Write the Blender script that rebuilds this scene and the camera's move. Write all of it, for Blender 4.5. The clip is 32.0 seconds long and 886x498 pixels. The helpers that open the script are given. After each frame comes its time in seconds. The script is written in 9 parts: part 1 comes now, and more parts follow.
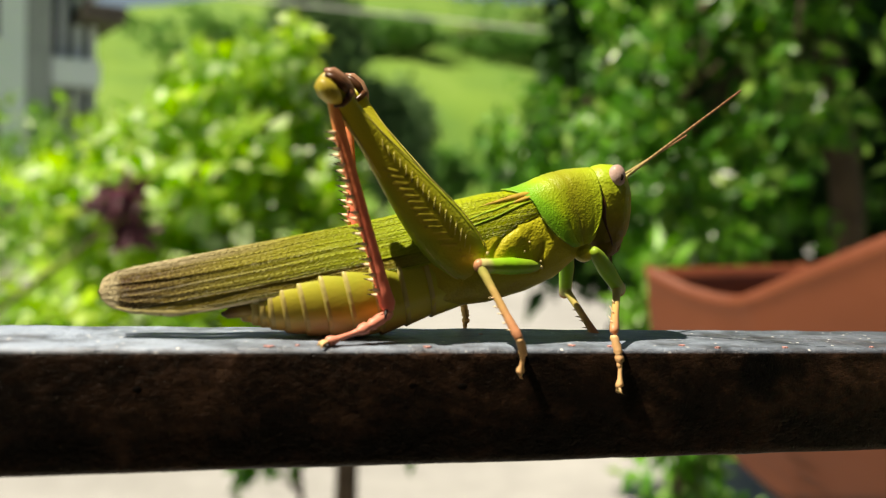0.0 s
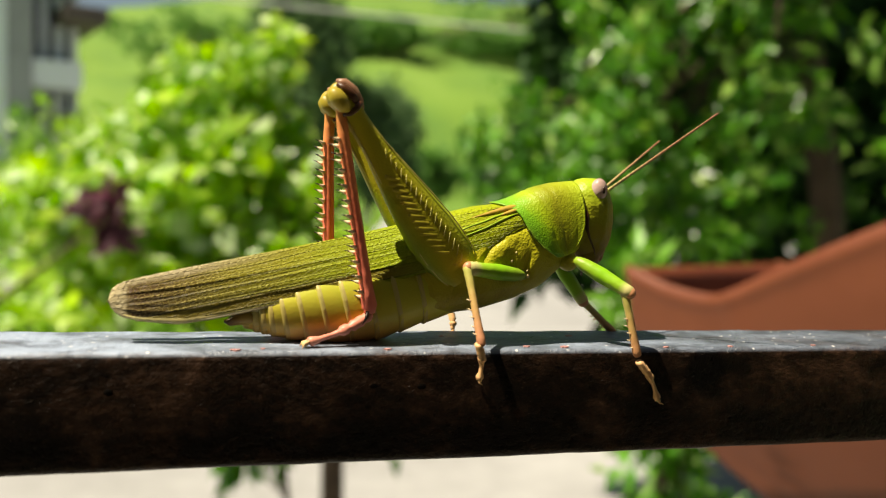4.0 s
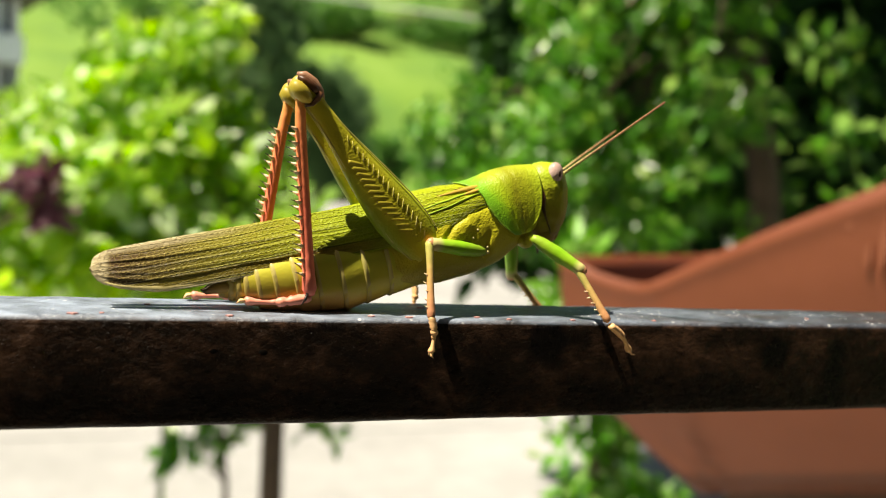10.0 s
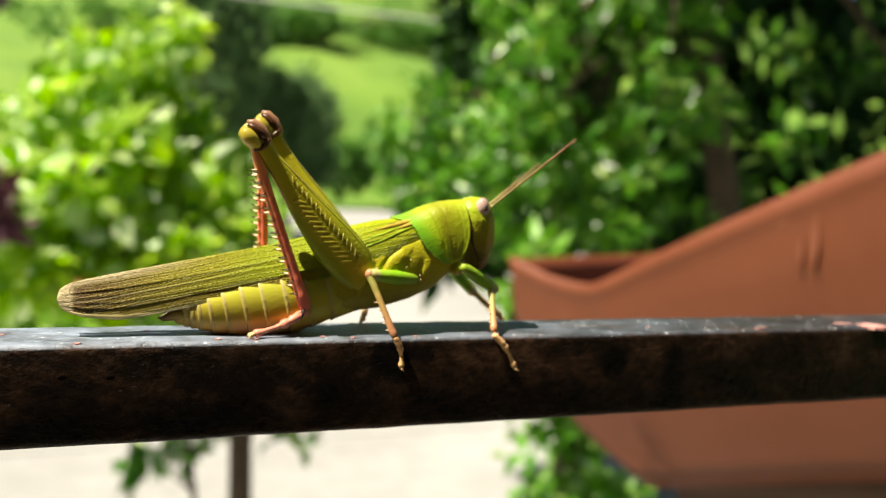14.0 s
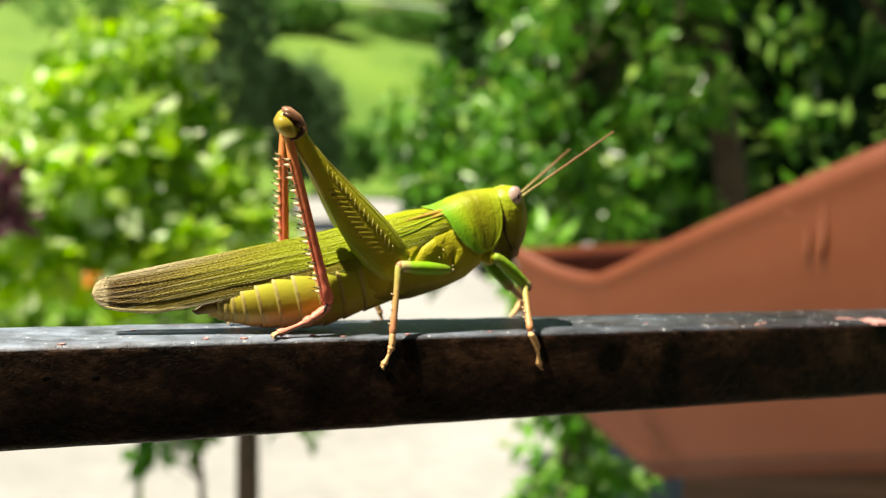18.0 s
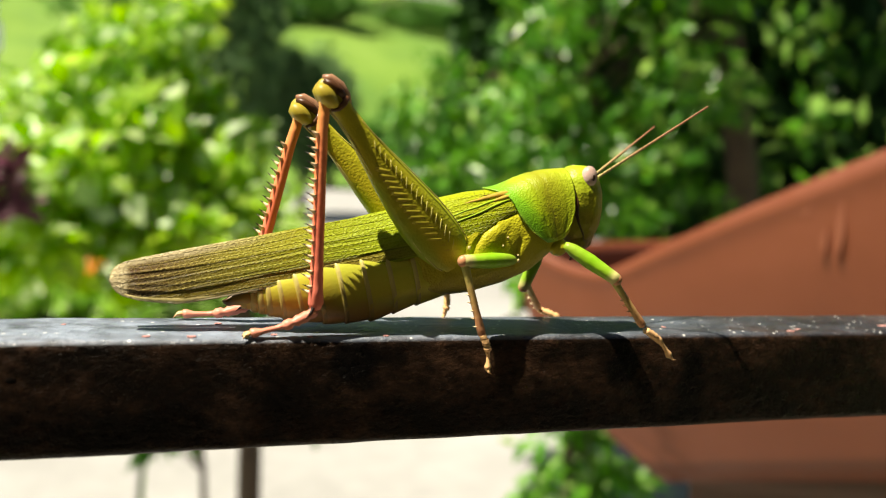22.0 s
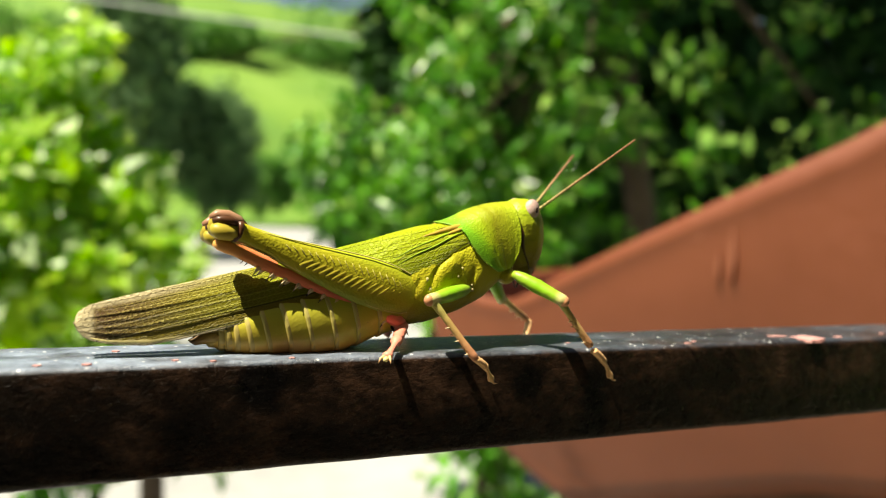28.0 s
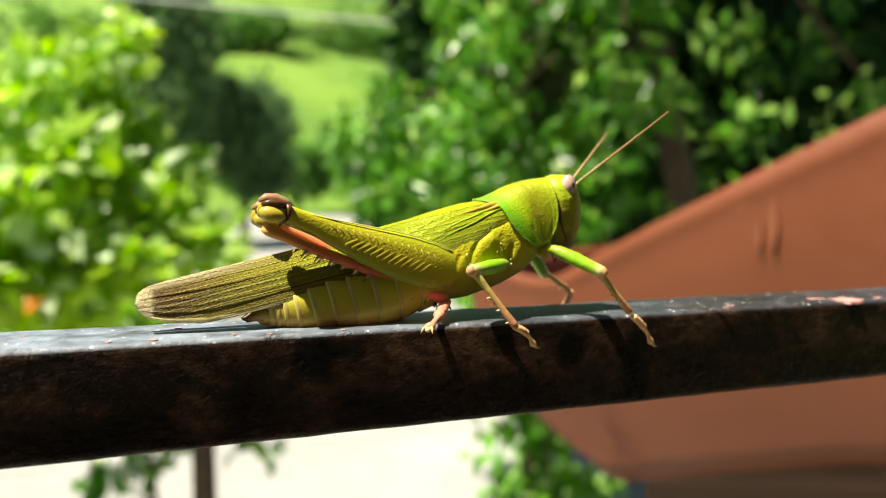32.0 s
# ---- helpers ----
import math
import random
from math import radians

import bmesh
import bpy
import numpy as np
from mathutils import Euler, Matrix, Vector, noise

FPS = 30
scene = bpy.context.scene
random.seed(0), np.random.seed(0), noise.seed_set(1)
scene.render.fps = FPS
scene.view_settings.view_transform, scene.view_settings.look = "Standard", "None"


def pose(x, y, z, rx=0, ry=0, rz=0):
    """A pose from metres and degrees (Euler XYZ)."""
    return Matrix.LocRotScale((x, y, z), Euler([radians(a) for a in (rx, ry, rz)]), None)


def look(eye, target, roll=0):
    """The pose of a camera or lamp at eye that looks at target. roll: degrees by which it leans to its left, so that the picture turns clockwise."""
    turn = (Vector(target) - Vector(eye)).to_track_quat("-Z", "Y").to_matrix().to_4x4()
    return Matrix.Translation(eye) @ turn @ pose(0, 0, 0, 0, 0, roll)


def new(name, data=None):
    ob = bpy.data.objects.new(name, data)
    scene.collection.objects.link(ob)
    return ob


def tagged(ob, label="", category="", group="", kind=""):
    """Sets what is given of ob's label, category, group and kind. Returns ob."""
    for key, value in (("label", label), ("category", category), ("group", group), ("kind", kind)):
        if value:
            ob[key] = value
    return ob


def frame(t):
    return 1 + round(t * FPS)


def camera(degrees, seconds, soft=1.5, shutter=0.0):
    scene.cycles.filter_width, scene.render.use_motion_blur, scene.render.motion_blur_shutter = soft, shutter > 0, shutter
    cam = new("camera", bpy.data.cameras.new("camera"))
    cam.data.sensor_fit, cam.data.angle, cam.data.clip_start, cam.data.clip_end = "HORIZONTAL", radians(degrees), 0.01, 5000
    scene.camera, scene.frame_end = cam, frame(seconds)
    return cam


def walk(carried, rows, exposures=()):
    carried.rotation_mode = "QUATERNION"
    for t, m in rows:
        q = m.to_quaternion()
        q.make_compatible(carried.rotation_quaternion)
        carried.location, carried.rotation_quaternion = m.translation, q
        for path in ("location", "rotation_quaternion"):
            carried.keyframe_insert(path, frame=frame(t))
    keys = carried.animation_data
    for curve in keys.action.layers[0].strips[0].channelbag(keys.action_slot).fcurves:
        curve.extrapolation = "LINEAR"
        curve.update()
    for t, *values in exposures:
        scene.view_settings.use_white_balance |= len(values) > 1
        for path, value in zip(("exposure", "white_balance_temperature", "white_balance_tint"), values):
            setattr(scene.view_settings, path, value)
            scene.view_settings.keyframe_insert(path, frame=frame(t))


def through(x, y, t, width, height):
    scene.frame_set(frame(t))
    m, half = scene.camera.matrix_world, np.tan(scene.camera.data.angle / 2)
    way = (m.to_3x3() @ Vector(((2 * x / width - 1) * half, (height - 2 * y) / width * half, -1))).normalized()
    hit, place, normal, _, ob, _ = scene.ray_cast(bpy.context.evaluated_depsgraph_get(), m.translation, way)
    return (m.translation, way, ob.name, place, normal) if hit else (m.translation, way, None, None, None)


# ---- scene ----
cam = camera(55.69, 32.0, soft=1.1)
PATH = [
    (0.0, (0.00018, -0.10659, 0.02271), (0.03238, 0.02913, 0.01075), 2.832),
    (0.5, (0.00229, -0.10849, 0.02281), (0.03584, 0.02690, 0.01080), 3.012),
    (1.0, (0.00203, -0.11021, 0.02509), (0.03600, 0.02514, 0.01393), 3.054),
    (1.5, (0.00229, -0.11128, 0.02499), (0.03659, 0.02400, 0.01389), 2.850),
    (2.0, (0.00223, -0.11203, 0.02460), (0.03607, 0.02333, 0.01311), 2.563),
    (2.5, (0.00288, -0.11267, 0.02442), (0.03708, 0.02260, 0.01286), 2.378),
    (3.0, (0.00351, -0.11282, 0.02329), (0.03778, 0.02239, 0.01135), 2.283),
    (3.5, (0.00231, -0.11280, 0.02438), (0.03651, 0.02245, 0.01265), 2.423),
    (5.5, (0.00405, -0.11338, 0.02217), (0.03971, 0.02146, 0.01004), 2.632),
    (6.0, (0.00483, -0.11228, 0.02148), (0.04046, 0.02257, 0.00944), 2.557),
    (6.5, (0.00610, -0.11316, 0.02252), (0.04236, 0.02156, 0.01089), 2.735),
    (7.0, (0.00640, -0.11407, 0.02457), (0.04348, 0.02049, 0.01372), 2.868),
    (7.5, (0.00788, -0.11616, 0.02397), (0.04566, 0.01818, 0.01268), 2.995),
    (8.0, (0.00893, -0.11974, 0.02579), (0.04752, 0.01437, 0.01461), 3.197),
    (8.5, (0.01111, -0.11949, 0.02561), (0.05063, 0.01432, 0.01409), 3.345),
    (9.0, (0.01324, -0.11880, 0.02417), (0.05385, 0.01459, 0.01156), 3.620),
    (9.5, (0.01474, -0.11905, 0.02397), (0.05601, 0.01415, 0.01151), 3.841),
    (10.0, (0.01651, -0.12068, 0.02314), (0.05907, 0.01201, 0.00973), 4.026),
    (10.5, (0.01012, -0.11790, 0.02850), (0.05356, 0.01439, 0.01397), 5.480),
    (11.0, (0.01270, -0.11726, 0.02837), (0.05822, 0.01412, 0.01198), 5.495),
    (11.5, (0.01960, -0.11987, 0.02531), (0.06577, 0.01130, 0.00910), 4.282),
    (12.0, (0.02392, -0.11975, 0.02280), (0.06827, 0.01203, 0.00643), 3.820),
    (12.5, (0.02819, -0.12809, 0.02428), (0.07442, 0.00326, 0.00986), 3.085),
    (13.0, (0.03391, -0.13675, 0.02876), (0.08206, -0.00587, 0.01638), 2.670),
    (13.5, (0.03453, -0.13650, 0.02693), (0.08156, -0.00528, 0.01383), 2.551),
    (14.0, (0.03364, -0.13605, 0.02880), (0.08072, -0.00483, 0.01601), 2.753),
    (14.5, (0.03455, -0.13382, 0.02815), (0.08054, -0.00232, 0.01426), 2.543),
    (16.5, (0.03571, -0.13436, 0.02776), (0.08139, -0.00286, 0.01290), 2.387),
    (17.0, (0.03583, -0.13367, 0.02810), (0.08137, -0.00213, 0.01306), 2.466),
    (17.5, (0.03654, -0.13306, 0.02920), (0.08219, -0.00155, 0.01429), 2.426),
    (18.0, (0.03693, -0.13428, 0.02998), (0.08293, -0.00287, 0.01531), 2.519),
    (18.5, (0.03778, -0.13528, 0.02995), (0.08420, -0.00402, 0.01530), 2.483),
    (19.0, (0.03772, -0.13479, 0.02980), (0.08362, -0.00339, 0.01471), 2.586),
    (19.5, (0.04082, -0.12471, 0.02687), (0.08485, 0.00713, 0.01008), 2.601),
    (20.0, (0.04615, -0.11320, 0.02789), (0.08874, 0.01931, 0.01280), 2.844),
    (20.5, (0.04694, -0.11387, 0.02602), (0.09063, 0.01825, 0.01065), 2.939),
    (21.0, (0.04676, -0.11361, 0.02540), (0.09070, 0.01832, 0.00922), 3.167),
    (21.5, (0.04751, -0.11484, 0.02547), (0.09245, 0.01676, 0.00923), 3.345),
    (22.0, (0.04681, -0.11605, 0.02715), (0.09154, 0.01567, 0.01137), 3.572),
    (22.5, (0.04677, -0.11717, 0.02780), (0.09198, 0.01442, 0.01228), 3.698),
    (23.0, (0.04644, -0.11746, 0.02852), (0.09247, 0.01387, 0.01319), 3.730),
    (23.5, (0.04538, -0.12109, 0.02919), (0.09257, 0.00983, 0.01394), 3.721),
    (24.0, (0.04757, -0.11876, 0.02876), (0.09550, 0.01190, 0.01353), 4.127),
    (24.5, (0.05496, -0.11051, 0.02672), (0.10419, 0.01975, 0.01228), 4.471),
    (26.5, (0.05000, -0.12670, 0.03028), (0.10355, 0.00204, 0.01766), 3.748),
    (27.0, (0.05409, -0.11861, 0.02694), (0.11510, 0.00705, 0.01760), 3.620),
    (27.5, (0.05178, -0.11345, 0.02505), (0.11369, 0.01191, 0.01777), 3.479),
    (28.0, (0.04697, -0.11679, 0.02493), (0.10587, 0.00988, 0.01571), 2.918),
    (28.5, (0.04483, -0.11881, 0.02565), (0.10136, 0.00887, 0.01559), 2.560),
    (29.0, (0.04548, -0.11890, 0.02549), (0.10157, 0.00893, 0.01479), 2.163),
    (29.5, (0.04448, -0.12110, 0.02506), (0.09879, 0.00744, 0.01380), 1.612),
    (30.0, (0.04459, -0.12138, 0.02491), (0.09848, 0.00728, 0.01294), 1.375),
    (30.5, (0.04420, -0.12127, 0.02436), (0.09818, 0.00732, 0.01208), 1.296),
    (31.0, (0.04367, -0.12209, 0.02487), (0.09722, 0.00667, 0.01248), 1.188),
    (31.5, (0.04330, -0.12235, 0.02457), (0.09636, 0.00659, 0.01200), 1.032),
    (32.0, (0.04447, -0.12128, 0.02376), (0.09750, 0.00771, 0.01149), 0.821),
]
walk(cam, [(t, look(eye, target, roll)) for t, eye, target, roll in PATH], exposures=[(0, 0.88, 7700, 8), (7, 0.97, 7700, 8), (8.5, 1.18, 7500, 8), (21, 1.20, 7500, 7), (24, 1.13, 7500, 7), (27, 1.28, 7400, 4), (32, 1.38, 7400, 4)])
# a small lens held close to the insect: shallow depth of field
cam.data.dof.use_dof = True
cam.data.dof.focus_distance = 0.127
cam.data.dof.aperture_fstop = 16.0

GROUND = -1.35

# ---- world and sun ----
SUN = Vector((0.52, 0.055, -1.0)).normalized()
world = bpy.data.worlds.new("sky")
scene.world = world
world.use_nodes = True
wn = world.node_tree.nodes
sky = wn.new("ShaderNodeTexSky")
sky.sky_type, sky.sun_disc = "NISHITA", False
sky.sun_elevation = math.asin(-SUN.z)
sky.sun_rotation = math.atan2(-SUN.x, -SUN.y)
world.node_tree.links.new(sky.outputs[0], wn["Background"].inputs["Color"])
wn["Background"].inputs["Strength"].default_value = 0.042
sun = new("sun", bpy.data.lights.new("sun", "SUN"))
sun.data.energy, sun.data.angle, sun.data.color = 5.0, radians(0.55), (1.0, 0.95, 0.86)
sun.matrix_world = look((0, 0, 6), Vector((0, 0, 6)) + SUN)


# ---- materials ----
def nodes(name):
    m = bpy.data.materials.new(name)
    m.use_nodes = True
    return m, m.node_tree.nodes, m.node_tree.links, m.node_tree.nodes["Principled BSDF"]


def ramp(nt, stops):
    r = nt.new("ShaderNodeValToRGB")
    e = r.color_ramp.elements
    while len(e) < len(stops):
        e.new(0.5)
    for k, (pos, col) in zip(e, stops):
        k.position, k.color = pos, (*col, 1)
    return r


def noise_tex(nt, ln, coord, scale, detail=4.0, rough=0.6):
    n = nt.new("ShaderNodeTexNoise")
    n.inputs["Scale"].default_value, n.inputs["Detail"].default_value, n.inputs["Roughness"].default_value = scale, detail, rough
    ln.new(coord, n.inputs["Vector"])
    return n


def bump(nt, ln, height, strength, distance, bsdf, before=None):
    b = nt.new("ShaderNodeBump")
    b.inputs["Strength"].default_value, b.inputs["Distance"].default_value = strength, distance
    ln.new(height, b.inputs["Height"])
    if before is not None:
        ln.new(before, b.inputs["Normal"])
    ln.new(b.outputs[0], bsdf.inputs["Normal"])
    return b.outputs[0]


def surface(name, stops, scale, rough=0.5, fine=8.0, bump_m=0.0, strength=0.4, metal=0.0, spec=0.5, rough_var=0.15):
    """A surface whose colour wanders between the stops, with a finer grain and relief on top."""
    m, nt, ln, b = nodes(name)
    tc = nt.new("ShaderNodeTexCoord").outputs["Object"]
    n1 = noise_tex(nt, ln, tc, scale, 5)
    n2 = noise_tex(nt, ln, tc, scale * fine, 4)
    mix = nt.new("ShaderNodeMath")
    mix.operation = "MULTIPLY_ADD"
    ln.new(n2.outputs["Fac"], mix.inputs[0])
    mix.inputs[1].default_value = 0.35
    ln.new(n1.outputs["Fac"], mix.inputs[2])
    r = ramp(nt, stops)
    ln.new(mix.outputs[0], r.inputs[0])
    ln.new(r.outputs[0], b.inputs["Base Color"])
    rr = nt.new("ShaderNodeMapRange")
    rr.inputs["To Min"].default_value, rr.inputs["To Max"].default_value = max(0.05, rough - rough_var), min(1, rough + rough_var)
    ln.new(n2.outputs["Fac"], rr.inputs["Value"])
    ln.new(rr.outputs[0], b.inputs["Roughness"])
    b.inputs["Metallic"].default_value = metal
    b.inputs["Specular IOR Level"].default_value = spec
    if bump_m:
        bump(nt, ln, n2.outputs["Fac"], strength, bump_m, b)
    return m


def leaf_material(name, stops, through=0.4, rough=0.4, spec=0.5):
    m, nt, ln, b = nodes(name)
    g = nt.new("ShaderNodeNewGeometry")
    r = ramp(nt, stops)
    ln.new(g.outputs["Random Per Island"], r.inputs[0])
    ln.new(r.outputs[0], b.inputs["Base Color"])
    b.inputs["Roughness"].default_value = rough
    b.inputs["Specular IOR Level"].default_value = spec
    tr = nt.new("ShaderNodeBsdfTranslucent")
    hs = nt.new("ShaderNodeHueSaturation")
    hs.inputs["Value"].default_value, hs.inputs["Saturation"].default_value = 1.3, 1.1
    ln.new(r.outputs[0], hs.inputs["Color"])
    ln.new(hs.outputs[0], tr.inputs[0])
    mx = nt.new("ShaderNodeMixShader")
    mx.inputs[0].default_value = through
    ln.new(b.outputs[0], mx.inputs[1])
    ln.new(tr.outputs[0], mx.inputs[2])
    ln.new(mx.outputs[0], nt["Material Output"].inputs[0])
    return m


def cuticle(name, stops, axis=None, span=(0, 1), rough=0.42, pits=900.0, depth=0.00012, strength=0.5, mottle=0.25, lengthwise=False):
    """Insect skin: colour along one local axis (or by mottling alone), pitted relief and waxy gloss."""
    m, nt, ln, b = nodes(name)
    tc = nt.new("ShaderNodeTexCoord").outputs["Object"]
    n1 = noise_tex(nt, ln, tc, 180, 4)
    n2 = noise_tex(nt, ln, tc, pits, 3)
    r = ramp(nt, stops)
    add = nt.new("ShaderNodeMath")
    add.operation = "MULTIPLY_ADD"
    add.inputs[1].default_value = mottle if axis is not None else 1.0
    ln.new(n1.outputs["Fac"], add.inputs[0])
    if axis is not None:
        sep = nt.new("ShaderNodeSeparateXYZ")
        if lengthwise:
            uv = nt.new("ShaderNodeUVMap")
            uv.uv_map = "UVMap"
            ln.new(uv.outputs[0], sep.inputs[0])
        else:
            ln.new(tc, sep.inputs[0])
        mr = nt.new("ShaderNodeMapRange")
        mr.inputs["From Min"].default_value, mr.inputs["From Max"].default_value = span
        mr.inputs["To Min"].default_value, mr.inputs["To Max"].default_value = -mottle / 2, 1 - mottle / 2
        ln.new(sep.outputs[axis], mr.inputs["Value"])
        ln.new(mr.outputs[0], add.inputs[2])
    else:
        add.inputs[2].default_value = 0.0
    ln.new(add.outputs[0], r.inputs[0])
    ln.new(r.outputs[0], b.inputs["Base Color"])
    b.inputs["Roughness"].default_value = rough
    b.inputs["Specular IOR Level"].default_value = 0.3
    v = nt.new("ShaderNodeTexVoronoi")
    v.inputs["Scale"].default_value = pits
    ln.new(tc, v.inputs["Vector"])
    h = nt.new("ShaderNodeMath")
    h.operation = "ADD"
    ln.new(v.outputs["Distance"], h.inputs[0])
    ln.new(n2.outputs["Fac"], h.inputs[1])
    bump(nt, ln, h.outputs[0], strength, depth, b)
    return m


def wing_material():
    """Leathery forewing: raised lengthwise veins and a fine irregular net over a membrane, green at the base, smoky towards the tip."""
    m, nt, ln, b = nodes("forewing")

    def math_node(op, a, c=None, d=None):
        n = nt.new("ShaderNodeMath")
        n.operation = op
        for k, v in enumerate((a, c, d)):
            if v is None:
                continue
            if isinstance(v, (int, float)):
                n.inputs[k].default_value = v
            else:
                ln.new(v, n.inputs[k])
        return n.outputs[0]

    def blend(f, a, c):
        n = nt.new("ShaderNodeMix")
        n.data_type = "RGBA"
        for key, v in (("Factor", f), ("A", a), ("B", c)):
            if isinstance(v, (int, float)):
                n.inputs[key].default_value = v
            elif isinstance(v, tuple):
                n.inputs[key].default_value = (*v, 1)
            else:
                ln.new(v, n.inputs[key])
        return n.outputs["Result"]

    def step(v, lo, hi):
        n = nt.new("ShaderNodeMapRange")
        n.interpolation_type = "SMOOTHSTEP"
        n.inputs["From Min"].default_value, n.inputs["From Max"].default_value = lo, hi
        ln.new(v, n.inputs["Value"])
        return n.outputs[0]

    uvn = nt.new("ShaderNodeUVMap")
    uvn.uv_map = "UVMap"
    rim = nt.new("ShaderNodeUVMap")
    rim.uv_map = "rim"
    tc = nt.new("ShaderNodeTexCoord").outputs["Object"]
    sep, sepr = nt.new("ShaderNodeSeparateXYZ"), nt.new("ShaderNodeSeparateXYZ")
    ln.new(uvn.outputs[0], sep.inputs[0])
    ln.new(rim.outputs[0], sepr.inputs[0])
    u, c = sep.outputs[0], sep.outputs[1]
    n1 = noise_tex(nt, ln, tc, 130, 4)
    n2 = noise_tex(nt, ln, tc, 1700, 3)
    # lengthwise veins, bending a little
    n0 = noise_tex(nt, ln, tc, 55, 1)
    wave = math_node("PINGPONG", math_node("MULTIPLY_ADD", n0.outputs["Fac"], 1.6, math_node("MULTIPLY", c, 12.5)), 0.5)
    vein = math_node("SUBTRACT", 1.0, step(wave, 0.05, 0.13))
    groove = step(math_node("PINGPONG", math_node("MULTIPLY_ADD", n0.outputs["Fac"], 1.2, math_node("MULTIPLY", c, 5.0)), 0.5), 0.41, 0.485)
    # irregular net of cross-veins
    mp = nt.new("ShaderNodeMapping")
    mp.inputs["Scale"].default_value = (80, 24, 1)
    ln.new(uvn.outputs[0], mp.inputs["Vector"])
    vo = nt.new("ShaderNodeTexVoronoi")
    vo.feature = "DISTANCE_TO_EDGE"
    vo.voronoi_dimensions = "2D"
    vo.inputs["Scale"].default_value = 1.0
    ln.new(mp.outputs[0], vo.inputs["Vector"])
    net = math_node("SUBTRACT", 1.0, step(vo.outputs["Distance"], 0.02, 0.13))
    pos = math_node("MULTIPLY_ADD", math_node("SUBTRACT", n1.outputs["Fac"], 0.5), 0.12, u)
    mem = ramp(nt, [(0.0, (0.46, 0.36, 0.17)), (0.05, (0.105, 0.056, 0.020)), (0.14, (0.165, 0.110, 0.028)), (0.26, (0.27, 0.225, 0.024)), (0.40, (0.33, 0.31, 0.018)), (0.52, (0.34, 0.39, 0.014)), (0.66, (0.34, 0.43, 0.012)), (1.0, (0.44, 0.50, 0.014))])
    ln.new(pos, mem.inputs[0])
    pale = ramp(nt, [(0.0, (0.66, 0.49, 0.18)), (0.15, (0.68, 0.54, 0.14)), (0.35, (0.68, 0.64, 0.11)), (0.6, (0.58, 0.62, 0.06)), (1.0, (0.54, 0.56, 0.04))])
    ln.new(pos, pale.inputs[0])
    strength = step(u, 0.62, 0.10)
    bead = step(math_node("PINGPONG", math_node("MULTIPLY_ADD", n1.outputs["Fac"], 3.0, math_node("MULTIPLY_ADD", u, 78.0, math_node("MULTIPLY", c, 9.0))), 0.5), 0.05, 0.42)
    vein = math_node("MULTIPLY", vein, math_node("MULTIPLY_ADD", bead, 0.50, 0.42))
    f = math_node("MULTIPLY", math_node("MAXIMUM", vein, math_node("MULTIPLY", net, math_node("MULTIPLY_ADD", u, 0.5, 0.58))), math_node("MULTIPLY_ADD", step(u, 0.24, 0.08), -0.25, math_node("MULTIPLY_ADD", strength, 0.45, 0.50)))
    col = blend(f, mem.outputs[0], pale.outputs[0])
    col = blend(math_node("MULTIPLY", groove, math_node("MULTIPLY", step(u, 0.75, 0.5), 0.16)), col, (0.05, 0.045, 0.008))
    # a smoky field along the middle, and the smooth ochre strip of the leading edge below it
    field = math_node("MULTIPLY", math_node("MULTIPLY", step(c, 0.30, 0.46), step(c, 0.70, 0.62)), step(u, 0.66, 0.46))
    col = blend(math_node("MULTIPLY", field, math_node("SUBTRACT", 0.26, math_node("MULTIPLY", vein, 0.26))), col, (0.035, 0.030, 0.006))
    strip = math_node("MULTIPLY", step(math_node("ABSOLUTE", math_node("SUBTRACT", c, 0.68)), 0.075, 0.055), step(u, 0.80, 0.60))
    edge = math_node("MULTIPLY", step(math_node("ABSOLUTE", math_node("SUBTRACT", math_node("ABSOLUTE", math_node("SUBTRACT", c, 0.68)), 0.075)), 0.014, 0.004), step(u, 0.80, 0.60))
    col = blend(math_node("MULTIPLY", strip, 0.9), col, (0.30, 0.23, 0.03))
    col = blend(math_node("MULTIPLY", edge, 0.7), col, (0.05, 0.038, 0.008))
    margin = math_node("MAXIMUM", math_node("MULTIPLY", step(sepr.outputs[1], 0.90, 0.96), step(u, 0.50, 0.30)), math_node("MAXIMUM", step(sepr.outputs[0], 0.052, 0.038), math_node("MULTIPLY", step(sepr.outputs[1], 0.16, 0.06), step(sepr.outputs[0], 0.45, 0.10))))
    col = blend(math_node("MULTIPLY", margin, 0.9), col, (0.66, 0.56, 0.33))
    ln.new(col, b.inputs["Base Color"])
    b.inputs["Roughness"].default_value = 0.42
    b.inputs["Specular IOR Level"].default_value = 0.22
    h = math_node("ADD", math_node("MULTIPLY_ADD", net, 0.55, vein), math_node("MULTIPLY_ADD", n2.outputs["Fac"], 0.7, math_node("MULTIPLY", groove, -0.3)))
    bump(nt, ln, h, 1.0, 0.00023, b)
    tr = nt.new("ShaderNodeBsdfTranslucent")
    ln.new(col, tr.inputs[0])
    ms = nt.new("ShaderNodeMixShader")
    ms.inputs[0].default_value = 0.30
    ln.new(b.outputs[0], ms.inputs[1])
    ln.new(tr.outputs[0], ms.inputs[2])
    ln.new(ms.outputs[0], nt["Material Output"].inputs[0])
    return m


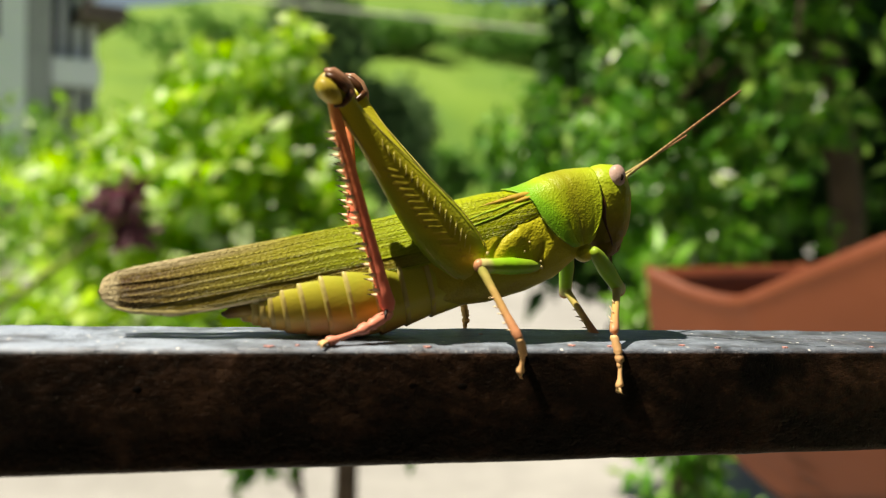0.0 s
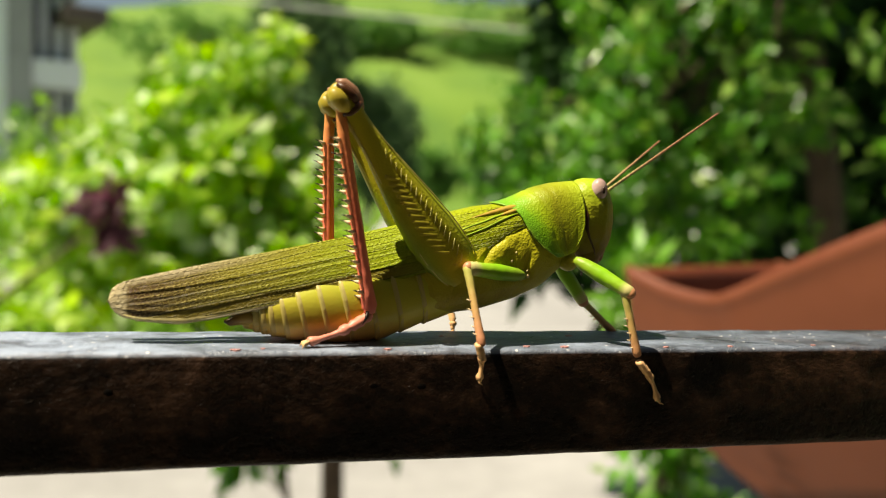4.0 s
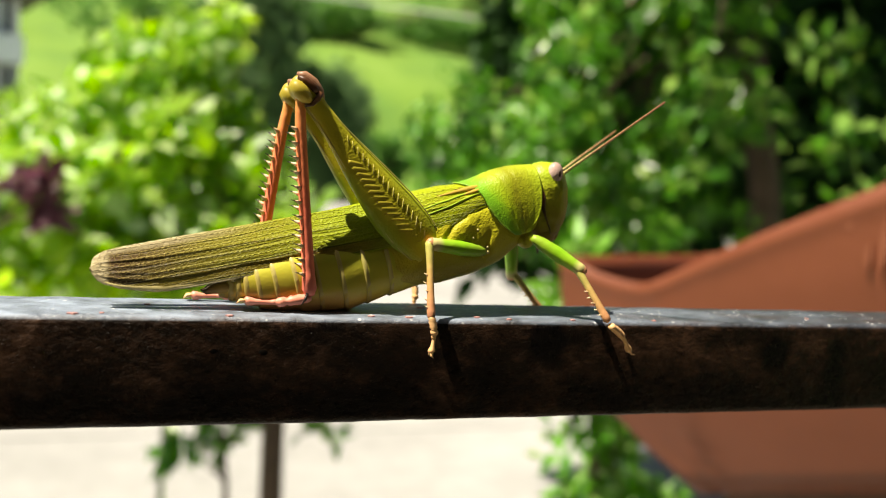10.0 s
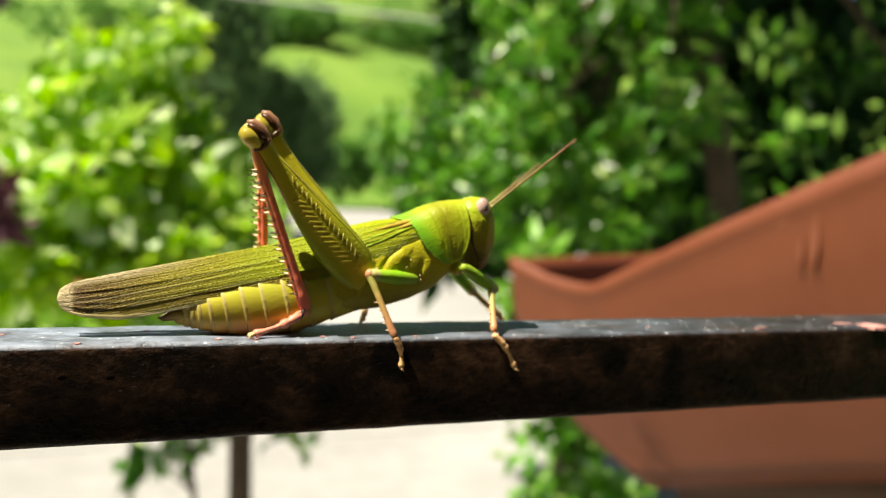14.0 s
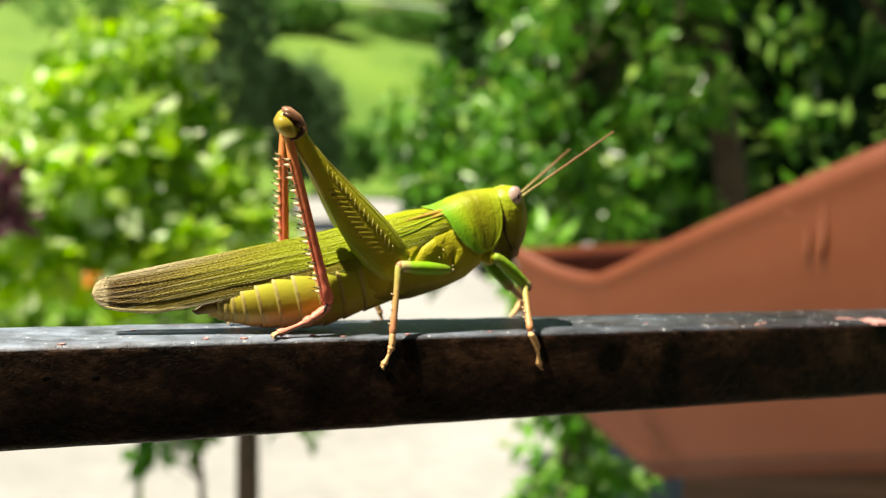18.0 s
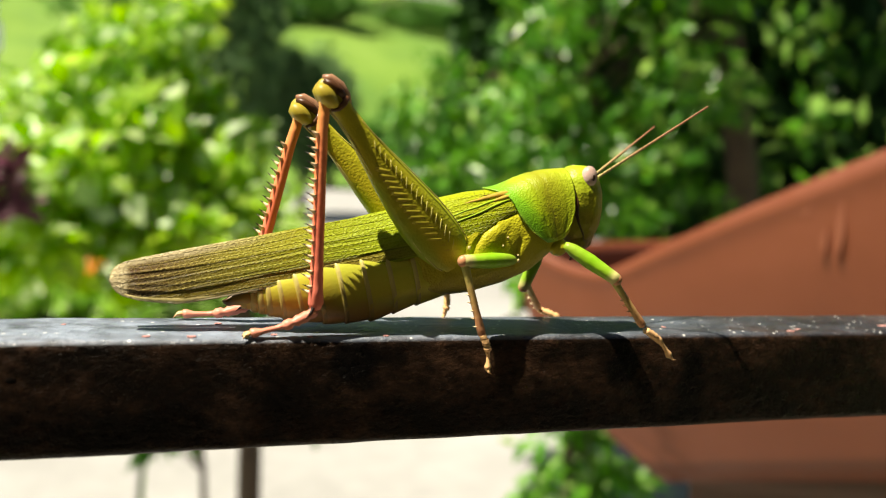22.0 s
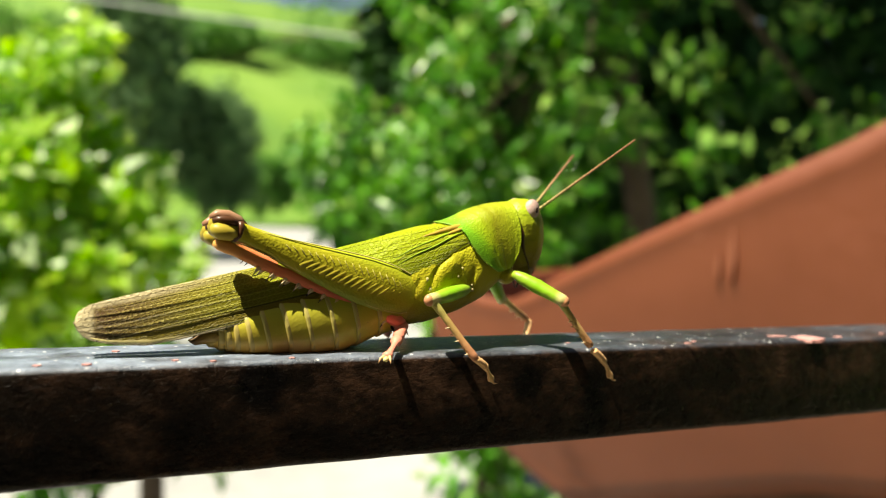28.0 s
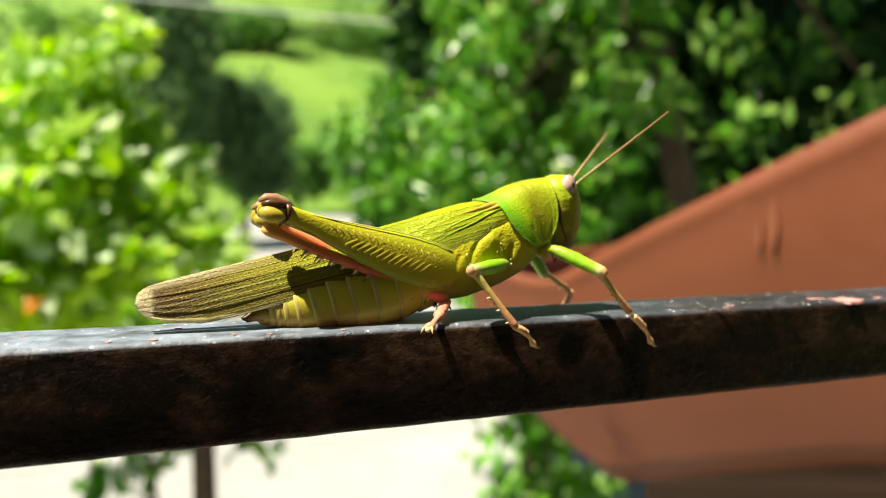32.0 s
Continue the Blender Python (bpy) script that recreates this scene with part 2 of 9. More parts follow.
def rail_material():
    """Old black paint on a steel tube: brush marks, pits, rust breaking through, and on its upper face dust with a
    painted blue sky sheen.
    """
    m, nt, ln, b = nodes("black_paint")
    tc = nt.new("ShaderNodeTexCoord").outputs["Object"]
    mp = nt.new("ShaderNodeMapping")
    mp.inputs["Scale"].default_value = (0.6, 1, 1)
    ln.new(tc, mp.inputs["Vector"])
    big = noise_tex(nt, ln, mp.outputs[0], 95, 6, 0.65)
    fine = noise_tex(nt, ln, mp.outputs[0], 900, 6, 0.7)
    dust = noise_tex(nt, ln, tc, 2600, 3, 0.6)
    film = noise_tex(nt, ln, mp.outputs[0], 160, 6, 0.7)
    r = ramp(nt, [(0.33, (0.0026, 0.0020, 0.0016)), (0.49, (0.0078, 0.0046, 0.0029)), (0.61, (0.023, 0.0120, 0.0072)), (0.78, (0.060, 0.031, 0.018))])
    rough_mix = nt.new("ShaderNodeMath")
    rough_mix.operation = "MULTIPLY_ADD"
    ln.new(noise_tex(nt, ln, mp.outputs[0], 520, 5, 0.75).outputs["Fac"], rough_mix.inputs[0])
    rough_mix.inputs[1].default_value = 0.7
    shift = nt.new("ShaderNodeMath")
    shift.operation = "SUBTRACT"
    ln.new(big.outputs["Fac"], shift.inputs[0])
    shift.inputs[1].default_value = 0.33
    ln.new(shift.outputs[0], rough_mix.inputs[2])
    ln.new(rough_mix.outputs[0], r.inputs[0])

    def span(v, lo, hi, a=0.0, c=1.0):
        n = nt.new("ShaderNodeMapRange")
        n.inputs["From Min"].default_value, n.inputs["From Max"].default_value = lo, hi
        n.inputs["To Min"].default_value, n.inputs["To Max"].default_value = a, c
        ln.new(v, n.inputs["Value"])
        return n.outputs[0]

    def times(a, c):
        n = nt.new("ShaderNodeMath")
        n.operation = "MULTIPLY"
        ln.new(a, n.inputs[0])
        ln.new(c, n.inputs[1])
        return n.outputs[0]

    def over(f, a, c):
        mx = nt.new("ShaderNodeMix")
        mx.data_type = "RGBA"
        ln.new(f, mx.inputs["Factor"])
        ln.new(a, mx.inputs["A"])
        mx.inputs["B"].default_value = (*c, 1)
        return mx.outputs["Result"]

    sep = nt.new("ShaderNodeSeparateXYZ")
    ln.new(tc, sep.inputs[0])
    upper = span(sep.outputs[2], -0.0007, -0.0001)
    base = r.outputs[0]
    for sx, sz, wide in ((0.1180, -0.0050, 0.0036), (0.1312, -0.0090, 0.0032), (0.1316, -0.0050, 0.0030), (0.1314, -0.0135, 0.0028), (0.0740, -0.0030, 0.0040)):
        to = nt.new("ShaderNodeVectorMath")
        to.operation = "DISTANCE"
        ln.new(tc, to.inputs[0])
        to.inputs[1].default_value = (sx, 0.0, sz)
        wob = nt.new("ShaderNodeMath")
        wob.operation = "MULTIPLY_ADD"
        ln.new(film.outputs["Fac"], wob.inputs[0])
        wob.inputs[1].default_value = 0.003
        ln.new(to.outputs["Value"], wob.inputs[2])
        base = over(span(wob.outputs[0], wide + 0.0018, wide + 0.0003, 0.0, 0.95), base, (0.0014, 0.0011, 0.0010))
    col = over(span(dust.outputs["Fac"], 0.66, 0.72, 0.0, 0.8), base, (0.08, 0.06, 0.045))
    # blue-grey film, stronger to the left: sky sheen put into the dust colour
    sheen_noise = noise_tex(nt, ln, tc, 26, 2)
    sheen_fade = nt.new("ShaderNodeMath")
    sheen_fade.operation = "MULTIPLY_ADD"
    ln.new(sheen_noise.outputs["Fac"], sheen_fade.inputs[0])
    sheen_fade.inputs[1].default_value = 0.9
    ln.new(span(sep.outputs[0], -0.02, 0.15, 1.45, -0.22), sheen_fade.inputs[2])
    sheen_dust = times(times(upper, span(film.outputs["Fac"], 0.36, 0.66, 0.12, 0.72)), sheen_fade.outputs[0])
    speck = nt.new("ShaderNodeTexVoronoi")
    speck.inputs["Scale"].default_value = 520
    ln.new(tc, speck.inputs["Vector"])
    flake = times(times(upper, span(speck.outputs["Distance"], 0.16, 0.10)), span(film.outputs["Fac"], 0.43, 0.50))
    col = over(flake, over(sheen_dust, col, (0.27, 0.33, 0.43)), (0.60, 0.60, 0.60))
    ln.new(col, b.inputs["Base Color"])
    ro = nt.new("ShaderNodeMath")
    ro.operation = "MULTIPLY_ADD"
    ln.new(sheen_dust, ro.inputs[0])
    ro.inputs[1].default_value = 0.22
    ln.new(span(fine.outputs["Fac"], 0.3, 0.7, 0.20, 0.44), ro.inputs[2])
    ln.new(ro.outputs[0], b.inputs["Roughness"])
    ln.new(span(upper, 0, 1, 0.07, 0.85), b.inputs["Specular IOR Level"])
    grain = noise_tex(nt, ln, tc, 420, 5, 0.7)
    nb = bump(nt, ln, fine.outputs["Fac"], 0.8, 0.0004, b)
    nb = bump(nt, ln, grain.outputs["Fac"], 0.6, 0.0007, b, nb)
    bump(nt, ln, big.outputs["Fac"], 0.4, 0.0010, b, nb)
    return m


GREEN = cuticle("green_cuticle", [(0.15, (0.16, 0.26, 0.015)), (0.5, (0.26, 0.40, 0.02)), (0.85, (0.36, 0.44, 0.03))])
PRONOTUM = cuticle("pronotum_cuticle", [(0.0, (0.30, 0.40, 0.05)), (0.09, (0.14, 0.36, 0.018)), (0.24, (0.17, 0.38, 0.014)), (0.40, (0.30, 0.41, 0.014)), (0.58, (0.24, 0.25, 0.012)), (0.78, (0.29, 0.33, 0.015)), (1.0, (0.33, 0.42, 0.020))], axis=0, span=(-0.05, 1.0), pits=3400, depth=0.00007, strength=0.8, mottle=0.45, lengthwise=True)
THORAX = cuticle("thorax_cuticle", [(0.0, (0.25, 0.18, 0.018)), (0.35, (0.42, 0.36, 0.022)), (1.0, (0.49, 0.47, 0.024))], axis=2, span=(0.004, 0.016), pits=2800, depth=0.00008, strength=0.8, mottle=0.6)
FACE = cuticle("face_cuticle", [(0.0, (0.20, 0.11, 0.03)), (0.40, (0.30, 0.24, 0.025)), (0.65, (0.34, 0.36, 0.022)), (1.0, (0.32, 0.44, 0.02))], axis=2, span=(0.012, 0.0245), pits=2400, depth=0.00007, strength=0.8, mottle=0.5)
ABDOMEN = cuticle("abdomen_cuticle", [(0.0, (0.36, 0.16, 0.05)), (0.22, (0.44, 0.25, 0.045)), (0.42, (0.45, 0.36, 0.04)), (0.75, (0.48, 0.44, 0.045)), (1.0, (0.42, 0.43, 0.04))], axis=2, span=(0.0005, 0.008), pits=1800, depth=0.00004, strength=0.4, mottle=0.6)
OVIP = cuticle("valve_cuticle", [(0.0, (0.03, 0.014, 0.008)), (0.4, (0.16, 0.08, 0.02)), (1.0, (0.30, 0.19, 0.04))], axis=0, span=(-0.0208, -0.0180), pits=600, mottle=0.2)
BAND = cuticle("pale_band", [(0.2, (0.45, 0.36, 0.14)), (0.8, (0.62, 0.54, 0.24))], pits=900)
HOOP = cuticle("hoop_cuticle", [(0.0, (0.30, 0.15, 0.045)), (0.35, (0.37, 0.27, 0.07)), (1.0, (0.47, 0.40, 0.13))], axis=2, span=(0.0005, 0.007), pits=900, mottle=0.4)
ROOT = cuticle("wing_root_cuticle", [(0.2, (0.30, 0.16, 0.03)), (0.8, (0.50, 0.36, 0.05))], pits=900)
FEMUR = cuticle("hind_femur_cuticle", [(0.0, (0.34, 0.40, 0.02)), (0.3, (0.44, 0.41, 0.024)), (0.66, (0.43, 0.37, 0.022)), (0.84, (0.28, 0.33, 0.018)), (1.0, (0.20, 0.32, 0.014))], axis=2, span=(-0.0038, 0.0046), pits=2600, depth=0.00006, strength=0.7, mottle=0.35)
PLATE = cuticle("plate_cuticle", [(0.2, (0.33, 0.29, 0.022)), (0.8, (0.44, 0.36, 0.035))], pits=900)
RIDGE = cuticle("ridge_cuticle", [(0.2, (0.46, 0.42, 0.10)), (0.8, (0.62, 0.54, 0.20))], pits=900)
KNEE = cuticle("knee_cuticle", [(0.2, (0.28, 0.21, 0.02)), (0.8, (0.46, 0.37, 0.045))], pits=500, depth=0.00005)
DARK = cuticle("dark_cuticle", [(0.2, (0.035, 0.014, 0.008)), (0.8, (0.10, 0.04, 0.015))], pits=500, depth=0.00005, rough=0.35)
CAP = cuticle("cap_cuticle", [(0.2, (0.16, 0.055, 0.03)), (0.8, (0.42, 0.24, 0.14))], pits=500, depth=0.00005, rough=0.35)
RED = cuticle("red_cuticle", [(0.0, (0.66, 0.32, 0.08)), (0.25, (0.82, 0.25, 0.10)), (0.6, (0.86, 0.19, 0.11)), (1.0, (0.84, 0.22, 0.15))], axis=0, span=(0, 0.031), pits=700, mottle=0.3)
FOOT = cuticle("foot_cuticle", [(0.2, (0.62, 0.31, 0.13)), (0.8, (0.74, 0.48, 0.24))], pits=700)
REDFOOT = cuticle("red_foot_cuticle", [(0.2, (0.60, 0.15, 0.10)), (0.8, (0.72, 0.30, 0.21))], pits=700)
SHIN = cuticle("shin_cuticle", [(0.0, (0.40, 0.42, 0.10)), (0.4, (0.45, 0.30, 0.10)), (1.0, (0.52, 0.22, 0.12))], axis=0, span=(0, 0.0115), pits=700, mottle=0.3)
THIGH = cuticle("thigh_cuticle", [(0.0, (0.24, 0.36, 0.03)), (0.5, (0.20, 0.44, 0.015)), (0.85, (0.26, 0.46, 0.03)), (1.0, (0.50, 0.46, 0.18))], axis=0, span=(0, 0.0088), pits=700, mottle=0.2)
SPINE = cuticle("spine_cuticle", [(0.0, (0.76, 0.44, 0.24)), (0.35, (0.74, 0.60, 0.38)), (0.66, (0.62, 0.48, 0.28)), (0.80, (0.02, 0.012, 0.01))], axis=0, span=(0, 0.0014), pits=500, depth=0.00002, mottle=0.05)
EYE = cuticle("eye_cuticle", [(0.25, (0.17, 0.10, 0.08)), (0.45, (0.44, 0.30, 0.26)), (0.75, (0.60, 0.46, 0.41))], pits=3000, depth=0.00003, rough=0.18)
PUPIL = cuticle("pupil", [(0.2, (0.02, 0.012, 0.01)), (0.8, (0.05, 0.03, 0.02))], rough=0.2)
ANTENNA = cuticle("antenna_cuticle", [(0.0, (0.42, 0.36, 0.14)), (0.5, (0.34, 0.20, 0.09)), (1.0, (0.26, 0.12, 0.06))], axis=0, span=(0, 0.020), pits=900, mottle=0.3)
WING = wing_material()
RAIL = rail_material()
CHIP = surface("red_undercoat", [(0.3, (0.30, 0.11, 0.10)), (0.7, (0.50, 0.25, 0.23))], 500, 0.75, bump_m=0.0003)
TERRACOTTA = surface("terracotta_plastic", [(0.30, (0.122, 0.028, 0.0095)), (0.6, (0.148, 0.035, 0.0115)), (0.9, (0.172, 0.044, 0.017))], 9, 0.55, 10, 0.0012, 0.25)
STREAK = surface("lime_streak", [(0.3, (0.150, 0.038, 0.013)), (0.7, (0.180, 0.052, 0.022))], 60, 0.8)
SOIL = surface("potting_soil", [(0.3, (0.035, 0.020, 0.013)), (0.8, (0.09, 0.05, 0.03))], 40, 0.95, bump_m=0.01)
STAND = surface("dark_brown_paint", [(0.3, (0.055, 0.022, 0.013)), (0.8, (0.095, 0.040, 0.024))], 12, 0.7, bump_m=0.001)
CONCRETE = surface("pale_concrete", [(0.25, (0.18, 0.18, 0.178)), (0.55, (0.245, 0.245, 0.243)), (0.9, (0.35, 0.35, 0.348))], 0.7, 0.9, 14, 0.01)
GRASS = surface("hill_grass", [(0.30, (0.038, 0.092, 0.014)), (0.5, (0.068, 0.155, 0.013)), (0.75, (0.105, 0.200, 0.014)), (1.0, (0.14, 0.23, 0.030))], 0.16, 0.95, 9, 0.2)
BARK = surface("bark", [(0.3, (0.03, 0.019, 0.012)), (0.8, (0.09, 0.06, 0.038))], 14, 0.95, 6, 0.01)
PLASTER = surface("white_plaster", [(0.3, (0.76, 0.82, 0.88)), (0.8, (0.84, 0.88, 0.92))], 0.8, 0.9, bump_m=0.004)
GREYWALL = surface("grey_render", [(0.3, (0.26, 0.27, 0.29)), (0.8, (0.38, 0.39, 0.41))], 0.8, 0.9, bump_m=0.004)
ROOFING = surface("rusted_roofing", [(0.3, (0.05, 0.04, 0.04)), (0.8, (0.12, 0.09, 0.08))], 0.6, 0.8, bump_m=0.01)
WINDOW = surface("window_glass", [(0.3, (0.02, 0.022, 0.026)), (0.8, (0.05, 0.055, 0.06))], 0.8, 0.12)
VANPAINT = surface("silver_paint", [(0.3, (0.24, 0.26, 0.29)), (0.8, (0.30, 0.32, 0.35))], 1.0, 0.28, metal=0.3)
PIT = surface("pitted_paint", [(0.3, (0.0015, 0.0012, 0.001)), (0.8, (0.004, 0.003, 0.002))], 900, 0.9, spec=0.05)
RUBBER = surface("rubber", [(0.3, (0.015, 0.015, 0.016)), (0.8, (0.03, 0.03, 0.03))], 8, 0.85)
LAMPGLASS = surface("lamp_glass", [(0.3, (0.55, 0.54, 0.5)), (0.8, (0.7, 0.7, 0.68))], 8, 0.15)
CABLE = surface("grey_cable", [(0.3, (0.40, 0.42, 0.40)), (0.8, (0.5, 0.52, 0.5))], 4, 0.7)
UNSEEN_PORCH = surface("unseen_wall", [(0.3, (0.26, 0.22, 0.17)), (0.8, (0.36, 0.31, 0.25))], 1.5, 0.9, bump_m=0.003)
LEAF_R = leaf_material("glossy_leaf", [(0.0, (0.020, 0.09, 0.006)), (0.45, (0.055, 0.21, 0.010)), (0.85, (0.12, 0.33, 0.02)), (1.0, (0.28, 0.44, 0.08))], 0.34, 0.33, 0.55)
# the ramp's pale end puts sun glints into the leaf colour
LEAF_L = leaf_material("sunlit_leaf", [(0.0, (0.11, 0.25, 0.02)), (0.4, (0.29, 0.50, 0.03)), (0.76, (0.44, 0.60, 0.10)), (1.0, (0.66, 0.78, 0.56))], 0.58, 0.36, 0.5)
LEAF_M = leaf_material("garden_leaf", [(0.0, (0.09, 0.22, 0.02)), (0.4, (0.17, 0.36, 0.03)), (0.8, (0.28, 0.47, 0.07)), (1.0, (0.42, 0.54, 0.24))], 0.5, 0.38)
# single leaves of the overhanging tree, coloured brighter to stand for sun glints
LEAF_GLINT = leaf_material("glint_leaf", [(0.0, (0.12, 0.28, 0.04)), (0.6, (0.20, 0.36, 0.07)), (1.0, (0.32, 0.46, 0.18))], 0.3, 0.42, 0.45)
# near-black leaf colour standing in for the hedge's deep shade
LEAF_SHADE = leaf_material("dark_leaf", [(0.0, (0.010, 0.032, 0.008)), (0.6, (0.020, 0.06, 0.012)), (1.0, (0.045, 0.11, 0.025))], 0.1, 0.6, 0.12)
# distance haze mixed into the leaf colours of the far trees
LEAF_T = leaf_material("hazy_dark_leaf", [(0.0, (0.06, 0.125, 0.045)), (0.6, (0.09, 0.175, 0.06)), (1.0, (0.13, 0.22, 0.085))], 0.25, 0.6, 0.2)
LEAF_H = leaf_material("hazy_hill_leaf", [(0.0, (0.06, 0.16, 0.03)), (0.6, (0.10, 0.24, 0.04)), (1.0, (0.17, 0.32, 0.08))], 0.35, 0.6, 0.2)
LEAF_P = leaf_material("purple_leaf", [(0.0, (0.07, 0.022, 0.035)), (0.7, (0.13, 0.05, 0.07)), (1.0, (0.20, 0.08, 0.12))], 0.3, 0.45)
LEAF_V = leaf_material("pale_leaf", [(0.0, (0.06, 0.22, 0.015)), (0.6, (0.15, 0.38, 0.03)), (1.0, (0.34, 0.48, 0.18))], 0.4, 0.4)
PETAL = leaf_material("orange_petal", [(0.0, (0.60, 0.17, 0.01)), (1.0, (0.75, 0.30, 0.02))], 0.4, 0.5)


# ---- mesh helpers ----
def part(name, bm, material, parent=None, label="", smooth=True):
    """Links a bmesh as one mesh object under a thing or a part."""
    bm.normal_update()
    me = bpy.data.meshes.new(name)
    bm.to_mesh(me)
    bm.free()
    me.materials.append(material)
    if smooth:
        me.polygons.foreach_set("use_smooth", [True] * len(me.polygons))
    ob = new(name, me)
    if parent is not None:
        ob.parent = parent
    if label:
        ob["label"] = label
    return ob


def again(ob, parent, m, name=None):
    """Another object on the same mesh."""
    o = new(name or ob.name.split(".")[0], ob.data)
    o.parent = parent
    o.matrix_basis = m
    if ob.get("label"):
        o["label"] = ob["label"]
    return o


def thing(name, m=None):
    e = new(name)
    e.empty_display_size = 0.01
    if m is not None:
        e.matrix_world = m
    return e


def lerp(table, x):
    return float(np.interp(x, [a for a, _ in table], [b for _, b in table]))


def oval(x, zc, hy, up, dn, n=28, ex=2.0):
    pts = []
    for i in range(n):
        a = 2 * math.pi * i / n
        c, s = math.cos(a), math.sin(a)
        pts.append((x, hy * math.copysign(abs(c) ** (2 / ex), c), zc + (up if s > 0 else dn) * math.copysign(abs(s) ** (2 / ex), s)))
    return pts


def loft(rings, scale=1.0, bm=None):
    bm = bm or bmesh.new()
    vs = [[bm.verts.new((p[0] * scale, p[1] * scale, p[2] * scale)) for p in r] for r in rings]
    n = len(rings[0])
    for a, b in zip(vs, vs[1:]):
        for i in range(n):
            bm.faces.new((a[i], a[(i + 1) % n], b[(i + 1) % n], b[i]))
    bm.faces.new(list(reversed(vs[0])))
    bm.faces.new(vs[-1])
    return bm


def tube(path, radii, n=8, scale=1.0, bm=None):
    """A round tube along a path of points."""
    path = [Vector(p) for p in path]
    rings = []
    for i, p in enumerate(path):
        d = (path[min(i + 1, len(path) - 1)] - path[max(i - 1, 0)]).normalized()
        u = d.orthogonal().normalized() if i == 0 else (u - d * u.dot(d)).normalized()
        v = d.cross(u)
        rings.append([tuple(p + (u * math.cos(2 * math.pi * k / n) + v * math.sin(2 * math.pi * k / n)) * radii[i]) for k in range(n)])
    return loft(rings, scale, bm)


def blob(center, radii, scale=1.0, u=20, v=12, bm=None):
    bm = bm or bmesh.new()
    m = Matrix.Translation(Vector(center) * scale) @ Matrix.Diagonal((radii[0] * scale, radii[1] * scale, radii[2] * scale, 1))
    bmesh.ops.create_uvsphere(bm, u_segments=u, v_segments=v, radius=1, matrix=m)
    return bm


def box(x0, x1, y0, y1, z0, z1, bevel=0.0, bm=None):
    bm = bm or bmesh.new()
    made = bmesh.ops.create_cube(bm, size=1, matrix=Matrix.Translation(((x0 + x1) / 2, (y0 + y1) / 2, (z0 + z1) / 2)) @ Matrix.Diagonal((x1 - x0, y1 - y0, z1 - z0, 1)))
    if bevel:
        edges = {e for w in made["verts"] for e in w.link_edges}
        bmesh.ops.bevel(bm, geom=list(edges), offset=bevel, segments=2, affect="EDGES", profile=0.5)
    return bm


MM = 0.001

# ---- the grasshopper: millimetres in its own space, x forward, z up from the rail ----
hopper = tagged(thing("grasshopper"), "large olive green grasshopper with red hind shins on a black rail", "grasshopper")
limb = {}
rng = random.Random(7)

# abdomen: overlapping rings, each with a pale hind margin
ABD_TOP = [(-19.5, 4.2), (-18.2, 4.9), (-16.5, 5.6), (-12.5, 7.2), (-7, 9.2), (0, 10.9), (9, 13.0)]
ABD_LOW = [(-19.5, 2.3), (-18.2, 1.7), (-16.5, 1.0), (-12, -0.2), (-6, -0.8), (0, -0.2), (6.5, 2.2), (11, 3.6)]
ABD_WIDE = [(-19.5, 1.0), (-18.2, 1.7), (-16.5, 2.3), (-12.5, 3.5), (-7, 4.2), (0, 4.6), (9, 4.6)]


def abdomen_ring(x, grow=0.0):
    """One hoop, square to the tilted body axis, with a crease where the back plate meets the belly plate."""
    t, l, w = lerp(ABD_TOP, x), lerp(ABD_LOW, x), lerp(ABD_WIDE, x)
    mid, half = (t + l) / 2, (t - l) / 2
    lean = 0.26 * min(1.0, (x + 19.5) / 8)
    out = []
    for px, py, pz in oval(x, mid, w + grow, half + grow, half + grow, 40, 2.35):
        q = (pz - mid) / half
        py *= 1 - 0.055 * math.exp(-((q + 0.52) / 0.07) ** 2) - (0.05 if q < -0.52 else 0.0)
        out.append((px - lean * (pz - mid), py, pz))
    return out


cuts = [11.0, 6.6, 3.0, -0.6, -4.2, -7.4, -10.4, -12.9, -14.7, -15.9, -16.9, -18.2]
for i, (a, b) in enumerate(zip(cuts, cuts[1:])):
    n = 6
    xs = [a + 0.5 + (b - a - 0.5) * k / n for k in range(n + 1)]
    bm = loft([abdomen_ring(x, -0.25 + 0.33 * (k / n) ** 0.7) for k, x in enumerate(xs)], MM)
    seg = part("abdomen_segment", bm, ABDOMEN, hopper)
    bm = loft([abdomen_ring(b + 0.8, -0.05), abdomen_ring(b + 0.55, 0.05), abdomen_ring(b + 0.1, 0.14), abdomen_ring(b - 0.1, -0.06)], MM)
    part("pale_band", bm, HOOP, seg, "pale cream hind margin of a ring")
for s in (-1, 1):
    bm = tube([(-16.5, 1.1 * s, 3.4), (-18.0, 1.15 * s, 3.2), (-19.2, 0.9 * s, 2.8), (-20.1, 0.7 * s, 2.4), (-20.8, 0.5 * s, 2.5)], [1.1, 1.05, 0.72, 0.45, 0.08], 12, MM)
    part("ovipositor_valve", bm, OVIP, hopper, "brown hooked valve with a dark tip")
    bm = tube([(-17.6, 1.0 * s, 4.2), (-18.8, 0.9 * s, 4.4), (-19.5, 0.6 * s, 5.3)], [0.6, 0.4, 0.06], 10, MM)
    part("ovipositor_valve", bm, OVIP, hopper, "brown hooked valve with a dark tip")
    bm = tube([(-15.8, 1.9 * s, 4.4), (-17.0, 2.1 * s, 4.6), (-17.8, 2.1 * s, 4.7)], [0.45, 0.35, 0.06], 8, MM)
    part("cercus", bm, BAND, hopper)

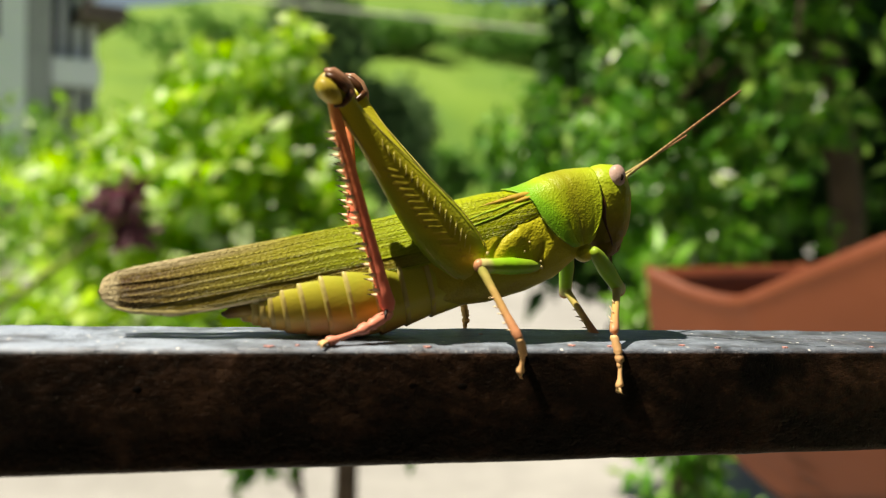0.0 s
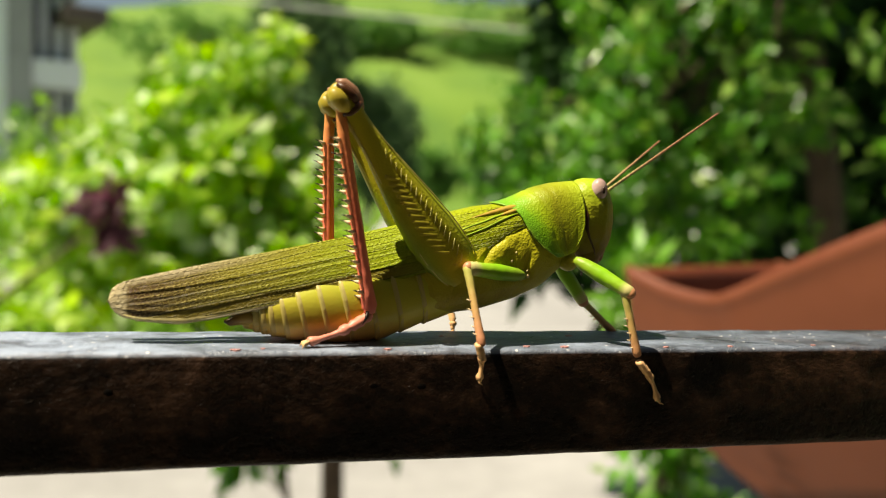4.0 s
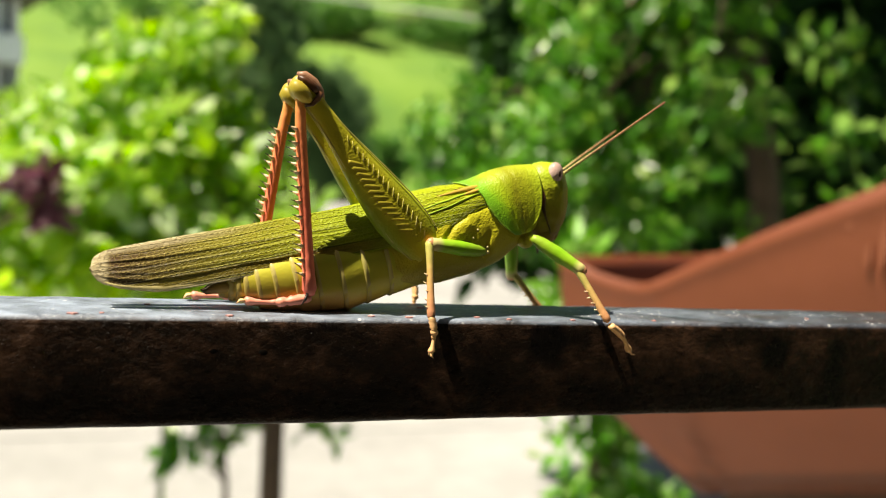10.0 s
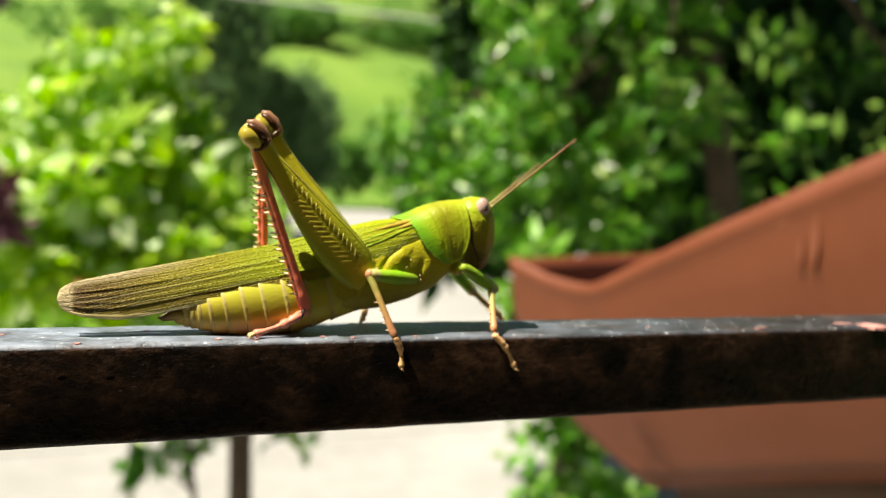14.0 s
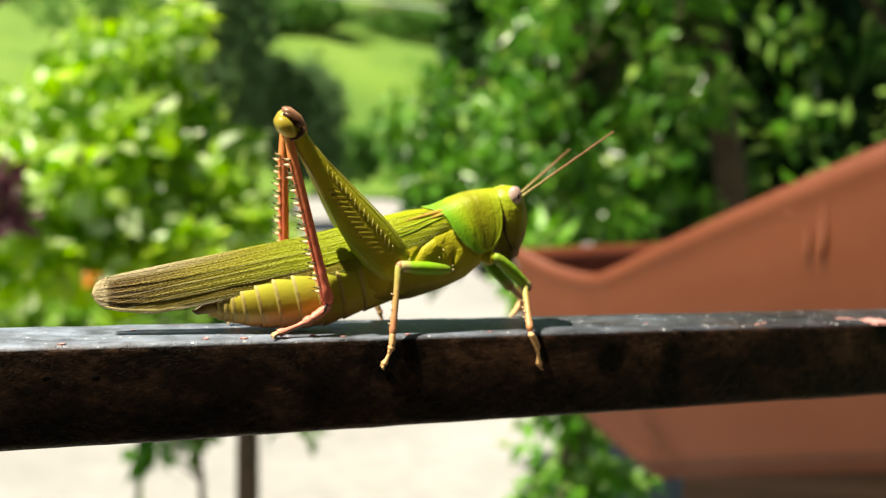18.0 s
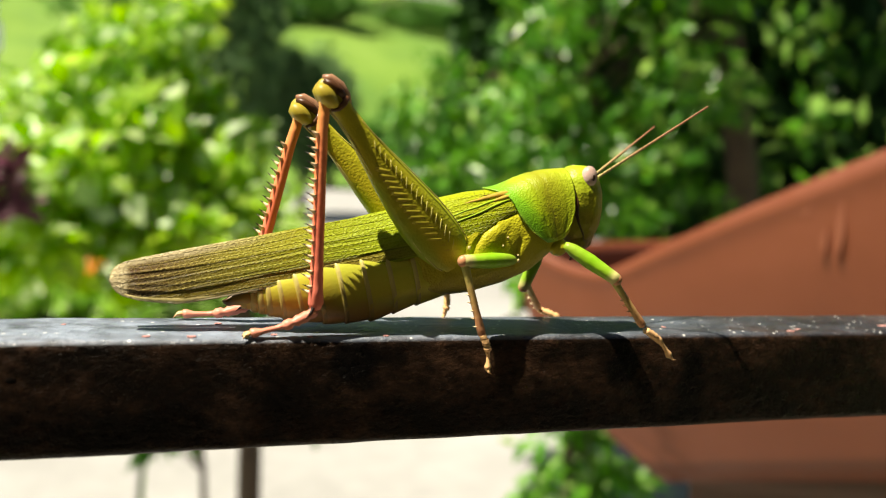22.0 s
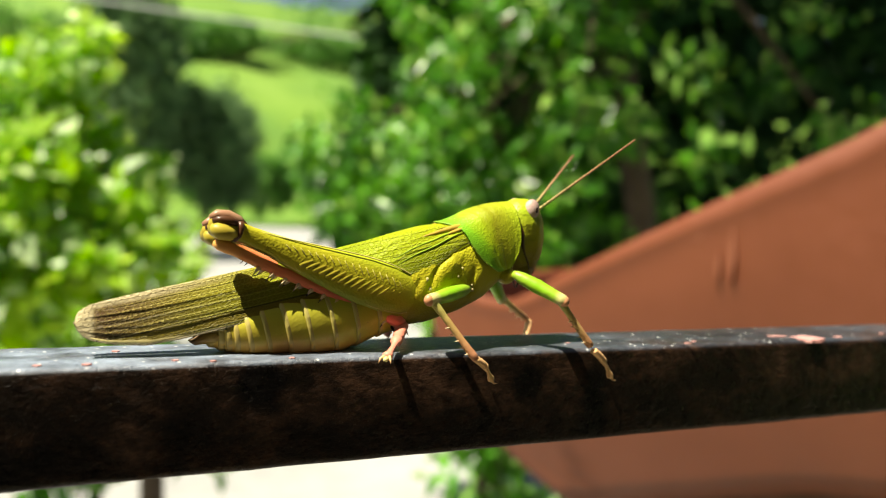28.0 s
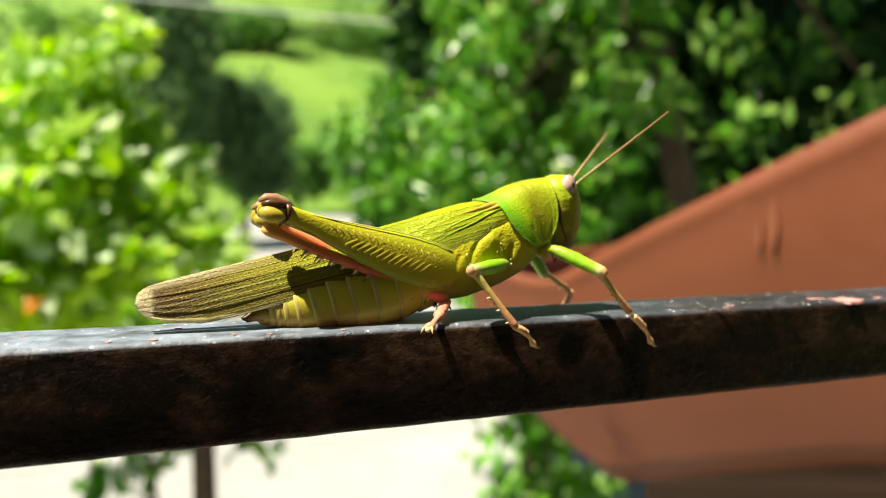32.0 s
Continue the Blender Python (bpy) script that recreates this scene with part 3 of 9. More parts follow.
# thorax
TH_LOW = [(3, 4.5), (6.5, 3.3), (15.9, 4.4), (21.6, 6.1), (25.9, 8.1), (30, 11.6), (32, 13.5)]
TH_TOP = [(3, 11), (8, 14.5), (16, 17.5), (24, 20), (32, 21)]
TH_WIDE = [(3, 3.6), (8, 4.7), (14, 5.15), (20, 5.25), (25, 4.95), (30, 3.9), (32, 3.2)]

# raised plates and sunken seams on its flanks: polyline, width, height
FLANK = [([(16.6, 10.6), (17.3, 12.6), (18.6, 14.4)], 1.7, 0.42), ([(15.0, 10.6), (15.6, 12.3), (16.7, 14.0), (18.6, 15.6)], 0.32, -0.50),
         ([(18.9, 9.6), (19.4, 11.6), (20.8, 14.2)], 0.8, -0.22), ([(23.7, 9.4), (23.9, 12.0), (24.8, 14.6)], 0.95, 0.36),
         ([(22.3, 9.0), (22.4, 11.4), (22.9, 13.0)], 0.34, -0.42), ([(26.2, 9.6), (26.4, 12.2)], 1.3, 0.18), ([(20.2, 12.4), (20.9, 13.8)], 0.7, 0.12),
         ([(12.4, 7.0), (13.6, 10.6)], 1.4, 0.30), ([(11.0, 6.2), (11.6, 9.0), (13.6, 12.0)], 0.28, -0.28), ([(15.4, 6.2), (19.5, 7.4), (24.0, 8.6)], 0.5, -0.16), ([(18.9, 10.0), (21.6, 9.4)], 0.5, -0.25)]


def relief(x, z):
    h = 0.0
    for line, wide, high in FLANK:
        best = 99.0
        for (ax, az), (bx, bz) in zip(line, line[1:]):
            dx, dz = bx - ax, bz - az
            k = min(1, max(0, ((x - ax) * dx + (z - az) * dz) / (dx * dx + dz * dz)))
            best = min(best, math.hypot(x - ax - k * dx, z - az - k * dz))
        h += high * math.exp(-(best / wide) ** 2)
    return h + 0.10 * noise.noise(Vector((x * 0.9, z * 0.9, 2.0))) + 0.05 * noise.noise(Vector((x * 3.0, z * 3.0, 7.0)))


rings = []
for x in np.linspace(4, 32, 120):
    mid, half = (lerp(TH_LOW, x) + lerp(TH_TOP, x)) / 2, (lerp(TH_TOP, x) - lerp(TH_LOW, x)) / 2
    rings.append([(px, py * (1 + relief(px, pz) / 7.5), pz) for px, py, pz in oval(float(x), mid, lerp(TH_WIDE, x), half, half, 120, 2.7)])
part("thorax", loft(rings, MM), THORAX, hopper)
for s in (-1, 1):
    for x, z, r in ((20.0, 12.3, 0.24), (20.7, 13.6, 0.20), (22.75, 10.1, 0.34), (22.6, 10.9, 0.2), (21.7, 9.7, 0.26), (15.2, 10.2, 0.5), (14.6, 11.8, 0.45)):
        part("thorax_knob", blob((x, s * (lerp(TH_WIDE, x) - 0.05), z), (r * 0.75, 0.22, r * 0.9), MM, 12, 8), BAND, hopper)
    for x, z, r in ((13.4, 7.6, 2.5), (21.4, 10.2, 1.5), (30.0, 12.2, 1.5)):
        part("leg_socket", blob((x, s * 3.0, z), (r, 1.9, r), MM), THORAX, hopper)

# outline of the folded forewings, which the neck shield overlaps
W_TOP = [(-36.0, 5.9), (-35.9, 6.5), (-35.6, 7.1), (-35.0, 7.6), (-34.2, 8.05), (-32, 8.7), (-27.3, 9.8), (-15.5, 12.4), (-2.9, 15.2), (0, 16.0), (5.9, 17.5), (10, 18.75), (15.1, 20.05), (18, 20.45), (22, 21.0), (27, 21.6)]
W_LOW = [(-36.0, 5.6), (-35.9, 5.1), (-35.6, 4.6), (-35.0, 3.9), (-34.2, 3.4), (-32, 2.85), (-27, 2.45), (-22.3, 3.2), (-17.7, 4.2), (-14.6, 4.9), (-10.7, 5.6), (-6.6, 6.6), (-2.5, 7.5), (0, 8.2), (5, 9.7), (10, 11.2), (14.1, 12.5), (15.7, 13.0), (17.4, 14.5), (19.3, 15.9), (21.3, 17.1), (24, 17.9), (27, 18.5)]
W_WIDE = [(-36.0, 1.3), (-32, 1.9), (-15, 2.7), (0, 3.8), (9, 4.7), (16, 4.95), (20, 4.75), (24, 4.2), (27, 3.5)]


def wing_section(x, a):
    """How far out and how high the folded wing runs at the angle a from its ridge: a steep roof behind, a rounded shoulder in front."""
    t, l, w = lerp(W_TOP, x), lerp(W_LOW, x), lerp(W_WIDE, x)
    b = min(1.0, max(0.0, (x - 2) / 12))
    b = b * b * (3 - 2 * b)
    roof = 0.45 * math.cos(a) ** 0.95 + 0.55 * (1 - math.sin(a) ** 0.85)
    return 0.25 + (w - 0.25) * math.sin(a) ** 0.85, l + (t - l) * ((1 - b) * roof + b * math.cos(a) ** 0.85)

# pronotum: a saddle, longer above than at the sides
PR_TOP = [(16, 19.75), (18.3, 20.45), (21.5, 21.9), (24, 22.7), (25.6, 23.3), (27.3, 23.75), (29.4, 24.05), (33, 24.3)]


def pronotum_grid():
    bm = bmesh.new()
    rows = []
    uvl = bm.loops.layers.uv.new("UVMap")
    na, ns = 72, 48
    for j in range(ns + 1):
        u = j / ns
        row = []
        for i in range(na + 1):
            a = math.pi * i / na                      # 0 near lower edge, over the top, pi far lower edge
            side = abs(math.cos(a))                   # 1 at the lower edges, 0 on top
            q = math.sin(a) ** 0.78
            rear = lerp([(0, 27.4), (0.07, 26.0), (0.15, 24.7), (0.30, 23.3), (0.5, 22.0), (0.73, 20.7), (0.88, 19.7), (0.95, 19.0), (1, 18.2)], q)
            front = lerp([(0, 30.4), (0.15, 31.5), (0.35, 31.95), (0.6, 31.9), (0.8, 31.6), (1, 31.3)], q)
            x = rear + (front - rear) * u
            top = lerp(PR_TOP, x)
            low = lerp([(25.5, 13.0), (27.1, 12.9), (28.6, 13.2), (30.2, 13.7), (31.4, 14.6)], x)
            w = lerp([(17, 5.0), (22, 5.25), (26, 5.15), (30, 4.55), (33, 4.2)], x)
            furrow = 0.032 * math.exp(-((u - 0.42) / 0.022) ** 2) + 0.026 * math.exp(-((u - 0.60) / 0.022) ** 2) + 0.022 * math.exp(-((u - 0.86) / 0.02) ** 2) + 0.022 * noise.noise(Vector((u * 5, a * 2.6, 1))) + 0.012 * noise.noise(Vector((u * 16, a * 8, 4)))
            k = 1 - furrow * (0.5 + 0.5 * (1 - side))
            y = -w * math.copysign(side ** 0.70, math.cos(a)) * k
            z = low + (top - low) * q * (1 - 0.22 * furrow) + 0.12 * min(1, 3 * u) * math.exp(-((a - math.pi / 2) / 0.06) ** 2)
            hug = max(0.0, 1 - u / 0.4) * min(1.0, max(0.0, (q - 0.45) / 0.3))
            if hug > 0:
                over_y, over_z = wing_section(x, abs(math.pi / 2 - a))
                y += (math.copysign(over_y + 0.10, y) - y) * hug if abs(y) > 0.3 else 0
                z += (over_z + 0.10 - z) * hug
            lip = 0.07 * (0.3 * math.exp(-((u - 0.0) / 0.03) ** 2) + math.exp(-((u - 1.0) / 0.03) ** 2))
            row.append(bm.verts.new((x * MM, y * (1 + lip * 0.4) * MM, (z + lip) * MM)))
        rows.append(row)
    for j, (a, b) in enumerate(zip(rows, rows[1:])):
        for i in range(na):
            f = bm.faces.new((a[i], a[i + 1], b[i + 1], b[i]))
            for lp, (p, q) in zip(f.loops, ((j, i), (j, i + 1), (j + 1, i + 1), (j + 1, i))):
                lp[uvl].uv = (p / ns, q / na)
    return bm


pro = part("pronotum", pronotum_grid(), PRONOTUM, hopper, "green saddle-shaped neck shield, emerald at its hind edge")
bm = bmesh.new()
spots = [v.co.copy() for v in pro.data.vertices if v.co.z > 0.0125]
for k in range(1500):
    q = rng.choice(spots)
    edge = max(0.9 * math.exp(-((q.x + 0.75 * (q.z - 0.018) - 0.0232) / 0.0016) ** 2), 0.7 * math.exp(-((q.z - 0.0138) / 0.0008) ** 2), 0.10)
    if rng.random() < edge:
        g = rng.uniform(0.04, 0.10) * MM
        bmesh.ops.create_icosphere(bm, subdivisions=1, radius=g, matrix=Matrix.Translation(q + Vector((rng.uniform(-0.3, 0.3) * MM, 0, rng.uniform(-0.2, 0.2) * MM))))
part("granules", bm, BAND, pro, "tiny pale raised granules")
sol = pro.modifiers.new("thick", "SOLIDIFY")
sol.thickness, sol.offset = 0.0002, -1

# head
HEAD = []
HEAD_ROWS = [(12.0, 33.2, 35.4, 1.6), (12.6, 32.2, 36.4, 2.5), (14.0, 31.6, 37.3, 3.1), (16.0, 30.8, 37.9, 3.7), (18.5, 30.4, 38.1, 4.0), (21.0, 30.4, 37.9, 4.0), (23.0, 30.6, 37.3, 3.5), (24.2, 31.4, 36.7, 2.7), (24.8, 32.2, 36.0, 1.8), (25.1, 33.2, 35.2, 0.7)]
for z in np.concatenate([np.linspace(12.0, 24.8, 40), [24.98, 25.1]]):
    x0, x1, w = [float(np.interp(z, [r[0] for r in HEAD_ROWS], [r[k] for r in HEAD_ROWS])) for k in (1, 2, 3)]
    ring = []
    for k in range(64):
        a = 2 * math.pi * k / 64
        c, s = math.cos(a), math.sin(a)
        x, y = (x0 + x1) / 2 + (x1 - x0) / 2 * math.copysign(abs(c) ** 0.85, c), w * math.copysign(abs(s) ** 0.85, s)
        # keels down the forehead, a groove below each eye, a swollen cheek and a waist above the jaws
        dent = 0.22 * math.exp(-((x - 35.3 + 0.12 * (22 - z)) / 0.32) ** 2) * (1 if 13.5 < z < 22 else 0) - 0.16 * math.exp(-((x - 33.9) / 0.7) ** 2) * math.exp(-((z - 18) / 2.6) ** 2)
        dent += 0.25 * math.exp(-((z - 15.0 + 0.35 * (x - 35)) / 0.32) ** 2) * (1 if x > 32.5 else 0)
        keel = 0.22 * math.exp(-((abs(y) - 0.9) / 0.28) ** 2) * (1 if c > 0 else 0) * math.exp(-((z - 18.5) / 4.5) ** 4)
        grit = 0.05 * noise.noise(Vector((x * 1.7, y * 1.7, float(z) * 1.7)))
        ring.append((x + keel - 0.3 * dent * c, y - math.copysign(min(abs(y), dent - grit), y), float(z)))
    HEAD.append(ring)
head = part("head", loft(HEAD, MM), FACE, hopper, "green head with a brown shaded face")
for s in (-1, 1):
    e = part("eye", blob((34.6, 2.85 * s, 23.35), (1.32, 1.25, 1.78), MM, 28, 18), EYE, head, "pinkish brown oval eye")
    part("false_pupil", blob((34.85, 4.04 * s, 23.3), (0.27, 0.15, 0.52), MM, 12, 8), PUPIL, e)
    # cheek line with the neck gap's shade as a dark tube, mandible and palps
    bm = tube([(31.9, 3.75 * s, 21.0), (32.35, 3.95 * s, 19.4), (32.45, 3.95 * s, 17.4), (33.0, 3.75 * s, 16.1), (34.2, 3.2 * s, 14.2), (34.6, 2.9 * s, 13.2)], [0.06, 0.30, 0.32, 0.18, 0.14, 0.08], 8, MM)
    part("furrow_shade", bm, DARK, head)
    part("mandible", blob((34.2, 1.7 * s, 12.8), (1.7, 1.4, 1.5), MM), FACE, head)
    for x, l, b in ((34.6, 3.2, 0.5), (33.0, 2.6, -0.3)):
        bm = tube([(x, 1.8 * s, 12.6), (x + 0.3 * b, 2.3 * s, 12.6 - l * 0.35), (x + 0.5 * b, 2.4 * s, 12.6 - l * 0.7), (x + b, 2.2 * s, 12.6 - l)], [0.26, 0.22, 0.2, 0.1], 8, MM)
        part("palp", bm, DARK, head)
part("labrum", blob((36.3, 0, 13.3), (0.9, 1.6, 1.5), MM), FACE, head)
part("neck_fold", loft([oval(30.9, 17.5, 3.6, 5.2, 5.0, 24), oval(31.2, 17.5, 3.72, 5.3, 5.1, 24)], MM), THORAX, hopper)

# antennae: many short joints, built along x
for side in ("near", "far"):
    rings, x = [], 0.0
    radii = [0.36] + [0.26 - 0.10 * (k / 24) for k in range(24)]
    for k, r in enumerate(radii):
        step = 20.5 / 25
        for u, g in ((0.0, 0.82), (0.25, 1.0), (0.75, 1.0), (1.0, 0.80)):
            rings.append(oval(x + step * u, 0, r * g, r * g, r * g, 8))
        x += step
    limb["antenna_" + side] = part("antenna", loft(rings, MM), ANTENNA, hopper, "straw-brown jointed feeler")

# forewings
for s in (-1, 1):
    bm = bmesh.new()
    uvl, uvr = bm.loops.layers.uv.new("UVMap"), bm.loops.layers.uv.new("rim")
    nu, nv = 170, 44
    grid = []
    for i in range(nu + 1):
        u = i / nu
        x = -36.0 + 63.0 * u ** 1.35
        col = []
        for j in range(nv + 1):
            v = j / nv
            a = v * math.pi / 2
            fold = 0.16 * math.exp(-((v - 0.30) / 0.018) ** 2) + 0.13 * math.exp(-((v - 0.44) / 0.014) ** 2) + 0.12 * math.exp(-((v - 0.58) / 0.014) ** 2) + 0.15 * math.exp(-((v - 0.74 + 0.12 * u) / 0.018) ** 2)
            fold *= min(1, u * 8)
            y, z = wing_section(x, a)
            y += fold
            if s > 0:
                z -= 0.12
            along = (9.9 + (x + 30) * 0.228 - z) / 11 + 0.05 * v
            col.append((bm.verts.new((x * MM, s * y * MM, z * MM)), ((x + 36.4) / 59, along), ((x + 36.4) / 59, v)))
        grid.append(col)
    for i in range(nu):
        for j in range(nv):
            q = [grid[i][j], grid[i][j + 1], grid[i + 1][j + 1], grid[i + 1][j]]
            f = bm.faces.new([k[0] for k in (q if s < 0 else q[::-1])])
            for lp, k in zip(f.loops, q if s < 0 else q[::-1]):
                lp[uvl].uv, lp[uvr].uv = k[1], k[2]
    ob = part("forewing", bm, WING, hopper, "olive leathery forewing with pale veins and a smoky tip")
    sol = ob.modifiers.new("thick", "SOLIDIFY")
    sol.thickness, sol.offset = 0.00016, -1
    # folded shoulder veins at the wing's root, lying on the wing
    for start, slope, reach, wide, mat, lb in ((0.40, 0.004, 7.5, 0.52, ROOT, "orange-tinged raised vein"), (0.52, 0.006, 4.0, 0.40, ROOT, "orange-tinged raised vein"), (0.33, 0.0, 5.0, 0.16, DARK, "dark fold beside the shoulder vein"), (0.50, 0.010, 13.0, 0.20, GREEN, "green raised vein"), (0.62, 0.010, 12.0, 0.18, GREEN, "green raised vein")):
        path = []
        for k in range(8):
            x = 21.4 - reach * k / 7
            y, z = wing_section(x, (start + slope * reach * k / 7) * math.pi / 2)
            path.append((x, s * (y + 0.02), z))
        bm = tube(path, [wide * g for g in (0.7, 1.0, 0.95, 0.8, 0.62, 0.45, 0.28, 0.06)], 8, MM)
        part("wing_root_vein", bm, mat, ob, lb)
    bm = loft([oval(x, lerp(W_LOW, x) + 0.35, 0.07, h, h, 8) for x, h in ((-34, 0.08), (-32, 0.25), (-29, 0.40), (-26, 0.42), (-23, 0.35), (-19.5, 0.06))], MM)
    for v in bm.verts:
        v.co.y += s * lerp(W_WIDE, v.co.x / MM) * 0.97 * MM
    part("hind_wing_edge", bm, BAND, hopper, "thin pale edge of the folded hind wing")


# legs, each piece along its own x axis from its upper joint
def hind_femur(L, s):
    prof = [(-0.5, 1.0, 0.8), (1, 2.5, 1.4), (3, 3.45, 1.8), (6, 3.95, 2.0), (10, 3.9, 1.95), (14, 3.4, 1.75), (18, 2.8, 1.5), (22, 2.15, 1.25), (26, 1.6, 1.05), (29, 1.4, 1.0), (31, 1.5, 1.1), (32.0, 1.6, 1.2)]
    ob = part("hind_femur", loft([oval(x * L / 34, 0.35 * math.sin(min(1, max(0, x / 26)) * math.pi) - 0.5 * max(0, (x - 22) / 11) ** 1.5, y, z, z, 28, 2.5) for x, z, y in prof], MM), FEMUR, hopper, "stout olive thigh with a herringbone pattern")
    # herringbone: broad low plates below the midline, fine welts above it
    def size(x):
        return [float(np.interp(x, [p[0] for p in prof], [p[k] for p in prof])) for k in (1, 2)]

    def out(y, q):
        return y * (1 - abs(q) ** 2.5) ** (1 / 2.5)

    for face in (s,):
        for k in range(15):
            x = 4.2 + k * 1.05
            h, y = size(x)
            bm = tube([((x + 3.4 * q) * L / 34, face * (out(y, q) - 0.51), h * q) for q in (-0.06, 0.04, 0.22, 0.40, 0.50)], [0.46, 0.56, 0.57, 0.56, 0.50], 10, MM)
            part("thigh_plate", bm, PLATE, ob)
    bm = bmesh.new()
    for face in (-1, 1):
        for k in range(17 if face == s else 0):
            x = 4.0 + k * 1.15
            h, y = size(x)
            tube([((x + 3.6 * (abs(q) - 0.1)) * L / 34, face * (out(y, q) + 0.0), h * q) for q in (-0.14, -0.24, -0.35, -0.46)], [0.03, 0.06, 0.06, 0.03], 6, MM, bm)
        for way in (-1, 1):
            pts = []
            for x in np.linspace(1, 31, 16):
                h, y = size(x)
                pts.append((x * L / 34, face * y * 0.62, way * h * 0.90))
            tube(pts, [0.10] * 16, 6, MM, bm)
    part("herringbone_pattern", bm, RIDGE, ob)
    part("knee", blob((L - 1.5, 0, -0.25), (2.35, 1.25, 1.95), MM), KNEE, ob, "yellow swollen knee")
    for f in (-1, 1):
        lobe = tube([(L - 3.3, f * 0.95, 0.15), (L - 2.5, f * 1.10, 0.45), (L - 1.2, f * 1.15, 0.55), (L - 0.1, f * 1.0, 0.45), (L + 0.5, f * 0.8, 0.2)], [0.45, 1.0, 1.22, 0.98, 0.3], 16, MM)
        part("knee_lobe", lobe, KNEE, ob, "yellow rounded side lobe of the knee")
        bm = tube([(L - 3.3, f * 0.85, 1.25), (L - 3.7, f * 1.12, 0.3), (L - 3.6, f * 1.15, -0.8), (L - 3.2, f * 0.9, -1.7)], [0.20, 0.36, 0.46, 0.5], 8, MM)
        part("knee_mark", bm, DARK, ob)
        bm = tube([(L - 3.2, f * 0.75, -1.35), (L - 1.9, f * 1.0, -1.35), (L - 0.5, f * 1.0, -1.05), (L + 0.6, f * 0.75, -0.55)], [0.45, 0.62, 0.58, 0.25], 10, MM)
        part("knee_crescent", bm, DARK, ob, "dark brown crescent over the knee")
    bm = tube([(L - 4.2, 0, -1.35), (L - 3.0, 0, -1.75), (L - 1.4, 0, -1.90), (L + 0.1, 0, -1.5), (L + 0.9, 0, -0.8)], [0.5, 0.80, 0.85, 0.75, 0.35], 14, MM)
    part("knee_cap", bm, CAP, ob, "pinkish brown folded cap on the knee")
    return ob


def hind_tibia(L):
    prof = [(-0.9, 0.5), (0, 0.95), (1.2, 1.0), (2.6, 0.78), (6, 0.8), (14, 0.82), (22, 0.85), (28, 0.95), (30.2, 1.1), (31.2, 0.7)]
    rings = [oval(x * L / 31.2, 0.35 * math.exp(-((x - 1) / 2.5) ** 2), r, r * 1.05, r, 16) for x, r in prof]
    ob = part("hind_tibia", loft(rings, MM), RED, hopper, "coral red shin with black-tipped spines")
    first = None
    for f in (-1, 1):
        for k in range(11):
            x = (6.5 + 2.15 * k + (0.9 if f > 0 else 0)) * L / 31.2
            m = pose(x * MM, f * 0.45 * MM, -0.65 * MM, 0, 118, 0) @ pose(0, 0, 0, 0, 0, f * 18)
            if first is None:
                bm = tube([(0, 0, 0), (0.5, 0, 0), (1.0, 0, 0.05), (1.7, 0, 0.14)], [0.36, 0.24, 0.12, 0.02], 7, MM)
                first = part("spine", bm, SPINE, ob)
                first.matrix_basis = m
            else:
                again(first, ob, m)
    for f in (-1, 1):
        bm = tube([(L - 0.4, f * 0.6, -0.4), (L + 0.5, f * 0.9, -0.9), (L + 1.2, f * 1.0, -1.5)], [0.28, 0.2, 0.03], 7, MM)
        part("spur", bm, SPINE, ob)
    return ob


def tarsus(L, thick, red):
    mat = FOOT if not red else REDFOOT
    rings = []
    for x, r in ((-0.3, 0.6), (0.3, 0.95), (1.1, 0.8), (1.6, 1.0), (2.6, 0.85), (3.0, 1.0), (3.6, 0.62), (4.1, 0.95), (4.9, 0.9), (5.4, 0.48), (6.4, 0.44), (8.4, 0.5), (9.3, 0.8), (9.9, 0.85), (10.3, 0.35)):
        rings.append(oval(x * L / 10.3, 0.5 * math.sin(x / 10.3 * math.pi), r * thick, r * thick * 0.9, r * thick * 0.8, 12))
    ob = part("foot", loft(rings, MM), mat, hopper, "pinkish jointed foot")
    for x in (0.1, 0.24, 0.48):
        part("sole_pad", blob((L * (x + 0.07), 0, 0.55 * thick * 0.9), (0.09 * L, 0.55 * thick, 0.42 * thick), MM, 10, 6), mat, ob)
    for f in (-1, 1):
        bm = tube([(L * 0.95, f * 0.25 * thick, 0), (L * 1.06, f * 0.75 * thick, -0.1), (L * 1.12, f * 0.95 * thick, 0.35 * thick)], [0.3 * thick, 0.2 * thick, 0.03], 7, MM)
        part("claw", bm, FOOT, ob)
    part("claw_pad", blob((L * 1.04, 0, 0.1), (0.55 * thick, 0.45 * thick, 0.4 * thick), MM, 10, 6), BAND, ob)
    return ob


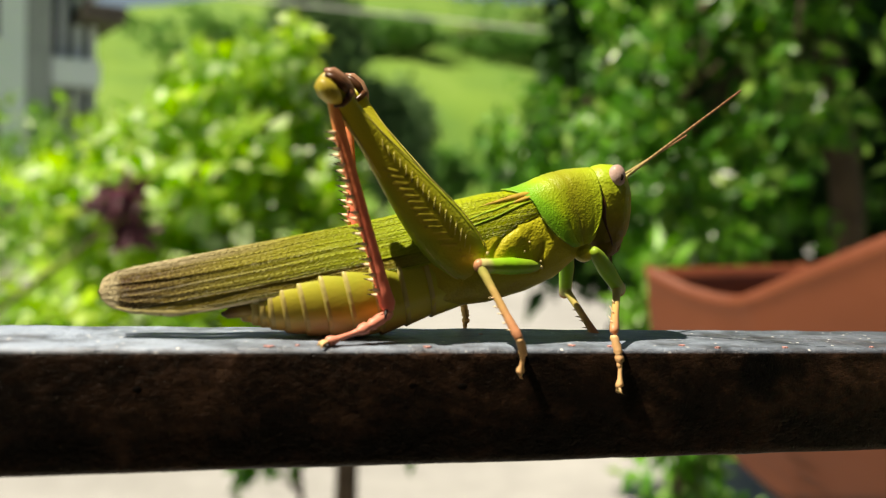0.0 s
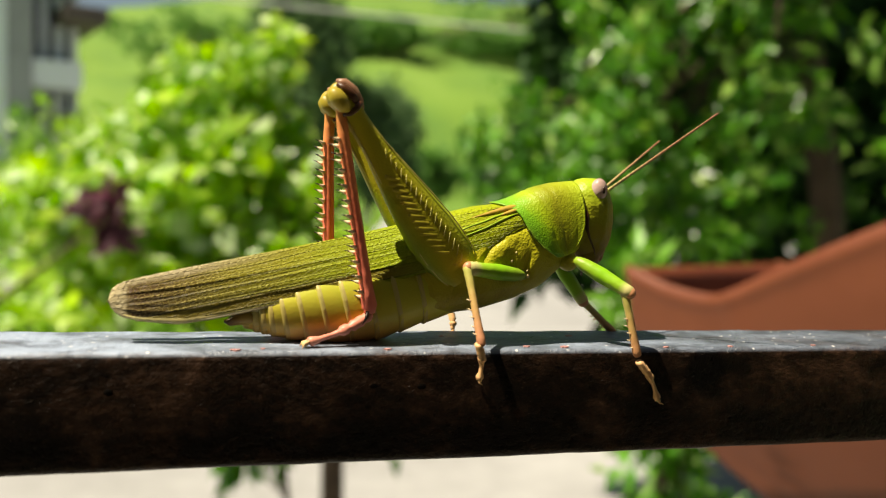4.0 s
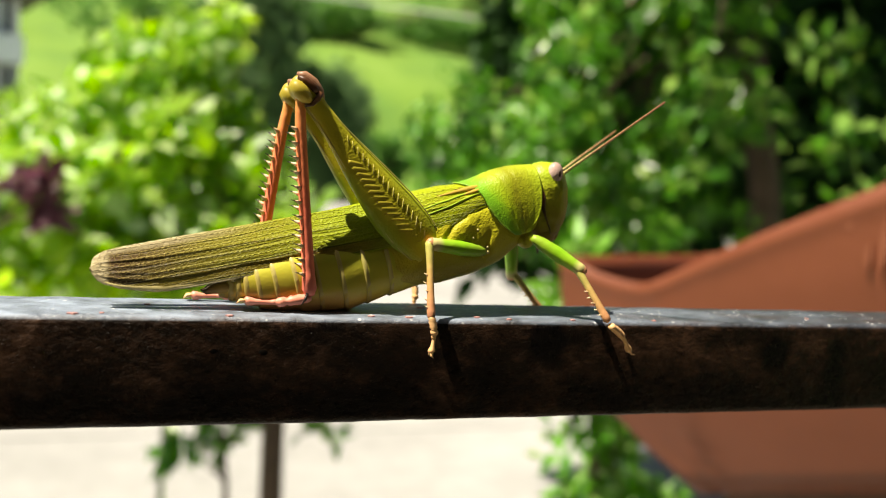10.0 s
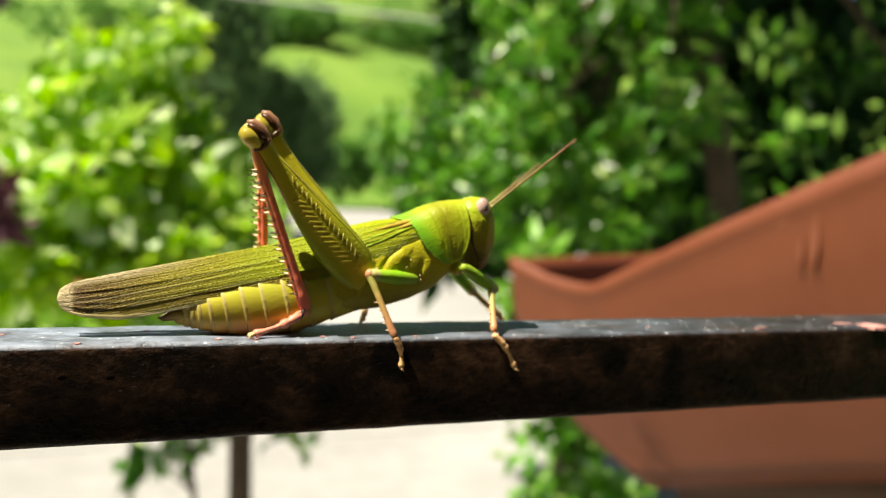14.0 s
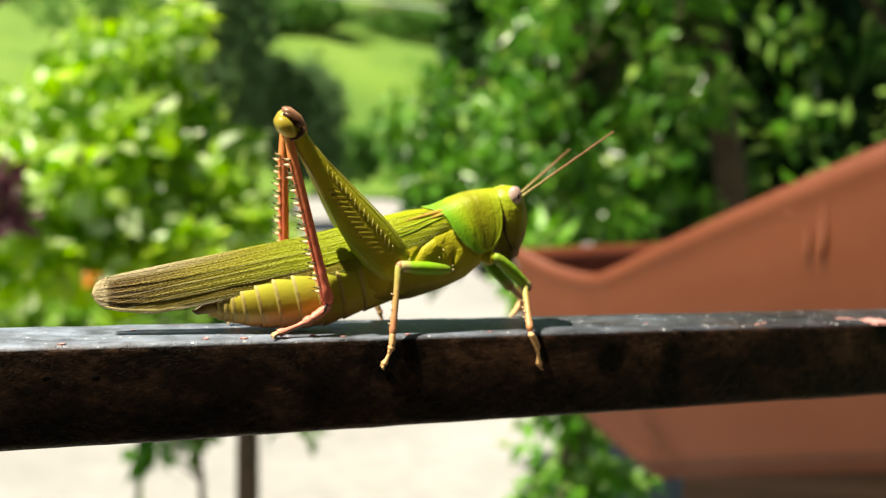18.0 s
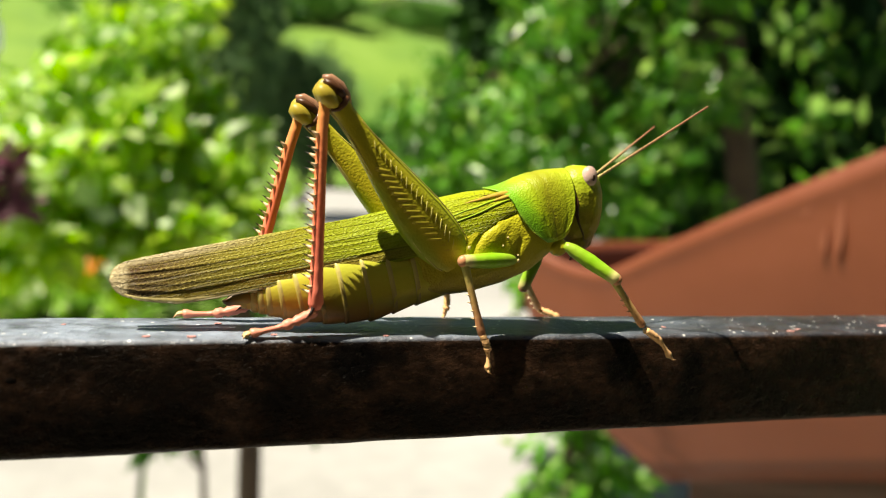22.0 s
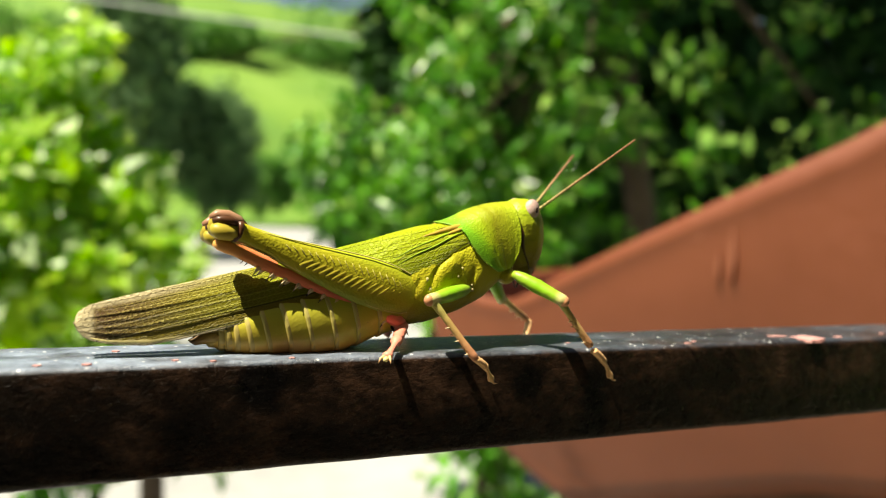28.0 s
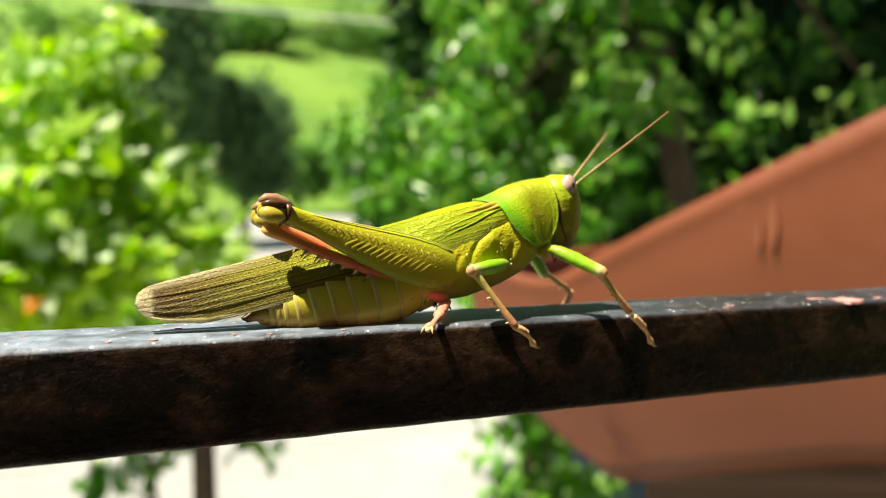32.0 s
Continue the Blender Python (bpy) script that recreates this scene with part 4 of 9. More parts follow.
def walking_leg(key, names, Lf, Lt, Ls):
    prof = [(-0.6, 0.5), (0, 0.75), (0.12 * Lf, 1.0), (0.45 * Lf, 1.18), (0.8 * Lf, 1.0), (0.93 * Lf, 0.98), (Lf, 0.95), (Lf + 0.55, 0.5)]
    fe = part(names[0], loft([oval(x, 0, r, r * 1.08, r, 16) for x, r in prof], MM), THIGH, hopper, "bright green thigh")
    part("knee", blob((Lf, 0, 0), (0.98, 0.85, 0.95), MM, 14, 8), SHIN, fe)
    prof = [(-0.5, 0.4), (0, 0.72), (0.7, 0.68), (0.3 * Lt, 0.55), (0.7 * Lt, 0.56), (0.93 * Lt, 0.68), (Lt, 0.6), (Lt + 0.3, 0.3)]
    ti = part(names[1], loft([oval(x, 0, r, r, r, 12) for x, r in prof], MM), SHIN, hopper, "tan shin flushed with pink")
    first = None
    for k in range(5):
        m = pose((0.45 + 0.11 * k) * Lt * MM, 0.2 * MM * (1 if k % 2 else -1), -0.42 * MM, 0, 125, 0)
        if first is None:
            first = part("spine", tube([(0, 0, 0), (0.4, 0, 0), (0.8, 0, 0.05)], [0.14, 0.1, 0.015], 6, MM), SPINE, ti)
            first.matrix_basis = m
        else:
            again(first, ti, m)
    limb[key + "_femur"], limb[key + "_tibia"], limb[key + "_tarsus"] = fe, ti, tarsus(Ls * 0.92, 0.76, False)


for side, s in (("near", -1), ("far", 1)):
    Lf = 34.18 if s < 0 else 33.93
    limb["hind_%s_femur" % side] = hind_femur(Lf, s)
    limb["hind_%s_tibia" % side] = hind_tibia(31.17)
    limb["hind_%s_tarsus" % side] = tarsus(10.33 * 0.93, 1.0, True)
    walking_leg("mid_" + side, ("middle_femur", "middle_tibia"), 9.2 if s < 0 else 8.58, 11.49, 6.01)
    walking_leg("front_" + side, ("front_femur", "front_tibia"), 9.03, 9.9, 7.77)

# ---- the railing ----
rail = tagged(thing("railing"), "black painted square steel handrail, chipped, dusty, sky sheen in its colour", "railing", kind="structure")


def square_tube(x0, x1, y0, y1, z0, z1, r, steps):
    cy, cz, hy, hz = (y0 + y1) / 2, (z0 + z1) / 2, (y1 - y0) / 2, (z1 - z0) / 2
    rings = []
    for i in range(steps + 1):
        x = x0 + (x1 - x0) * i / steps
        ring = []
        for qx, qz, a0 in ((1, 1, 0), (-1, 1, 90), (-1, -1, 180), (1, -1, 270)):
            for k in range(5):
                a = radians(a0 + 22.5 * k)
                w = 0.00012 * noise.noise(Vector((x * 130, a * 0.8, 3.0))) + 0.00006 * noise.noise(Vector((x * 700, a * 2, 9.0)))
                ring.append((x, cy + qx * (hy - r) + math.cos(a) * (r + w), cz + qz * (hz - r) + math.sin(a) * (r + w)))
        rings.append(ring)
    return loft(rings)


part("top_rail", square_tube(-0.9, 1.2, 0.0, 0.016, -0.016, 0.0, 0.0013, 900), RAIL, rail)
for x in (-0.85, 1.15):
    part("post", box(x - 0.010, x + 0.010, -0.002, 0.018, -1.02, -0.015, 0.001), RAIL, rail, smooth=False)


def chip(x, y, z, l, w, seed, flat=True):
    """A flake of bare red undercoat, ragged at its rim."""
    bm = bmesh.new()
    r = random.Random(seed)
    n = 18
    ring = []
    for k in range(n):
        a = 2 * math.pi * k / n
        q = 0.62 + 0.5 * r.random()
        ring.append((math.cos(a) * l * q, math.sin(a) * w * q))
    top = [bm.verts.new((x + a, y + b if flat else y - 0.00013, z + 0.00013 if flat else z + b)) for a, b in ring]
    low = [bm.verts.new((x + a * 1.04, y + b * 1.04 if flat else y + 0.0004, z - 0.0004 if flat else z + b * 1.04)) for a, b in ring]
    bm.faces.new(top)
    for k in range(n):
        bm.faces.new((top[k], low[k], low[(k + 1) % n], top[(k + 1) % n]))
    bmesh.ops.recalc_face_normals(bm, faces=bm.faces)
    part("paint_chip", bm, CHIP, rail, "bare salmon-red undercoat", smooth=False)


chip(0.1828, 0.0021, 0, 0.0036, 0.0030, 3)
chip(0.1775, 0.0048, 0, 0.0026, 0.0008, 4)
chip(0.1915, 0.0021, 0, 0.0012, 0.0006, 5)
for k, (x, y, l, w) in enumerate(((0.0035, 0.0016, 0.0016, 0.0006), (0.0055, 0.0022, 0.0008, 0.0004), (0.0225, 0.0016, 0.0012, 0.0005), (0.0450, 0.0024, 0.0012, 0.0006), (0.0690, 0.0016, 0.0009, 0.0004), (0.0530, 0.0020, 0.0014, 0.0006), (0.0790, 0.0018, 0.0010, 0.0005), (0.0610, 0.0026, 0.0010, 0.0005), (0.1500, 0.0020, 0.0017, 0.0006), (0.1540, 0.0026, 0.0012, 0.0005), (0.1300, 0.0060, 0.0008, 0.0005), (0.0960, 0.0016, 0.0009, 0.0004), (0.0560, 0.0110, 0.0012, 0.0007), (0.0330, 0.0100, 0.0007, 0.0005), (0.2050, 0.0050, 0.0015, 0.0006), (0.0120, 0.0090, 0.0009, 0.0005))):
    chip(x + 0.002 * math.sin(k * 7.3), y + 0.0009 * math.sin(k * 3.1) - 0.0003, 0, l * 0.48, w * 0.7, 20 + k)
# pits and drips in the paint of the front face
for k in range(16):
    r = random.Random(100 + k)
    x, z, q = r.uniform(-0.05, 0.24), r.uniform(-0.0145, -0.003), r.uniform(0.00025, 0.0007)
    if k < 2:
        x, z, q = (0.0292, 0.0222)[k], (-0.0051, -0.0049)[k], (0.0007, 0.0009)[k]
    part("paint_pit", blob((x, 0.0001, z), (q * r.uniform(0.8, 1.5), 0.00016, q * 0.8), 1, 10, 6), PIT, rail, "dark pit in the paint")

# ---- an unseen porch added behind the camera, to block sky and bounce light ----
porch = tagged(thing("porch"), "unseen porch with plain rendered walls, added to shade the railing", "porch", kind="structure")
part("unseen_floor", box(-2.6, 2.6, -2.6, 0.10, -1.10, -1.0, 0.004), UNSEEN_PORCH, porch, smooth=False)
part("unseen_base", box(-2.6, 2.6, -2.6, 0.06, GROUND, -1.104, 0.004), UNSEEN_PORCH, porch, smooth=False)
part("unseen_wall", box(-2.6, 2.6, -2.6, -2.45, -0.997, 1.6), UNSEEN_PORCH, porch, smooth=False)
for x0, x1 in ((-2.6, -2.46), (2.46, 2.6)):
    part("unseen_wall", box(x0, x1, -2.447, -0.45, -0.997, 1.6), UNSEEN_PORCH, porch, smooth=False)
part("unseen_ceiling", box(-2.6, 2.6, -2.6, -0.60, 1.603, 1.70), UNSEEN_PORCH, porch, smooth=False)

# ---- the planter: a trough whose rim sweeps up towards one end ----
planter = tagged(thing("planter"), "large terracotta-coloured plastic planter with a swept-up rim", "planter")
ALONG, ACROSS = Vector((0.3224, -0.9466, 0)), Vector((0.9466, 0.3224, 0))
CORNER = Vector((0.4555, 0.584, 0))
RIM = [(-0.124, -0.060), (-0.10, -0.066), (-0.07, -0.0735), (-0.035, -0.0765), (-0.01, -0.0755), (0.006, -0.071), (0.05, -0.047), (0.12, -0.011), (0.20, 0.028), (0.30, 0.076), (0.38, 0.122), (0.46, 0.150), (0.52, 0.158)]
FOOTLINE = [(0.04, -0.280), (0.12, -0.250), (0.27, -0.197), (0.46, -0.16), (0.52, -0.16)]


def planter_point(s, z, across):
    return CORNER + ALONG * s + ACROSS * across + Vector((0, 0, z))


def planter_wall(off, thick, flip):
    """One long side: the outline between rim and foot, as a thick curved panel."""
    bm = bmesh.new()
    rows = []
    n, m = 70, 14
    for i in range(n + 1):
        u = i / n
        top_s = -0.124 + 0.644 * u
        low_s = 0.040 + 0.48 * u
        row = []
        for j in range(m + 1):
            v = j / m
            s = top_s + (low_s - top_s) * v ** 3.0
            z = lerp(RIM, top_s) * (1 - v) + lerp(FOOTLINE, low_s) * v
            lean = 0.055 * v * v * flip
            roll = -0.006 * flip * math.exp(-(v / 0.05) ** 2) - 0.003 * flip * math.exp(-((s - 0.005 - 0.05 * v) / 0.006) ** 2)
            row.append(tuple(planter_point(s, z, off + lean + roll)))
        rows.append(row)
    outer = [[bm.verts.new(p) for p in r] for r in rows]
    inner = [[bm.verts.new(Vector(p) + ACROSS * thick * flip) for p in r] for r in rows]
    for a, b, q, w in zip(outer, outer[1:], inner, inner[1:]):
        for j in range(m):
            bm.faces.new((a[j], a[j + 1], b[j + 1], b[j]))
            bm.faces.new((q[j], w[j], w[j + 1], q[j + 1]))
        bm.faces.new((a[0], b[0], w[0], q[0]))
        bm.faces.new((a[m], q[m], w[m], b[m]))
    for r, q in ((outer[0], inner[0]), (outer[-1], inner[-1])):
        for j in range(m):
            bm.faces.new((r[j], q[j], q[j + 1], r[j + 1]))
    bmesh.ops.recalc_face_normals(bm, faces=bm.faces)
    return bm


part("front_wall", planter_wall(0.0, 0.012, 1), TERRACOTTA, planter)
part("back_wall", planter_wall(0.26, 0.012, -1), TERRACOTTA, planter)
for s0, s1, z0, z1, inward in ((-0.122, 0.041, -0.062, -0.278, 0.010), (0.519, 0.519, 0.155, -0.15, -0.010)):
    bm = bmesh.new()
    sheets = []
    for d in (0.0, inward):
        rows = []
        for k in range(15):
            v = k / 14
            s = s0 + (s1 - s0) * v ** 3.0 + d
            rows.append([bm.verts.new(planter_point(s, z0 + (z1 - z0) * v, w)) for w in (0.006 + 0.055 * v * v, 0.13, 0.254 - 0.055 * v * v)])
        sheets.append(rows)
        for p, q in zip(rows, rows[1:]):
            for k in range(2):
                bm.faces.new((p[k], p[k + 1], q[k + 1], q[k]))
    for p, q in ((0, 0), (14, 14)):
        for k in range(2):
            bm.faces.new((sheets[0][p][k], sheets[0][p][k + 1], sheets[1][q][k + 1], sheets[1][q][k]))
    bmesh.ops.recalc_face_normals(bm, faces=bm.faces)
    part("end_wall", bm, TERRACOTTA, planter)
bm = bmesh.new()
vs = [bm.verts.new(planter_point(s, z, w)) for s, z, w in ((-0.04, -0.155, 0.025), (0.50, -0.06, 0.025), (0.50, -0.06, 0.235), (-0.04, -0.155, 0.235))]
bm.faces.new(vs)
bmesh.ops.subdivide_edges(bm, edges=bm.edges, cuts=24, use_grid_fill=True)
for v in bm.verts:
    v.co.z += 0.012 * noise.noise(v.co * 40)
part("soil", bm, SOIL, planter, "dry dark potting soil")
for s0, z0, l, w in ((0.216, -0.012, 0.022, 0.0030), (0.205, -0.022, 0.012, 0.0022), (0.188, 0.004, 0.009, 0.0022)):
    bm = bmesh.new()
    rr = random.Random(int(s0 * 1000))
    ring = [(math.cos(2 * math.pi * k / 16) * w * rr.uniform(0.6, 1.2), math.sin(2 * math.pi * k / 16) * l * rr.uniform(0.6, 1.1)) for k in range(16)]
    vs = [bm.verts.new(planter_point(s0 + a, z0 + b, -0.00015)) for a, b in ring]
    low = [bm.verts.new(planter_point(s0 + a, z0 + b, 0.004)) for a, b in ring]
    bm.faces.new(vs)
    for k in range(16):
        bm.faces.new((vs[k], low[k], low[(k + 1) % 16], vs[(k + 1) % 16]))
    bmesh.ops.recalc_face_normals(bm, faces=bm.faces)
    part("lime_streak", bm, STREAK, planter, "chalky drip mark", smooth=False)
stand = tagged(thing("planter_stand"), "dark brown plinth under the planter", "stand")
bm = bmesh.new()
vs = [bm.verts.new(planter_point(s, z, w)) for s, z in ((0.055, -0.272), (0.50, -0.153)) for w in (0.078, 0.182)]
vs += [bm.verts.new(Vector((*planter_point(s, 0, w).xy, GROUND))) for s in (0.075, 0.50) for w in (0.08, 0.18)]
for q in ((0, 2, 3, 1), (4, 5, 7, 6), (0, 1, 5, 4), (2, 6, 7, 3), (0, 4, 6, 2), (1, 3, 7, 5)):
    bm.faces.new([vs[k] for k in q])
bmesh.ops.recalc_face_normals(bm, faces=bm.faces)
part("plinth", bm, STAND, stand, smooth=False)
part("tray", box(-0.23, 0.23, -0.058, 0.058, -0.012, 0.012, 0.004), STAND, stand).matrix_basis = Matrix.Translation(planter_point(0.275, -0.210, 0.13)) @ Matrix.Rotation(math.atan2(ALONG.y, ALONG.x), 4, "Z") @ Matrix.Rotation(-0.26, 4, "Y")

# ---- ground and hill ----


def hill(x, y):
    if y < 27:
        return GROUND + 0.02 * noise.noise(Vector((x, y, 0)) * 0.5)
    d = y - 27
    rise = float(np.interp(x / max(y, 1), (-0.14, -0.04, 0.10), (0.27, 0.30, 0.34)))
    return GROUND + rise * min(d, 58) * min(1, d / 14) + 0.05 * max(0, d - 58) + 1.2 * noise.noise(Vector((x, y, 0)) * 0.06) * min(1, d / 10) + 0.35 * noise.noise(Vector((x, y, 5)) * 0.35) * min(1, d / 6)


xs = np.concatenate([np.linspace(-400, -40, 20)[:-1], np.linspace(-40, 90, 131), np.linspace(90, 500, 20)[1:]])
ys = np.concatenate([np.linspace(-40, 24, 33), np.linspace(25, 110, 110), np.linspace(115, 600, 30)])
verts = [(float(x), float(y), hill(float(x), float(y))) for y in ys for x in xs]
nx = len(xs)
faces = [(j * nx + i, j * nx + i + 1, (j + 1) * nx + i + 1, (j + 1) * nx + i) for j in range(len(ys) - 1) for i in range(nx - 1)]
me = bpy.data.meshes.new("ground")
me.from_pydata(verts, [], faces)
me.materials.append(GRASS)
me.polygons.foreach_set("use_smooth", [True] * len(me.polygons))
tagged(new("ground", me), "grassy ground rising to a bright green hillside", "ground", kind="structure")
yard = tagged(thing("road"), "pale sunlit concrete yard and road in cast slabs", "road", kind="structure")
for i in range(-1, 10):
    for j in range(7):
        x, y = i * 4.0, 0.2 + j * 3.7
        ob = part("slab", box(0.01, 3.99, 0.01, 3.69, -0.12, 0.035, 0.01), CONCRETE, yard, smooth=False) if (i, j) == (-1, 0) else again(slab0, yard, Matrix())
        if (i, j) == (-1, 0):
            slab0 = ob
        ob.matrix_basis = pose(x, y, GROUND + 0.01 * ((i * 7 + j * 3) % 3) / 3, 0, 0, 0)


# ---- plants ----
def leaf_mesh(name, centers, rnd, size, ratio, upright=0.4, droop=0.0, vary=0.35):
    """Many small folded leaves in one mesh."""
    n = len(centers)
    d = rnd.normal(size=(n, 3))
    d[:, 2] -= droop
    d /= np.linalg.norm(d, axis=1)[:, None]
    up = rnd.normal(size=(n, 3)) * (1 - upright) + np.array([-0.40, -0.50, 0.77]) * upright * 2
    side = np.cross(d, up)
    side /= np.linalg.norm(side, axis=1)[:, None] + 1e-9
    nor = np.cross(side, d)
    L = size * (1 + vary * rnd.uniform(-1, 1, n))[:, None]
    W = L * ratio / 2
    c = np.asarray(centers)
    pts = np.stack([c, c + d * L * 0.4 + side * W + nor * W * 0.25, c + d * L * 0.45 - nor * W * 0.1, c + d * L * 0.4 - side * W + nor * W * 0.25, c + d * L - nor * L * 0.12], 1)
    v = pts.reshape(-1, 3)
    k = np.arange(n)[:, None] * 5
    f = np.concatenate([k + np.array([[0, 1, 2]]), k + np.array([[1, 4, 2]]), k + np.array([[0, 2, 3]]), k + np.array([[2, 4, 3]])], 0)
    me = bpy.data.meshes.new(name)
    me.from_pydata(v.tolist(), [], f.tolist())
    return me


def cloud(rnd, blobs, tight=0.13):
    """Leaf places: thicker towards the outside of each clump, in sprays with gaps between."""
    out = []
    for (cx, cy, cz), (rx, ry, rz), n in blobs:
        k = max(6, n // 28)
        u = rnd.normal(size=(k, 3))
        u /= np.linalg.norm(u, axis=1)[:, None]
        hub = u * (rnd.uniform(0.25, 1, k) ** 0.5)[:, None]
        pick = rnd.integers(0, k, n)
        p = hub[pick] + rnd.normal(size=(n, 3)) * tight
        out.append(p * np.array([rx, ry, rz]) + np.array([cx, cy, cz]))
    return np.concatenate(out)


def plant(name, label, category, trunk, blobs, material, size, ratio, seed, limbs=10, bark=BARK, upright=0.4, droop=0.0, radius=0.03, more=1.0, tight=0.13):
    rnd = np.random.default_rng(seed)
    t = tagged(thing(name, Matrix.Translation(trunk[0])), label, category)
    o = Vector(trunk[0])
    path = [Vector(p) - o for p in trunk]
    part("trunk", tube(path, [radius * (1 - 0.55 * k / (len(path) - 1)) for k in range(len(path))], 10), bark, t)
    pts = cloud(rnd, [(c, q, int(n * more)) for c, q, n in blobs], tight) - np.array(o)
    for k in range(limbs):
        tip = Vector(pts[rnd.integers(len(pts))])
        root = path[-1 - (k % 2)]
        mid = root.lerp(tip, 0.5) + Vector((0, 0, 0.12 * (tip - root).length))
        part("limb", tube([root, mid, tip], [radius * 0.34, radius * 0.2, radius * 0.06], 6), bark, t)
    me = leaf_mesh("crown", pts, rnd, size, ratio, upright, droop)
    me.materials.append(material)
    c = new("crown", me)
    c.parent = t
    return t, pts, rnd


def along(k, trunk, blobs):
    """Moves a plant towards the railing (k < 1) or away from it, at its own scale; the foot stays on the ground."""
    o = np.array((0.04, -0.12, 0.025))
    t = [o + (np.array(p) - o) * k for p in trunk]
    t[0][2] = GROUND
    for p in t[1:]:
        p[2] = max(p[2], GROUND + 0.2)
    return [tuple(p) for p in t], [(tuple(o + (np.array(c) - o) * k), tuple(np.array(q) * k), n) for c, q, n in blobs]


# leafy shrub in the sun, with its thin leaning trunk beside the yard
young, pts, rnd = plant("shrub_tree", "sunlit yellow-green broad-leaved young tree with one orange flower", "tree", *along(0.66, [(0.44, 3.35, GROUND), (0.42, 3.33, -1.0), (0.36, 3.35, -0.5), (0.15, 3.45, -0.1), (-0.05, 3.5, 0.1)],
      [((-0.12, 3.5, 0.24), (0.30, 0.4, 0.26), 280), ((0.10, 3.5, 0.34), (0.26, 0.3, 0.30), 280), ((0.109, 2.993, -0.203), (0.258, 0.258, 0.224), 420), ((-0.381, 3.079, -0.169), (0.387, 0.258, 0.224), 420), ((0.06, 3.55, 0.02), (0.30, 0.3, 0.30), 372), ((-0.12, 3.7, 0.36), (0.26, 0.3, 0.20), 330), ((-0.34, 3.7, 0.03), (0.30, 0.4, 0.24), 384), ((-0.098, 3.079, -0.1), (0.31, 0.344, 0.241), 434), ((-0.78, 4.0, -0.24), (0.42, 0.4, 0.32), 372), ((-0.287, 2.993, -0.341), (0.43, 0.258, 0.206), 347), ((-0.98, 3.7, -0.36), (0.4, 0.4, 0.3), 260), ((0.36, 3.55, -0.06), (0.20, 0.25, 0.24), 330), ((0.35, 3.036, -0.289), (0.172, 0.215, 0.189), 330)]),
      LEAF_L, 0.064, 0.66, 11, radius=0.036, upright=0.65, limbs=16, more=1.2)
bloom = Vector((-0.076, 1.640, -0.235)) - Vector(young.location)
me = leaf_mesh("flower", np.array([tuple(bloom)]) + np.random.default_rng(3).normal(size=(16, 3)) * 0.005, np.random.default_rng(4), 0.016, 0.6)
me.materials.append(PETAL)
fl = new("flower", me)
fl.parent = young
fl["label"] = "orange flower"
part("flower_stalk", tube([(bloom.x + 0.02, bloom.y + 0.22, bloom.z - 0.04), (bloom.x + 0.01, bloom.y + 0.1, bloom.z - 0.03), tuple(bloom)], [0.004, 0.003, 0.002], 6), BARK, young)
plant("sapling", "thin sapling with sparse drooping leaves", "tree", *along(0.74, [(0.25, 3.0, GROUND), (0.22, 3.0, -1.2), (0.20, 3.02, -1.0)],
      [((0.15, 3.0, -1.02), (0.16, 0.15, 0.16), 150), ((0.58, 3.05, -1.04), (0.10, 0.1, 0.08), 14)]), LEAF_R, 0.066, 0.42, 12, limbs=6, radius=0.012)
plant("garden_shrub", "dense mid-green garden shrub behind the young tree", "shrub", *along(1.5, [(-1.5, 5.4, GROUND), (-1.5, 5.4, -0.8), (-1.4, 5.4, -0.4)],
      [((-1.5, 5.4, -0.2), (0.7, 0.6, 0.6), 1000), ((-0.2, 5.5, -0.12), (0.6, 0.5, 0.42), 1000), ((0.30, 5.5, -0.45), (0.45, 0.5, 0.38), 800), ((-0.5, 5.6, -0.40), (0.7, 0.5, 0.5), 900), ((0.15, 5.5, -0.70), (0.6, 0.5, 0.45), 700), ((-2.2, 5.2, -0.4), (0.6, 0.5, 0.6), 700)]), LEAF_M, 0.15, 0.55, 13, radius=0.05)
plant("purple_shrub", "dark purple-leaved shrub among the green ones", "shrub", *along(0.54, [(-1.35, 3.2, GROUND), (-1.20, 3.2, -0.8), (-0.62, 3.3, -0.30)],
      [((-0.50, 3.30, -0.17), (0.13, 0.10, 0.10), 90)]), LEAF_P, 0.050, 0.55, 14, limbs=5, radius=0.009)
plant("yard_shrub", "low green shrub at the edge of the yard", "shrub", [(-0.74, 7.1, GROUND), (-0.72, 7.0, -1.2), (-0.7, 6.9, -0.95)],
                    [((-1.4, 6.6, -0.95), (0.7, 0.4, 0.42), 1000), ((-0.5, 6.6, -0.93), (0.7, 0.4, 0.42), 1100), ((0.3, 6.7, -0.92), (0.5, 0.4, 0.40), 900), ((0.8, 6.8, -1.05), (0.3, 0.4, 0.28), 350), ((-1.3, 6.3, -1.20), (0.8, 0.25, 0.16), 700), ((-0.2, 6.3, -1.20), (0.7, 0.25, 0.16), 700), ((0.55, 6.35, -1.22), (0.4, 0.25, 0.14), 350)], LEAF_M, 0.13, 0.5, 15, radius=0.03)
